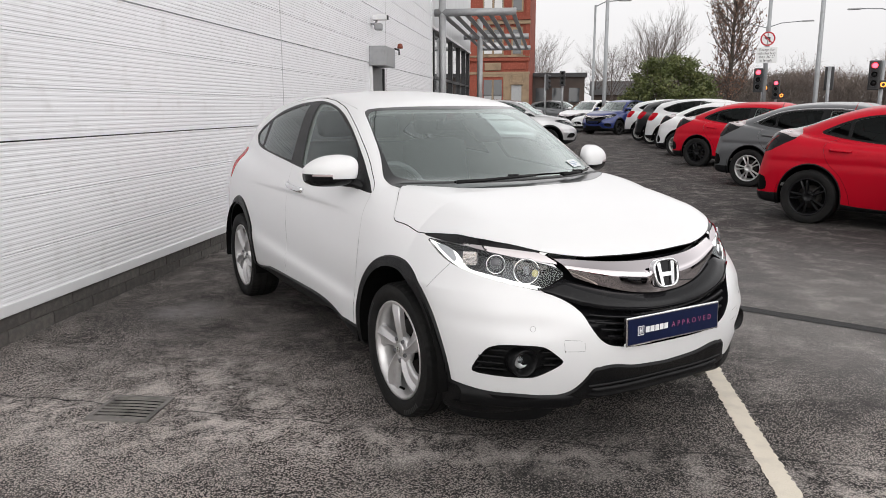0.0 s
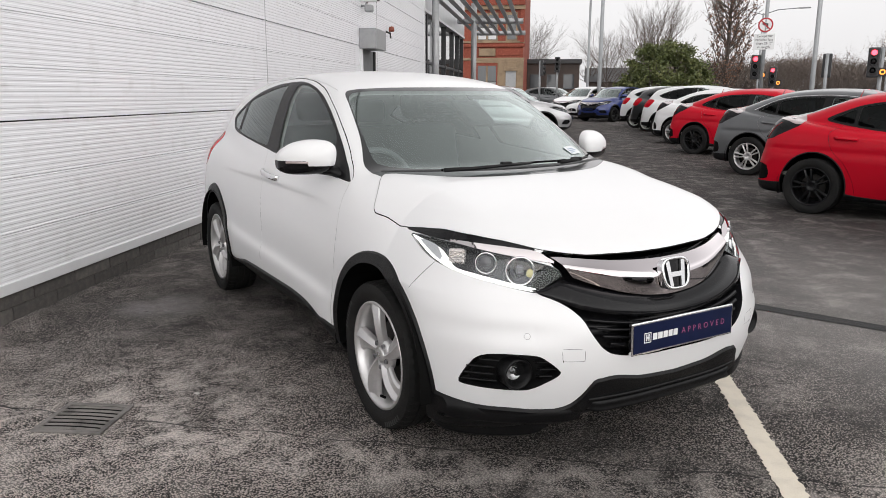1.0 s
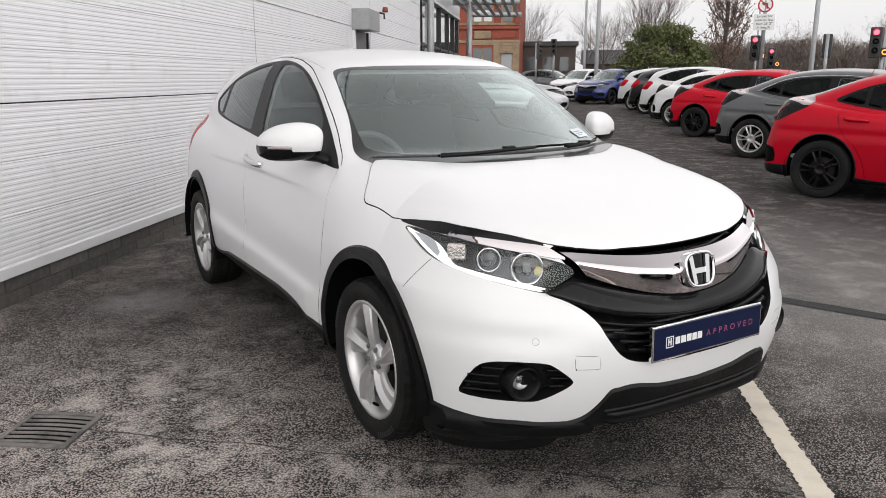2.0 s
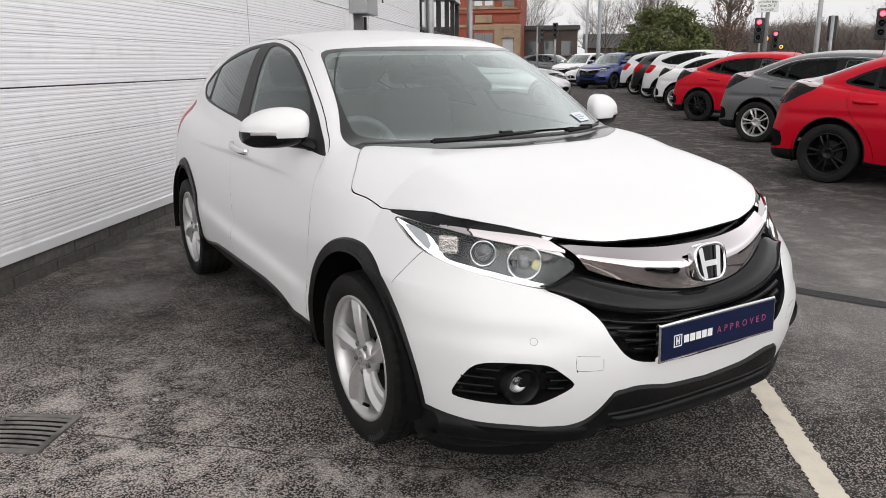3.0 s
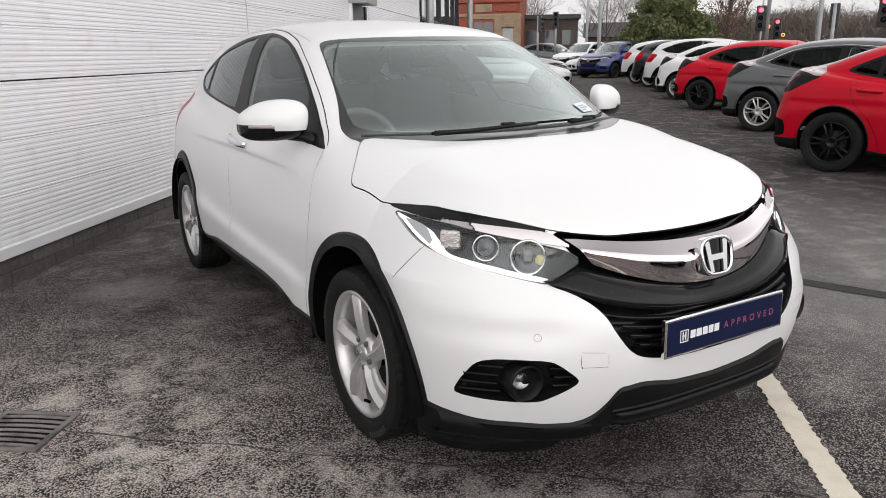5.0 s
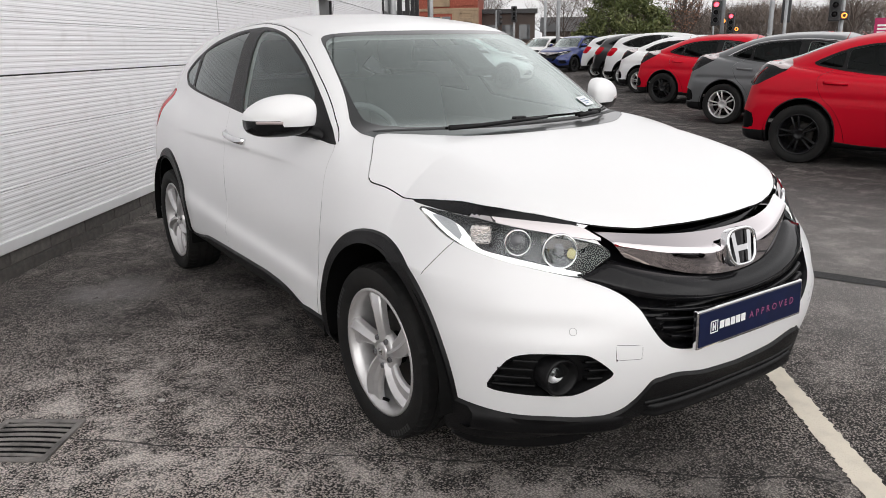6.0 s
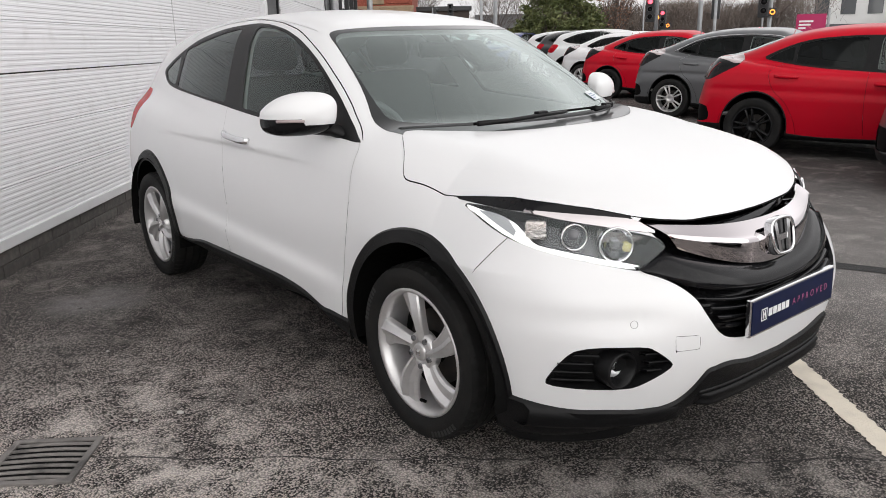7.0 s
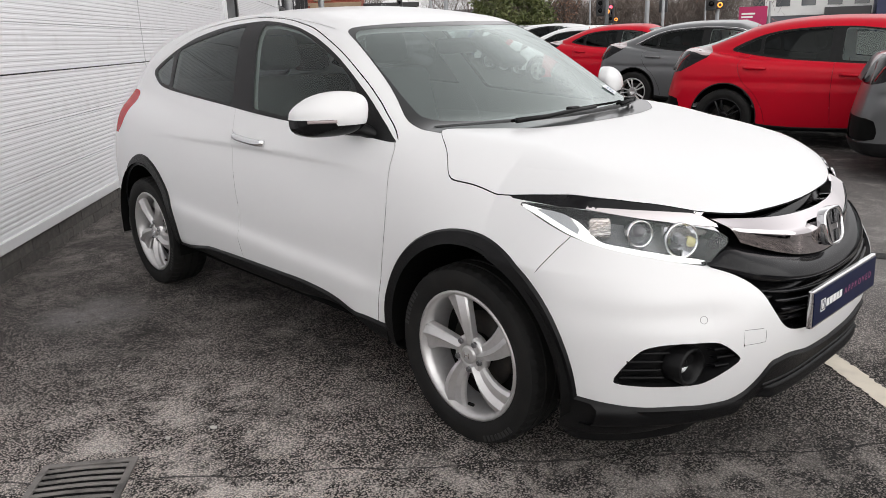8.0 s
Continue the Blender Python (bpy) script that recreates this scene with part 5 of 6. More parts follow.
    nosing = n.new("ShaderNodeVectorMath")
    nosing.operation = "DISTANCE"
    l.new(tc.outputs["Object"], nosing.inputs[0])
    nosing.inputs[1].default_value = (-0.35, -2.05, 0)
    nose_dark = calc("MULTIPLY", rng(nosing.outputs["Value"], 0.35, 1.30, 0.66, 0.0), rng(noise_at(3.0, 7, 0.65), 0.30, 0.60, 0.6, 1.0))
    darkened = mix(nose_dark, mix(damp, dusty, (0.022, 0.021, 0.021)), (0.019, 0.0185, 0.018))
    # smooth damp patch near the wall, its pale reflection mixed into the colour
    wet = n.new("ShaderNodeVectorMath")
    wet.operation = "DISTANCE"
    l.new(tc.outputs["Object"], wet.inputs[0])
    wet.inputs[1].default_value = (-1.30, 1.05, 0)
    film = calc("MULTIPLY", rng(wet.outputs["Value"], 0.14, 0.36, 1.0, 0.0), rng(noise_at(4, 6, 0.6), 0.35, 0.55, 0.2, 1.0))
    puddled = mix(calc("MULTIPLY", film, 0.75), darkened, (0.135, 0.125, 0.12))
    crack = rng(calc("ABSOLUTE", calc("ADD", along(0.664, 0.748, -1.70), calc("MULTIPLY", calc("SUBTRACT", noise_at(2.5, 6, 0.6), 0.5), 0.16)), 0), 0.002, 0.007, 0.85, 0.0)
    cracked = mix(crack, puddled, (0.014, 0.014, 0.014))
    chips = mix(rng(sepc.outputs[1], 0.965, 0.985, 0, 0.7), cracked, (0.50, 0.43, 0.41))
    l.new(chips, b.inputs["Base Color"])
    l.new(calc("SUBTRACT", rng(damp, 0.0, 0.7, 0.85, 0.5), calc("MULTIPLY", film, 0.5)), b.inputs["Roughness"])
    b.inputs["Specular IOR Level"].default_value = 0.3
    bp = n.new("ShaderNodeBump")
    bp.inputs["Strength"].default_value, bp.inputs["Distance"].default_value = 1.0, 0.007
    l.new(face, bp.inputs["Height"])
    l.new(bp.outputs[0], b.inputs["Normal"])


build_asphalt()
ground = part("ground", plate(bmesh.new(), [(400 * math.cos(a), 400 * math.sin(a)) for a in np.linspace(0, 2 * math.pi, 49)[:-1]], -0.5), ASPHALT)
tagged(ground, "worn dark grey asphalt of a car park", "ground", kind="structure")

PANEL = material("white_coated_steel", (0.83, 0.83, 0.85), 0.38, spots=((0.5, (0.80, 0.80, 0.82), 0.35, 0.7, 4), (6, (0.73, 0.725, 0.735), 0.55, 0.75, 6)))
TRIMW = material("white_flashing", (0.74, 0.74, 0.75), 0.4, spots=((3, (0.68, 0.68, 0.69), 0.5, 0.8, 5),))
PLINTH = material("dark_brick", (0.085, 0.079, 0.075), 0.85, spots=((25, (0.12, 0.11, 0.10), 0.4, 0.7, 5),), bump=0.4, bump_scale=120, vary=0.25)
MORTAR = material("dark_mortar", (0.10, 0.09, 0.08), 0.9, spots=((30, (0.06, 0.055, 0.05), 0.4, 0.7, 5),))
GALV = material("grey_painted_steel", (0.34, 0.345, 0.35), 0.4, 0.3, spots=((8, (0.28, 0.285, 0.29), 0.5, 0.8, 4),))


def wall_panel(x0, x1, z0, z1):
    """One cladding panel, with fine ribs in three bands between flat beads, facing -y."""
    prof = [(0.03, z0), (0.0, z0 + 0.004)]
    band = (z1 - z0) / 3
    for k in range(3):
        b0, b1 = z0 + k * band + 0.012, z0 + (k + 1) * band - 0.022
        n = 9
        p = (b1 - b0) / n
        for j in range(n):
            z = b0 + j * p
            prof += [(0.0, z), (0.0, z + 0.45 * p), (0.0022, z + 0.6 * p), (0.0022, z + 0.9 * p)]
        if k < 2:
            prof += [(0.0, b1), (0.0045, b1 + 0.004), (0.0045, b1 + 0.010), (-0.0015, b1 + 0.014), (-0.0015, b1 + 0.022), (0.004, b1 + 0.026), (0.004, b1 + 0.032)]
    prof += [(0.0, z1 - 0.02), (-0.001, z1 - 0.012), (0.002, z1 - 0.008), (0.03, z1 - 0.007)]
    return sheet(bmesh.new(), [[(x1, y, z) for y, z in prof], [(x0, y, z) for y, z in prof]])


wall = part("wall_side", block(-9.0, 15.3, 0.035, 0.30, 0.0, 9.0), material("dark_backing", (0.05, 0.05, 0.052), 0.8))
wall.matrix_basis = WALL
tagged(wall, "white ribbed steel cladding wall of a showroom", "wall", kind="structure")
STEP = 1.012
joints = (-9.0, -2.95, 3.14, 9.24, 15.3)
for k in range(8):
    for a, b in zip(joints, joints[1:]):
        part("cladding_panel", wall_panel(a + 0.008, b - 0.008, 0.203 + STEP * k, 0.203 + STEP * (k + 1)), PANEL, wall)
flash = bmesh.new()
sheet(flash, [[(x, y, z) for y, z in ((0.03, 0.236), (-0.014, 0.231), (-0.016, 0.228), (-0.016, 0.166), (-0.014, 0.162), (0.03, 0.162))] for x in (15.3, -9.0)])
part("base_flashing", flash, TRIMW, wall, "white steel drip flashing")
part("plinth_bed", block(-9.0, 15.3, 0.012, 0.2, -0.3, 0.17), MORTAR, wall, "dark brick plinth")
corner = part("corner_trim", block(15.28, 15.40, -0.012, 0.32, 0.16, 9.0, 0.004), TRIMW, wall)
fill = part("joint_strip", block(3.12, 3.16, 0.004, 0.03, 0.25, 8.5), GALV, wall)

car = thing("car", "white compact crossover with black lower cladding", "car")
hero_field, hero_lamps = car_body(HERO, 0.0125, WHITE, car, True)
wheel_well(car, HERO)
place_wheels(car, HERO, ALLOY, "twist", True)
cabin(car, HERO, True)
part("underbody", block(-0.70, 0.70, -1.80, 1.75, 0.20, 0.36, 0.02), SEAM, car)
mirror_pair(car, HERO, WHITE, 0.885, -0.680, 1.104, 0.122, 0.074, 0.078, 0.008)
hero_front(car, HERO, hero_field, hero_lamps)
hero_screen(car, hero_field)


def parked(name, label, spec, h, paint, metal, style, x, y, turn):
    c = thing(name, label, "car", None, "parked cars")
    F, lamps = car_body(spec, h, paint, c, False)
    wheel_well(c, spec)
    place_wheels(c, spec, metal, style, False)
    cabin(c, spec, False)
    mirror_pair(c, spec, paint, 0.865, -0.655, spec["mirror_z"], 0.115, 0.08, 0.07, 0.02)
    if spec is HATCH:
        hatch_rear(c, paint)
    else:
        simple_front(c, spec)
    c.matrix_basis = pose(x, y, 0, 0, 0, turn)
    return c


def on_side(F, y, z):
    x = np.linspace(0.4, 1.0, 301)
    v = F(np.stack([x, np.full_like(x, y), np.full_like(x, z)], 1))
    return float(x[np.argmin(np.abs(v))])


SILVERP = material("silver_paint", (0.52, 0.52, 0.53), 0.3, 0.5, coat=1.0, spots=((1.0, (0.47, 0.47, 0.48), 0.4, 0.7, 3),))
HATCH_FIELD = body_field(HATCH)


def hatch_rear(c, paint):
    """Spoiler, lamp strip, handles, fin and rear bumper vents."""
    part("lamp_bar", sheet(bmesh.new(), [[(x, 1.78 - 0.4 * abs(x) ** 3, 1.105 - 0.06 * x * x), (x, 1.88 - 0.45 * abs(x) ** 3, 1.098 - 0.06 * x * x), (x, 1.96 - 0.5 * abs(x) ** 3, 1.090 - 0.06 * x * x), (x, 1.965 - 0.5 * abs(x) ** 3, 1.07 - 0.06 * x * x), (x, 1.95 - 0.5 * abs(x) ** 3, 1.05 - 0.06 * x * x)] for x in np.linspace(-0.60, 0.60, 25)]), material_cache.setdefault("smoked", material("clear_lamp_strip", (0.45, 0.42, 0.42), 0.15, coat=1.0)), c, "", True)
    fin = bmesh.new()
    sheet(fin, [[(sx * w, y, z) for y, z, w in ((0.98, 1.375, 0.022), (1.05, 1.425, 0.008), (1.16, 1.42, 0.008), (1.2, 1.31, 0.022))] for sx in (-1, 0, 1)])
    part("roof_fin", fin, paint, c, "", True)
    for sgn in (-1, 1):
        for y, z0 in ((0.04, 0.80), (1.03, 0.875)):
            pts = [(sgn * (on_side(HATCH_FIELD, y + 0.24 * t - 0.12, z0) + 0.028 * (1 - (2 * t - 1) ** 4) + 0.003), y + 0.24 * t - 0.12, z0 + 0.012 * t) for t in np.linspace(0, 1, 7)]
            part("door_handle", tube(bmesh.new(), pts, 0.012, 8, True, 1.0, 1.3), paint, c, "", True)
        band = [(sgn * (on_side(HATCH_FIELD, y, z) + 0.002), y, z) for y, z in ((1.93, 0.86), (1.90, 0.92), (1.86, 0.98), (1.80, 1.035))]
        part("light_band", tube(bmesh.new(), [tuple(p) for p in curve_points(band, 3)], 0.006, 8), material_cache["red_band"], c, "", True)
        vent = bmesh.new()
        for k in range(6):
            z = 0.36 + 0.035 * k
            pts = []
            for q in np.linspace(0.58, 0.76, 5):
                pts.append((sgn * q, 2.118 - 0.5 * q**3 - 0.02 * (q > 0.7), z))
            tube(vent, pts, 0.010, 6)
        part("bumper_vent", vent, GLOSS, c, "black vent in the rear bumper")
        chrome = [(sgn * (on_side(HATCH_FIELD, y, z) + 0.004), y, z) for y, z in ((-0.62, 1.15), (-0.3, 1.285), (0.06, 1.326), (0.3, 1.33), (0.5, 1.324), (0.78, 1.303), (0.98, 1.264), (1.14, 1.204), (1.40, 1.075))]
        if paint is GREY:
            part("window_chrome", tube(bmesh.new(), [tuple(p) for p in curve_points(chrome, 4)], 0.009, 6), BRIGHT, c, "", True)


def simple_front(c, s):
    xs = np.linspace(-0.435, 0.435, 15)
    bar = cross_sheet(s, xs, lambda x: (0.84, 0.776 + 0.14 * x * x, 0.74 + 0.3 * x * x), lambda x: (-0.02, 0.03, 0.01))
    part("chrome_grille_bar", sheet(bmesh.new(), bar), CHROME, c, "", True)
    part("emblem", block(-0.06, 0.06, -0.01, 0.01, -0.055, 0.055, 0.004, Matrix.Translation((0, -2.17, 0.75))), BRIGHT, c)
    part("front_plate", block(-0.26, 0.26, -0.01, 0.005, -0.055, 0.055, 0.003, Matrix.Translation((0, -2.205, 0.55))), NAVY, c)


HERO["mirror_z"], HATCH["mirror_z"] = 1.12, 0.99


def in_row(label, spec, h, paint, metal, x, y, turn=14):
    """Parks a car by the spot where its right rear wheel stands."""
    half, _, out, _, _ = spec["wheels"]
    a = radians(turn)
    parked("parked_car", label, spec, h, paint, metal, "thin", x + out * math.cos(a) + half * math.sin(a), y + out * math.sin(a) - half * math.cos(a), turn)


in_row("red fastback hatchback with black wheels", HATCH, 0.020, RED, DARK_ALLOY, 6.05, 1.27)
in_row("grey fastback hatchback with silver wheels and chrome window line", HATCH, 0.024, GREY, ALLOY, 8.80, 4.28)
in_row("red fastback hatchback parked beyond the grey one", HATCH, 0.024, RED, DARK_ALLOY, 11.30, 7.62)
in_row("dark grey fastback hatchback at the edge of the row", HATCH, 0.024, GREY, DARK_ALLOY, 4.83, -1.31)
in_row("grey fastback hatchback across from the white car", HATCH, 0.036, GREY, ALLOY, 1.0, -6.4)
in_row("red fastback hatchback across from the white car", HATCH, 0.036, RED, DARK_ALLOY, -1.6, -9.6)
in_row("white hatchback with red tail lamps", HATCH, 0.036, WHITE, ALLOY, 13.40, 10.15)
in_row("small white hatchback in the parked row", HERO, 0.036, WHITE, ALLOY, 15.45, 12.60)
in_row("black hatchback in the parked row", HERO, 0.036, BLACK, ALLOY, 17.10, 14.75)
in_row("white hatchback at the far end of the row", HERO, 0.036, WHITE, ALLOY, 18.55, 16.80)
parked("parked_car", "black car with its nose out of the row", HERO, 0.036, BLACK, DARK_ALLOY, "thin", 24.2, 20.6, -62)
parked("parked_car", "blue crossover facing down the car park", HERO, 0.036, BLUE, DARK_ALLOY, "thin", 22.6, 22.2, -76)
parked("parked_car", "white crossover with black wheels facing down the car park", HERO, 0.036, WHITE, DARK_ALLOY, "thin", 23.6, 25.4, -76)
parked("parked_car", "silver grey car beside the showroom glass", HERO, 0.036, SILVERP, DARK_ALLOY, "thin", 11.6, 15.6, 52)
parked("parked_car", "dark car far off by the road", HERO, 0.05, BLACK, DARK_ALLOY, "thin", 25.5, 34.5, 0)
parked("parked_car", "grey car far off by the road", HERO, 0.05, GREY, ALLOY, "thin", 28.0, 33.5, 20)

# ---- the showroom beyond the cladding ----
DARKGLASS = material("dark_shopfront_glass", (0.02, 0.022, 0.024), 0.03, coat=1.0)
FRAME = material("dark_window_frame", (0.03, 0.03, 0.032), 0.4)
SILVER = material("silver_panel", (0.55, 0.56, 0.57), 0.35, 0.3, spots=((2, (0.5, 0.505, 0.51), 0.4, 0.7, 4),))
front = part("wall_front", block(15.4, 26.4, 0.05, 0.35, 3.66, 9.0), SILVER)
front.matrix_basis = WALL
tagged(front, "silver panel fascia over the showroom glass", "wall", kind="structure")
shop = part("window_1", block(15.4, 26.4, 0.25, 0.30, -0.3, 3.66), FRAME)
shop.matrix_basis = WALL
tagged(shop, "dark full-height showroom glazing in black frames", "window", kind="structure")
edges = [15.45, 16.4, 18.5, 20.6, 22.9, 24.7, 26.3]
for a, b in zip(edges, edges[1:]):
    for z0, z1 in ((0.1, 2.25), (2.33, 3.62)):
        part("pane", block(a + 0.05, b - 0.05, 0.16, 0.19, z0, z1), DARKGLASS, shop)
    part("mullion", block(b - 0.05, b + 0.05, 0.08, 0.24, -0.3, 3.66, 0.005), FRAME, shop)
part("transom", block(15.4, 26.4, 0.10, 0.24, 2.25, 2.33, 0.005), FRAME, shop)
part("head_rail", block(15.4, 26.4, 0.02, 0.24, 3.62, 3.70, 0.005), TRIMW, shop)

canopy = thing("canopy", "grey steel entrance canopy with slanting louvre blades", "canopy", WALL)
for s0, n0, n1, r in ((15.9, 0.0, -2.3, 0.105), (23.4, 0.0, -2.45, 0.10), (29.0, 0.0, -2.4, 0.10)):
    part("beam", tube(bmesh.new(), [(s0, n0, 4.05), (s0, n1, 4.05)], r, 20), GALV, canopy, "", True)
for s0, n0 in ((15.9, -0.22), (23.4, -0.62)):
    part("column", tube(bmesh.new(), [(s0, n0, -0.3), (s0, n0, 4.7)], 0.105, 20), GALV, canopy, "", True)
for k in range(7):
    n0 = -0.25 - 0.33 * k
    bm = sheet(bmesh.new(), [[(s0, n0 - 0.05, 4.04), (s0, n0 + 0.05, 3.97), (s0, n0 + 0.05, 3.955), (s0, n0 - 0.05, 4.025), (s0, n0 - 0.05, 4.04)] for s0 in (16.0, 29.0)])
    part("louvre_blade", bm, GALV, canopy)

# ---- fittings on the wall ----
cabinet = part("service_cabinet", block(7.75, 8.62, -0.31, 0.0, 2.17, 2.52, 0.01), GALV)
cabinet.matrix_basis = WALL
tagged(cabinet, "grey steel shutter box over a doorway", "box")
doorway = part("door_1", block(7.85, 8.80, -0.012, 0.03, -0.1, 2.17), material("grey_shutter", (0.16, 0.165, 0.17), 0.5, spots=((4, (0.12, 0.12, 0.125), 0.4, 0.7, 4),)))
doorway.matrix_basis = WALL
tagged(doorway, "grey steel shutter door in the cladding", "door", kind="structure")
for x0, x1 in ((7.77, 7.85), (8.80, 8.90)):
    part("door_jamb", block(x0, x1, -0.05, 0.03, -0.1, 2.17, 0.004), TRIMW if x0 < 8 else FRAME, doorway)

cctv = thing("security_camera", "white security camera on a wall bracket", "camera", WALL @ Matrix.Translation((7.95, 0, 2.98)) @ Matrix.Scale(0.62, 4))
part("bracket", tube(bmesh.new(), [(0, 0, -0.1), (0, -0.12, -0.1), (0, -0.2, 0.02)], 0.03, 10), GALV, cctv)
part("housing", block(-0.10, 0.10, -0.50, -0.05, 0.0, 0.16, 0.03), TRIMW, cctv)
part("lens_hood", block(-0.08, 0.08, -0.53, -0.48, 0.02, 0.14, 0.01), FRAME, cctv)
part("flood_lamp", block(-0.12, 0.12, -0.35, -0.12, -0.28, -0.08, 0.04), GALV, cctv)
bell = thing("alarm_beacon", "orange alarm beacon on a black bracket", "beacon", WALL @ Matrix.Translation((10.1, 0, 2.64)) @ Matrix.Scale(0.6, 4))
part("bracket", tube(bmesh.new(), [(0, 0, 0.0), (0, -0.16, -0.05), (0, -0.17, -0.22)], 0.035, 8), FRAME, bell)
part("lamp", lathe(bmesh.new(), [(0.001, 0.18), (0.08, 0.16), (0.10, 0.05), (0.09, 0.0), (0.001, 0.0)], 20, pose(0, -0.2, 0.0)), material("orange_lens", (0.20, 0.035, 0.012), 0.3), bell, "", True)

# ---- markings and fittings in the ground ----
PAINT = material("worn_white_line_paint", (0.76, 0.69, 0.58), 0.7, spots=((9, (0.64, 0.58, 0.49), 0.45, 0.7, 6),), bump=0.5, bump_scale=140)
line = bmesh.new()
rng = random.Random(4)
N_LINE = 420
left_edge, right_edge = [], []
for k in range(N_LINE + 1):
    t = k / N_LINE
    p = Vector((1.33, -1.143)).lerp(Vector((-2.69, -6.30)), t)
    d = Vector((0.788, -0.616))
    w0, w1 = 0.048 + rng.uniform(-0.007, 0.006), 0.048 + rng.uniform(-0.007, 0.006)
    left_edge.append(line.verts.new((p.x - d.x * w0, p.y - d.y * w0, 0.004)))
    right_edge.append(line.verts.new((p.x + d.x * w1, p.y + d.y * w1, 0.004)))
for k in range(N_LINE):
    line.faces.new((left_edge[k], left_edge[k + 1], right_edge[k + 1], right_edge[k]))
tagged(part("bay_line", line, PAINT), "worn cream-white painted bay line", "road marking", kind="structure")

PATCH = material("dark_asphalt_repair", (0.018, 0.018, 0.0185), 0.8, spots=((40, (0.03, 0.03, 0.03), 0.45, 0.7, 5),), bump=0.6, bump_scale=150)
strip = bmesh.new()
rows = []
for k in range(61):
    t = k / 60
    p = Vector((1.17, 1.5)).lerp(Vector((3.69, -5.0)), t)
    j = rng.uniform(-0.006, 0.006)
    rows.append([(p.x - 0.058 + j, p.y - 0.022, 0.004), (p.x + 0.058 - j, p.y + 0.022, 0.004)])
tagged(part("repair_strip", sheet(strip, rows), PATCH), "dark sealed trench strip in the asphalt", "road repair", kind="structure")

IRON = material("cast_iron", (0.20, 0.187, 0.176), 0.6, 0.2, spots=((30, (0.23, 0.21, 0.20), 0.45, 0.7, 5), (9, (0.08, 0.075, 0.072), 0.5, 0.7, 5)), bump=0.3, bump_scale=200)
grate = thing("drain_grate", "grey cast-iron drain grate with curved bars", "drain cover", pose(-1.928, -0.608, 0.0, 0, 0, -36))
HX, HY = 0.156, 0.146
# flat black sheet in place of the shaded depth under the bars
part("pit", block(-HX + 0.01, HX - 0.01, -HY + 0.01, HY - 0.01, 0.001, 0.003), SEAM, grate)
for x0, x1, y0, y1 in ((-HX, HX, -HY, -HY + 0.022), (-HX, HX, HY - 0.022, HY), (-HX, -HX + 0.024, -HY + 0.022, HY - 0.022), (HX - 0.024, HX, -HY + 0.022, HY - 0.022)):
    part("frame_bar", block(x0, x1, y0, y1, 0.0, 0.010, 0.002), IRON, grate)
for k in range(7):
    y = -HY + 0.022 + (2 * HY - 0.044) * (k + 0.5) / 7
    pts = [(x, y + 0.010 * math.sin(math.pi * (x + HX) / (2 * HX)) - 0.005, 0.003) for x in np.linspace(-HX + 0.022, HX - 0.022, 11)]
    part("grate_bar", tube(bmesh.new(), pts, 0.0088, 8, True, 1.0, 0.75), IRON, grate, "", True)

CHALK = material("pale_pebble", (0.55, 0.53, 0.50), 0.8)
for x, y, r in ((-1.588, -0.524, 0.011), (-1.435, -0.576, 0.013), (-1.50, -0.43, 0.008), (-1.76, -0.47, 0.008), (-1.36, -0.70, 0.007), (-1.2, -0.95, 0.006), (-1.47, 0.25, 0.008), (-1.9, 0.55, 0.006), (-1.6, -0.95, 0.006)):
    bm = bmesh.new()
    bmesh.ops.create_icosphere(bm, subdivisions=1, radius=r, matrix=pose(0, 0, 0.3 * r, 0, 0, 90 * r * 100) @ Matrix.Diagonal((1.4, 0.9, 0.45, 1)))
    p = part("pebble", bm, CHALK)
    p.location = (x, y, 0)
    tagged(p, "small pale pebble pressed into the asphalt", "pebble", "pebbles")

# ---- street beyond ----
BRICK = material("red_brickwork", (0.25, 0.058, 0.034), 0.85, spots=((0.6, (0.18, 0.043, 0.027), 0.4, 0.7, 4), (9, (0.32, 0.09, 0.055), 0.5, 0.75, 5)))
STONE = material("buff_sandstone", (0.29, 0.21, 0.135), 0.85, spots=((1.5, (0.19, 0.135, 0.09), 0.45, 0.7, 5),))
PANE = material("old_window_glass", (0.05, 0.055, 0.06), 0.05, coat=1.0)
BLIND = material("white_blind", (0.6, 0.6, 0.6), 0.7)


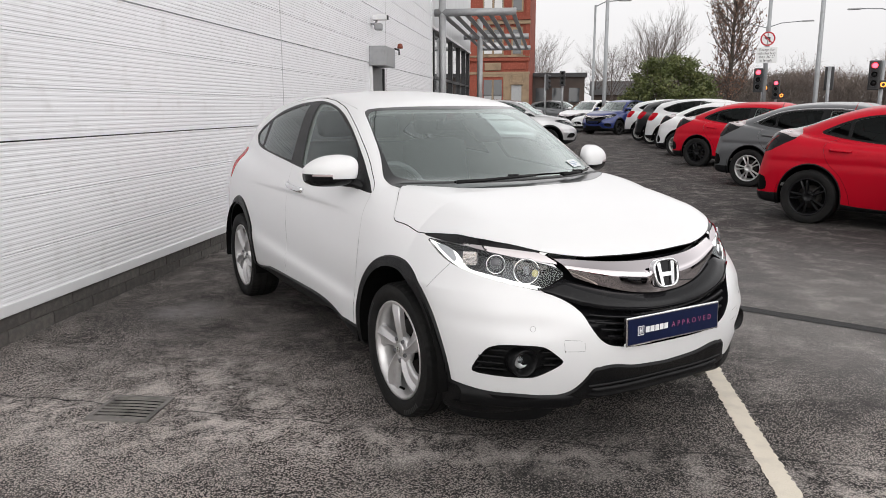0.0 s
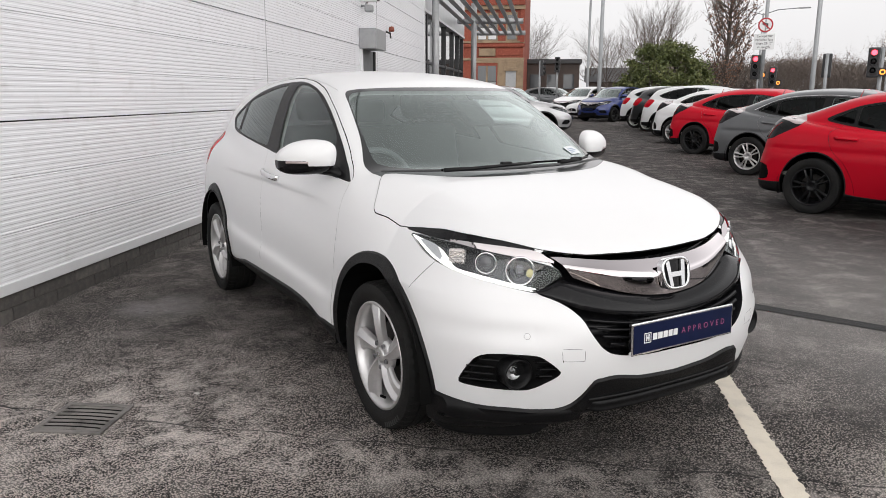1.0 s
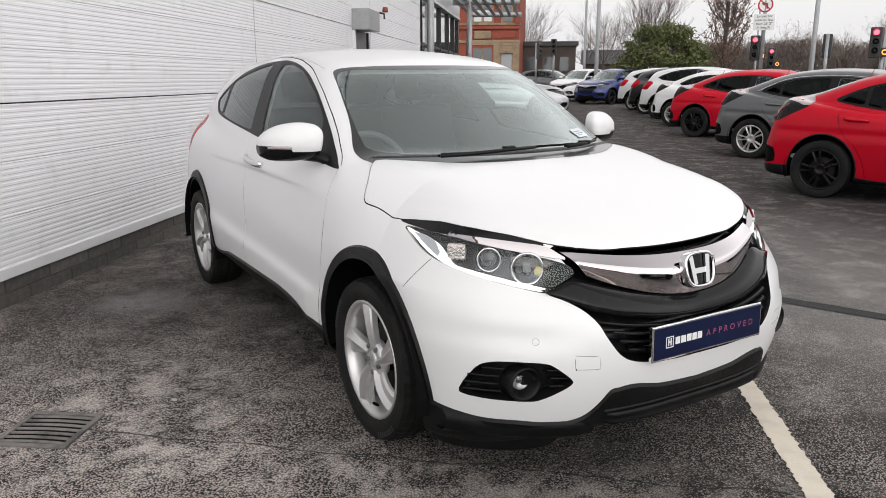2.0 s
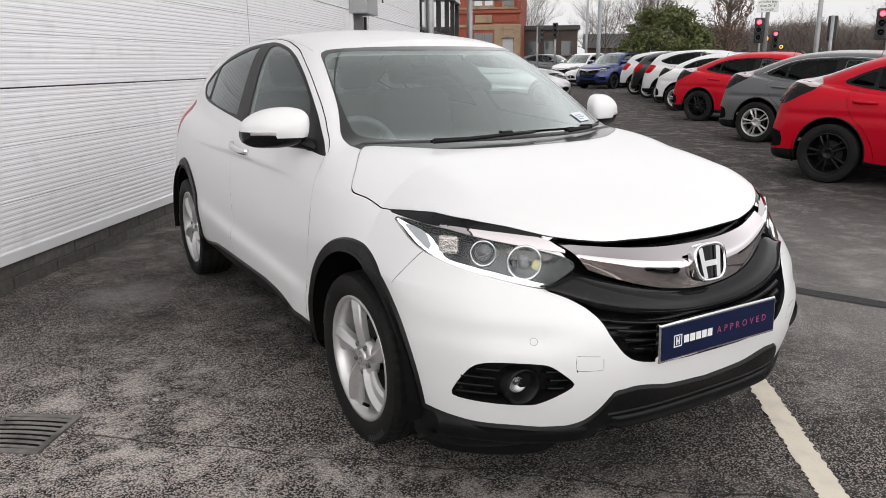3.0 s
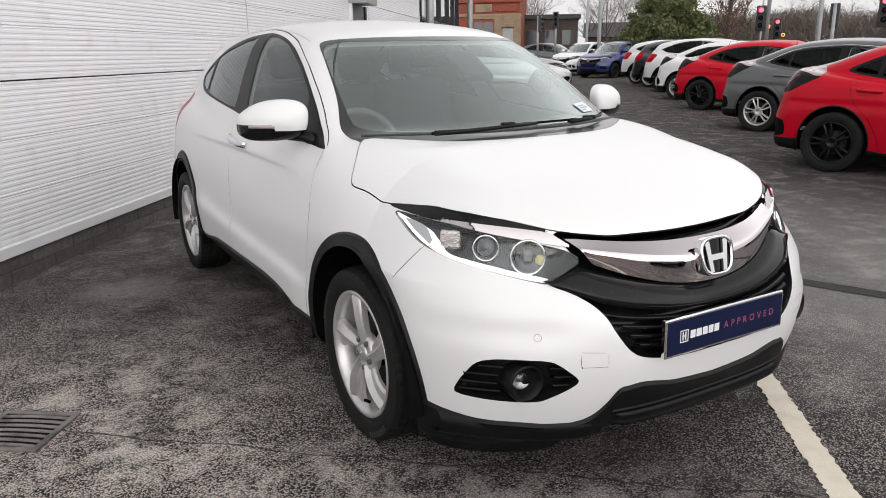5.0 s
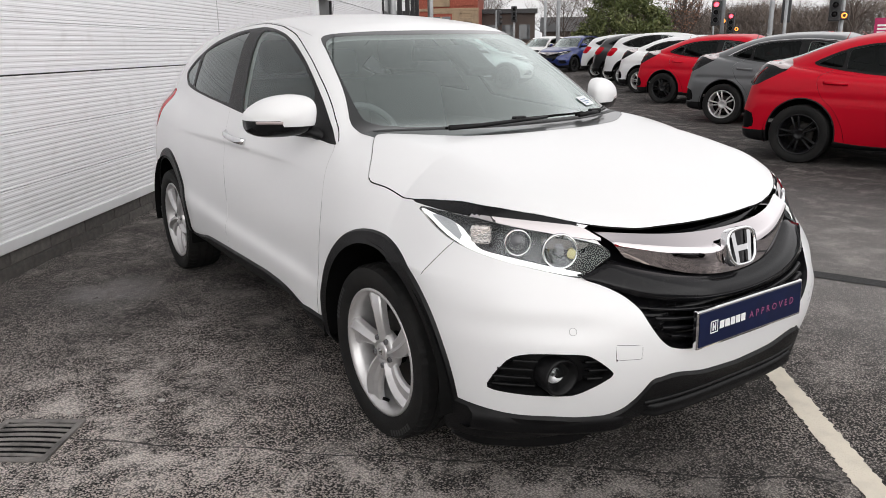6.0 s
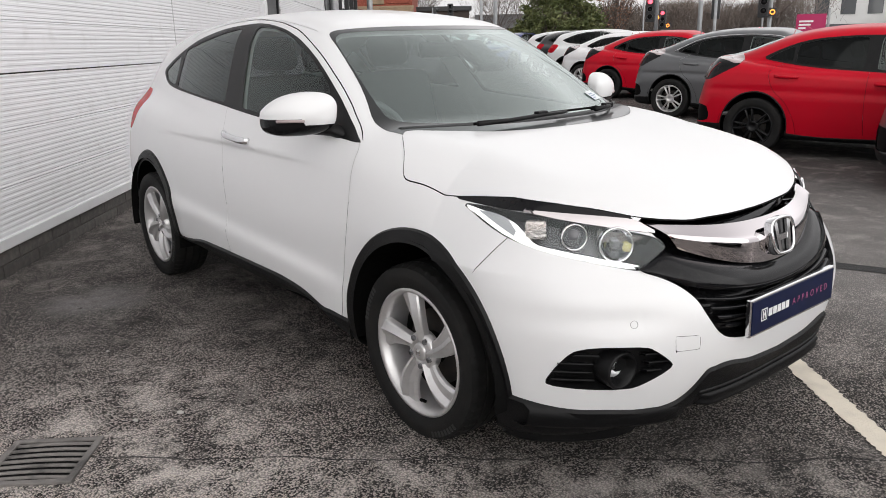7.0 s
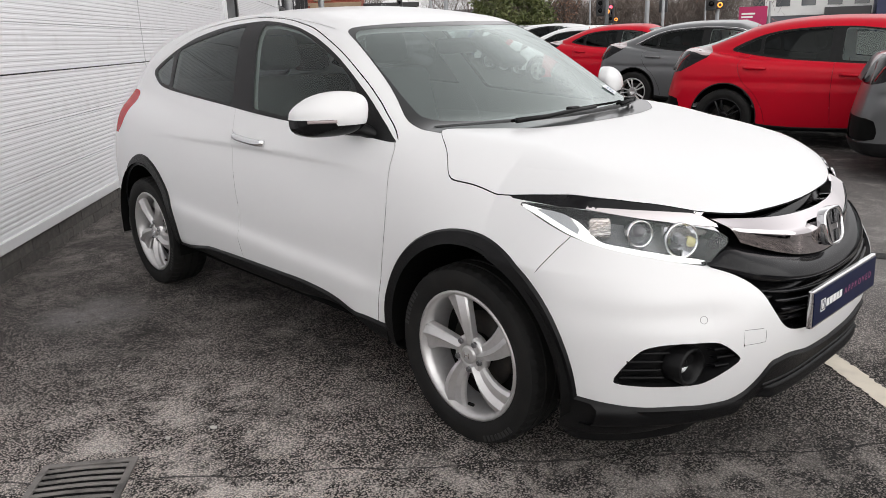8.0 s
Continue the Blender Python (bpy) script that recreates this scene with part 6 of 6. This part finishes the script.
def brick_house():
    """Victorian corner building: brick storeys, stone bands, mullioned windows."""
    h = thing("brick_building", "red brick Victorian corner building with buff stone bands", "building", pose(33.3, 43.9, 0, 0, 0, -40))
    # local x runs along the street front, y away from the road
    part("front_wall", block(-14.0, 0.0, 0.0, 9.0, -0.3, 13.0), BRICK, h)
    part("plinth", block(-14.05, 0.05, -0.12, 0.0, -0.3, 0.7, 0.02), STONE, h)
    for z0, z1, out, mat in ((3.55, 3.75, 0.10, STONE), (4.55, 4.75, 0.16, BRICK), (4.85, 5.0, 0.08, STONE), (7.3, 7.6, 0.22, STONE), (7.6, 7.85, 0.34, BRICK), (10.9, 11.3, 0.3, STONE)):
        part("string_course", block(-14.0, 0.12, -out, 0.0, z0, z1, 0.02), mat, h)
    part("stone_pier", block(-1.85, -1.35, -0.10, 0.0, 0.7, 3.55, 0.02), STONE, h)
    part("stone_pier", block(-0.45, 0.06, -0.10, 0.0, 0.7, 3.55, 0.02), STONE, h)
    part("stone_facing", block(-1.95, 0.07, -0.055, 0.0, 0.0, 3.55, 0.01), STONE, h)
    part("stone_lintel", block(-3.7, -0.45, -0.09, 0.0, 3.36, 3.55, 0.02), STONE, h)
    for x in (-10.6, -6.7, -2.75):
        for z0, z1 in ((0.8, 3.15), (5.1, 6.9), (8.3, 10.3)):
            w = part("sash_window", block(x - 0.82, x + 0.82, -0.07, -0.01, z0 - 0.12, z1 + 0.18, 0.02), STONE if z0 > 2 else BRICK, h, "stone framed window" if z0 > 2 else "brick framed window")
            for sx in (-0.39, 0.39):
                part("pane", block(x + sx - 0.32, x + sx + 0.32, -0.09, -0.071, z0, z1), PANE, w)
                part("blind", block(x + sx - 0.30, x + sx + 0.30, -0.098, -0.092, z0 + 0.02, z0 + 0.48 * (z1 - z0)), BLIND if z0 > 2 else GALV, w)
            part("glazing_bar", block(x - 0.07, x + 0.07, -0.12, -0.071, z0, z1), STONE, w)
            part("meeting_rail", block(x - 0.75, x + 0.75, -0.115, -0.099, 0.5 * (z0 + z1) - 0.04, 0.5 * (z0 + z1) + 0.02), FRAME, w)
    part("carved_panel", block(-3.4, -2.1, -0.12, 0.0, 3.85, 4.45, 0.06), STONE, h)
    part("brick_panel", block(-1.9, -0.2, -0.06, 0.0, 3.9, 4.4, 0.03), BRICK, h)
    d = part("street_door", block(-1.30, -0.50, -0.06, 0.02, 0.0, 2.75, 0.02), GALV, h, "shuttered street door under a stone hood")
    part("door_hood", block(-1.40, -0.40, -0.25, 0.0, 2.75, 3.05, 0.03), STONE, d)
    for z0 in (5.1, 8.3):
        w = part("sash_window", block(-1.35, -0.45, -0.07, -0.01, z0 - 0.1, z0 + 2.0, 0.02), STONE, h, "stone framed window")
        part("pane", block(-1.22, -0.58, -0.09, -0.071, z0, z0 + 1.8), PANE, w)
    part("brick_pilaster", block(-0.25, 0.08, -0.14, 0.0, 4.9, 13.0, 0.02), BRICK, h)
    part("cornice", block(-14.1, 0.3, -0.45, 0.3, 12.6, 13.1, 0.05), STONE, h)


brick_house()
LOWB = material("brown_brick", (0.075, 0.056, 0.048), 0.85, spots=((0.8, (0.05, 0.04, 0.035), 0.4, 0.7, 4),))
low = thing("low_building", "low flat-roofed brown brick building behind trees", "building", pose(38.9, 47.2, 0, 0, 0, -39))
part("wall", block(-2.6, 2.2, 0, 8, -0.3, 3.5), LOWB, low)
part("roof_edge", block(-2.8, 2.4, -0.2, 8.2, 3.5, 3.85), FRAME, low)
for k in range(3):
    part("window", block(-1.9 + 1.4 * k, -1.0 + 1.4 * k, -0.05, 0.02, 1.4, 2.6), PANE, low)
lean = thing("gabled_house", "small brick house with a pitched roof by the road", "building", pose(42.5, 44.0, 0, 0, 0, -42))
part("wall", block(-2.0, 3, 0, 5, -0.3, 2.0), LOWB, lean)
part("roof", sheet(bmesh.new(), [[(x, -0.3, 2.0), (x, 2.5, 3.2), (x, 5.3, 2.0)] for x in (-2.2, 3.2)]), FRAME, lean)

PALEWALL = material("white_cladding_panels", (0.66, 0.66, 0.65), 0.6, spots=((0.4, (0.6, 0.6, 0.59), 0.4, 0.7, 3),))
NAVYB = material("navy_panel", (0.02, 0.025, 0.07), 0.5)
shopb = thing("retail_building", "long white retail building with a grey base and dark windows", "building", pose(88.5, 38.4, 0, 0, 0, -68))
part("upper_wall", block(-3, 34, 0, 12, 1.95, 8.5), PALEWALL, shopb)
part("base_wall", block(-3, 34, 0.1, 12, -0.5, 1.95), material("grey_base_panels", (0.10, 0.105, 0.12), 0.6), shopb)
for k in range(12):
    part("window", block(-1.5 + 2.7 * k, 0.0 + 2.7 * k, -0.05, 0.05, 3.0, 4.9), PANE, shopb)
part("corner_panel", block(11.2, 17.0, -5.0, 0.0, -0.5, 8.5), NAVYB, shopb)
part("dark_shed", block(6.3, 10.8, -4.0, -1.0, -0.5, 2.7, 0.05), FRAME, shopb)

banner = thing("banner_sign", "magenta banner sign with white lines of print", "sign", pose(33.7, 14.0, 0, 0, 0, -66))
part("post", tube(bmesh.new(), [(0.72, 0, 0), (0.72, 0, 2.3)], 0.06, 8), GALV, banner)
part("panel", block(-0.62, 0.62, -0.03, 0.03, 0.6, 2.08), material("magenta_vinyl", (0.42, 0.015, 0.10), 0.5), banner)
for k, (w, z) in enumerate(((0.6, 1.72), (0.5, 1.57), (0.3, 1.42))):
    part("print_line", block(-0.5, -0.5 + w, -0.04, -0.031, z, z + 0.08), INK_WHITE, banner)


# ---- street furniture ----
POLE = material("galvanised_pole", (0.30, 0.31, 0.32), 0.45, 0.4, spots=((6, (0.25, 0.255, 0.26), 0.4, 0.7, 4),))
RED_GLOW, AMBER_GLOW = glow("red_signal", (1.0, 0.04, 0.06), 6.0), glow("amber_signal", (1.0, 0.28, 0.04), 1.8)


def lamp_post(x, y, height, r, arms, lean=0.0):
    p = thing("street_lamp", "tall grey steel street lamp", "street lamp", pose(x, y, 0, 0, lean, 0), "street lamps")
    part("pole", tube(bmesh.new(), [(0, 0, 0), (0, 0, 1.2), (0, 0, height)], r, 12, True, 0.6), POLE, p, "", True)
    for a, reach in arms:
        c, s = math.cos(radians(a)), math.sin(radians(a))
        part("arm", tube(bmesh.new(), [(0, 0, height - 0.1), (0.4 * reach * c, 0.4 * reach * s, height + 0.18), (reach * c, reach * s, height + 0.25)], 0.03, 8), POLE, p, "", True)
        part("lantern", block(reach - 0.1, reach + 0.6, -0.10, 0.10, height + 0.20, height + 0.29, 0.03, Matrix.Rotation(radians(a), 4, "Z")), GALV, p)


def signal(x, y, top, turn, lit, pole=True, box_pole=0.0):
    p = thing("traffic_light", "black traffic signal head showing red" if lit else "black traffic signal seen from behind", "traffic light", pose(x, y, 0, 0, 0, turn), "traffic lights")
    small = pose(0, 0, top) @ Matrix.Scale(0.78, 4) @ pose(0, 0, -top)
    if pole:
        part("pole", tube(bmesh.new(), [(box_pole, 0.12, 0), (box_pole, 0.12, top)], 0.06, 10), POLE, p, "", True)
    head = part("head", block(-0.20, 0.20, -0.1, 0.1, top - 1.10, top, 0.04), FRAME, p)
    head.matrix_basis = small
    for k in range(3):
        z = top - 0.19 - 0.33 * k
        m = pose(0, -0.10, z, 90)
        part("visor", lathe(bmesh.new(), [(0.12, 0.0), (0.125, 0.16)], 16, m), FRAME, head)
        mat = (RED_GLOW if k == 0 else GLOSS) if lit else GLOSS
        part("lens", lathe(bmesh.new(), [(0.10, 0.01), (0.06, 0.03), (0.001, 0.035)], 16, m), mat, head, "lit red lens" if lit and k == 0 else "")
    if lit:
        part("lit_symbol", lathe(bmesh.new(), [(0.10, 0.01), (0.065, 0.02), (0.06, 0.01)], 16, pose(0.33, -0.08, top - 0.9, 90)), AMBER_GLOW, head, "lit amber symbol")
        part("symbol_box", block(0.18, 0.48, -0.07, 0.07, top - 1.06, top - 0.74, 0.02), FRAME, head)


lamp_post(27.3, 29.55, 6.8, 0.10, ((-30, 1.4),))
lamp_post(23.1, 23.9, 12.0, 0.12, ((150, 1.2),))
lamp_post(29.2, 16.9, 12.0, 0.13, ())
lamp_post(42.1, 29.5, 6.3, 0.08, ((-55, 2.2), (125, 2.2)))
lamp_post(41.1, 20.4, 6.3, 0.07, ((120, 1.9),))
signal(21.55, 14.05, 2.62, -60, True, False)
signal(28.25, 18.23, 2.40, -60, True)
signal(20.2, 9.0, 2.62, -62, True, True, 0.2)
signal(24.44, 13.2, 2.7, 118, False)
signal(26.0, 30.7, 3.2, -45, False)
signal(25.3, 31.2, 3.0, 40, False)

sign = thing("road_sign", "round no-left-turn sign over a white lettered plate", "road sign", pose(21.58, 13.8, 0, 0, 0, -60))
part("pole", tube(bmesh.new(), [(0, 0.06, 0), (0, 0.06, 6.4)], 0.075, 12, True, 0.8), POLE, sign, "", True)
face = pose(0, 0, 3.63, 90)
disc = part("disc", lathe(bmesh.new(), [(0.25, -0.02), (0.25, 0.0), (0.001, 0.002)], 40, face), INK_WHITE, sign)
RIM = material("sign_red", (0.45, 0.02, 0.03), 0.4)
part("red_ring", lathe(bmesh.new(), [(0.25, 0.003), (0.248, 0.006), (0.204, 0.006), (0.20, 0.003)], 40, face), RIM, disc)
INK = material("sign_black", (0.02, 0.02, 0.02), 0.5)
arrow = bmesh.new()
plate(arrow, [(0.085, -0.125), (0.085, 0.06), (-0.035, 0.06), (-0.035, 0.10), (-0.125, 0.035), (-0.035, -0.035), (-0.035, 0.01), (0.035, 0.01), (0.035, -0.125)], 0.004, face @ Matrix.Translation((0, 0, 0.003)))
part("arrow", arrow, INK, disc)
part("red_bar", block(-0.21, 0.21, -0.021, 0.021, 0.004, 0.0085, 0, face @ Matrix.Rotation(radians(-45), 4, "Z")), RIM, disc)
board = part("plate", block(-0.35, 0.35, -0.02, 0.0, 2.79, 3.34, 0.01), INK_WHITE, sign, "white plate with black words")
for k, words in enumerate(("Except for", "vehicles less", "than 26' 2\"", "in length")):
    letters("words", words, 0.122, INK, board, pose(-0.305 + (0.05, 0.0, 0.05, 0.085)[k], -0.022, 3.215 - 0.125 * k, 90), 0.002)

# ---- trees ----
BARK = material("grey_brown_bark", (0.105, 0.085, 0.073), 0.9, spots=((12, (0.07, 0.057, 0.049), 0.4, 0.7, 4),))
TWIG = material("brown_twigs", (0.12, 0.092, 0.078), 0.9, spots=((0.7, (0.085, 0.064, 0.054), 0.4, 0.7, 3),))
DRY = material("dry_brown_leaves", (0.25, 0.135, 0.085), 0.8, spots=((3, (0.17, 0.09, 0.06), 0.4, 0.7, 3),))
LEAF = material("dark_evergreen_leaves", (0.095, 0.115, 0.032), 0.6, spots=((1.6, (0.15, 0.155, 0.05), 0.45, 0.7, 4), (6, (0.04, 0.052, 0.02), 0.5, 0.7, 4)))


class Cloud:
    """Collects many small faces quickly."""

    def __init__(self):
        self.v, self.f = [], []

    def stick(self, a, b, r0, r1, sides=3):
        d = (b - a).normalized()
        s = d.cross(Vector((0.3, 0.2, 0.93))).normalized()
        o = s.cross(d)
        i = len(self.v)
        for p, r in ((a, r0), (b, r1)):
            for k in range(sides):
                t = 2 * math.pi * k / sides
                self.v.append(p + r * (math.cos(t) * s + math.sin(t) * o))
        for k in range(sides):
            j = (k + 1) % sides
            self.f.append((i + k, i + j, i + sides + j, i + sides + k))

    def leaf(self, p, size, rng):
        a, b = Vector((rng.gauss(0, 1), rng.gauss(0, 1), rng.gauss(0, 0.7))).normalized(), Vector((rng.gauss(0, 1), rng.gauss(0, 1), rng.gauss(0, 1))).normalized()
        c = a.cross(b).normalized()
        i = len(self.v)
        self.v += [p - size * a, p + 0.5 * size * c, p + size * a, p - 0.5 * size * c]
        self.f.append((i, i + 1, i + 2, i + 3))

    def put(self, name, mat, parent, label=""):
        me = bpy.data.meshes.new(name)
        me.from_pydata([tuple(p) for p in self.v], [], self.f)
        me.materials.append(mat)
        ob = new(name, me)
        ob.parent = parent
        if label:
            ob["label"] = label
        return ob


def bare_tree(x, y, height, spread, seed, label, up=0.35, dry=0, low=0.22, thick=0.018, depth=5):
    rng = random.Random(seed)
    t = thing("tree", label, "tree", pose(x, y, 0), "bare trees")
    wood, twigs, leaves = Cloud(), Cloud(), Cloud()

    def grow(p, d, length, r, level):
        steps = 3
        for _ in range(steps):
            q = p + d * (length / steps)
            (wood if level < 2 else twigs).stick(p, q, r, r * 0.86, 5 if level < 2 else 3)
            p, r = q, r * 0.86
            d = (d + Vector((rng.gauss(0, 0.10), rng.gauss(0, 0.10), rng.gauss(0, 0.07) + 0.05 * up))).normalized()
            if level >= 1 and level < depth:
                side = (d + spread * Vector((rng.gauss(0, 1), rng.gauss(0, 1), rng.gauss(up, 0.5)))).normalized()
                grow(p, side, length * rng.uniform(0.5, 0.72), r * 0.6, level + 1)
            if dry and level >= 3 and rng.random() < dry:
                leaves.leaf(p + Vector((rng.gauss(0, 0.05), rng.gauss(0, 0.05), 0)), 0.06, rng)
        if level < depth:
            for _ in range(2):
                side = (d + spread * Vector((rng.gauss(0, 0.8), rng.gauss(0, 0.8), rng.gauss(up, 0.4)))).normalized()
                grow(p, side, length * rng.uniform(0.6, 0.8), r * 0.75, level + 1)

    r0 = height * thick
    base = Vector((0, 0, -0.1))
    trunk = Vector((0, 0, height * low))
    wood.stick(base, trunk, r0 * 1.25, r0, 8)
    n = 5
    for k in range(n):
        a = 2 * math.pi * k / n + rng.uniform(-0.4, 0.4)
        d = Vector((spread * math.cos(a), spread * math.sin(a), 1.0)).normalized()
        grow(trunk + Vector((0, 0, height * 0.05 * k)), d, height * 0.30 * rng.uniform(0.8, 1.15), r0 * 0.6, 1)
    grow(trunk, Vector((0, 0, 1)), height * 0.36, r0 * 0.85, 1)
    wood.put("trunk", BARK, t)
    twigs.put("crown", TWIG, t, "crown of bare twigs")
    if leaves.v:
        leaves.put("dry_leaves", DRY, t, "a few dry brown leaves")
    return t


def column_tree(x, y, height, radius, seed):
    """A narrow tree: one leader, with many steep side branches from low down."""
    rng = random.Random(seed)
    t = thing("tree", "narrow upright tree with many dry brown leaves", "tree", pose(x, y, 0), "bare trees")
    wood, twigs, leaves = Cloud(), Cloud(), Cloud()
    p = Vector((0, 0, -0.1))
    for k in range(14):
        q = Vector((rng.gauss(0, 0.05), rng.gauss(0, 0.05), height * (k + 1) / 14))
        wood.stick(p, q, 0.16 * (1 - k / 15), 0.16 * (1 - (k + 1) / 15), 7)
        p = q
    for k in range(95):
        z = height * rng.uniform(0.10, 0.97)
        a = rng.uniform(0, 2 * math.pi)
        reach = radius * math.sin(math.pi * min(0.95, 0.20 + 0.75 * z / height)) * rng.uniform(0.6, 1.1)
        a0 = Vector((0, 0, z))
        tip = a0 + Vector((reach * math.cos(a), reach * math.sin(a), reach * rng.uniform(1.1, 2.0)))
        mid = a0.lerp(tip, 0.5) + Vector((0.15 * reach * math.cos(a), 0.15 * reach * math.sin(a), -0.12 * reach))
        wood.stick(a0, mid, 0.035, 0.022, 4)
        wood.stick(mid, tip, 0.022, 0.008, 4)
        for _ in range(26):
            b0 = mid.lerp(tip, rng.uniform(-0.6, 1.0))
            b1 = b0 + Vector((rng.gauss(0, 0.22), rng.gauss(0, 0.22), rng.uniform(0.15, 0.55)))
            twigs.stick(b0, b1, 0.010, 0.004)
            for _ in range(2):
                if rng.random() < 0.75:
                    leaves.leaf(b0.lerp(b1, rng.random()) + Vector((rng.gauss(0, 0.04), rng.gauss(0, 0.04), 0)), rng.uniform(0.05, 0.085), rng)
    wood.put("trunk", BARK, t)
    twigs.put("crown", TWIG, t, "crown of steep bare twigs")
    leaves.put("dry_leaves", DRY, t, "dry brown leaves")


def evergreen(x, y, height, radius, seed, label):
    rng = random.Random(seed)
    t = thing("bush", label, "bush", pose(x, y, 0))
    wood, leaves = Cloud(), Cloud()
    for k in range(40):
        a, b = rng.uniform(0, 2 * math.pi), rng.random()
        tip = Vector((radius * 0.8 * b * math.cos(a), radius * 0.8 * b * math.sin(a), height * rng.uniform(0.35, 0.9)))
        wood.stick(Vector((0.2 * math.cos(a), 0.2 * math.sin(a), 0)), tip, 0.05, 0.015, 4)
    clumps = []
    for _ in range(170):
        a, z = rng.uniform(0, 2 * math.pi), rng.uniform(0.05, 1.0)
        r = radius * math.sqrt(max(0.0, 1 - (abs(z - 0.30) / 0.72) ** 1.7)) * rng.uniform(0.55, 1.08)
        clumps.append((Vector((r * math.cos(a), r * math.sin(a), z * height)), rng.uniform(0.16, 0.5)))
    for c, s in clumps:
        for _ in range(150):
            d = Vector((rng.gauss(0, 1), rng.gauss(0, 1), rng.gauss(0, 0.8)))
            leaves.leaf(c + d * s * 0.5, rng.uniform(0.05, 0.10), rng)
    wood.put("stems", BARK, t)
    leaves.put("leaves", LEAF, t, "dense dark green leaves")


evergreen(26.65, 23.2, 3.55, 2.25, 3, "large rounded dark green holly bush")
column_tree(30.1, 22.3, 9.5, 1.35, 11)
bare_tree(32.1, 29.1, 6.0, 0.55, 12, "bare spreading tree behind the holly", 0.6, 0, 0.22, 0.014)
bare_tree(31.5, 32.5, 4.6, 0.6, 13, "bare winter tree by the road", 0.4, 0, 0.22, 0.012)
bare_tree(36.2, 34.9, 5.2, 0.6, 14, "bare winter tree by the road", 0.4, 0, 0.22, 0.012, 4)
bare_tree(40.0, 51.4, 6.2, 0.6, 15, "bare winter tree behind the low building", 0.4, 0, 0.22, 0.012)
bare_tree(42.0, 46.0, 4.6, 0.6, 16, "bare winter tree behind the low building", 0.4, 0, 0.22, 0.012, 4)
for k, (x, y, h) in enumerate(((46.5, 34.5, 4.4), (48.5, 31.8, 4.6), (50.2, 29.0, 4.3), (51.6, 26.2, 4.6))):
    bare_tree(x, y, h, 0.7, 30 + k, "bare brown winter tree across the road", 0.3, 0.02, 0.12, 0.012, 5)
bare_tree(44.2, 21.3, 4.2, 0.75, 41, "bare spreading tree before the white building", 0.3, 0, 0.3, 0.02, 4)

HEDGE = Cloud()
hr = random.Random(8)
for _ in range(26000):
    t = 0.72 * hr.random()
    p = Vector((43.5 + 13 * t, 39 - 21 * t, 0)) + Vector((hr.gauss(0, 1.0), hr.gauss(0, 1.0), 0))
    p.z = 3.0 * hr.random() ** 0.8 * (1.0 + 0.10 * math.sin(21 * t) + 0.08 * math.sin(47 * t))
    d = Vector((hr.gauss(0, 0.5), hr.gauss(0, 0.5), 0.8))
    HEDGE.stick(p, p + d * 0.6, 0.014, 0.005)
me = bpy.data.meshes.new("hedge")
me.from_pydata([tuple(p) for p in HEDGE.v], [], HEDGE.f)
me.materials.append(material("grey_brown_hedge_twigs", (0.19, 0.155, 0.135), 0.9, spots=((0.25, (0.12, 0.10, 0.088), 0.4, 0.65, 4),)))
tagged(new("hedge", me), "long bare brown hedge across the road", "hedge", kind="stuff")


# ---- bricks of the plinth ----
brick_mesh = None
for course, (z0, hgt, shift) in enumerate(((-0.02, 0.088, 0.0), (0.076, 0.082, 0.22))):
    for k in range(55):
        x = -9.0 + 0.44 * k + shift
        if x + 0.432 > 15.25:
            break
        if brick_mesh is None:
            ob = part("brick", block(0.0, 0.432, 0.0, 0.03, 0.0, 0.085, 0.003), PLINTH, wall)
            brick_mesh = ob.data
        else:
            ob = new("brick", brick_mesh)
            ob.parent = wall
        ob.location = (x, 0.0 if course == 0 else 0.006, z0)
        ob.scale = (1, 1, hgt / 0.085)
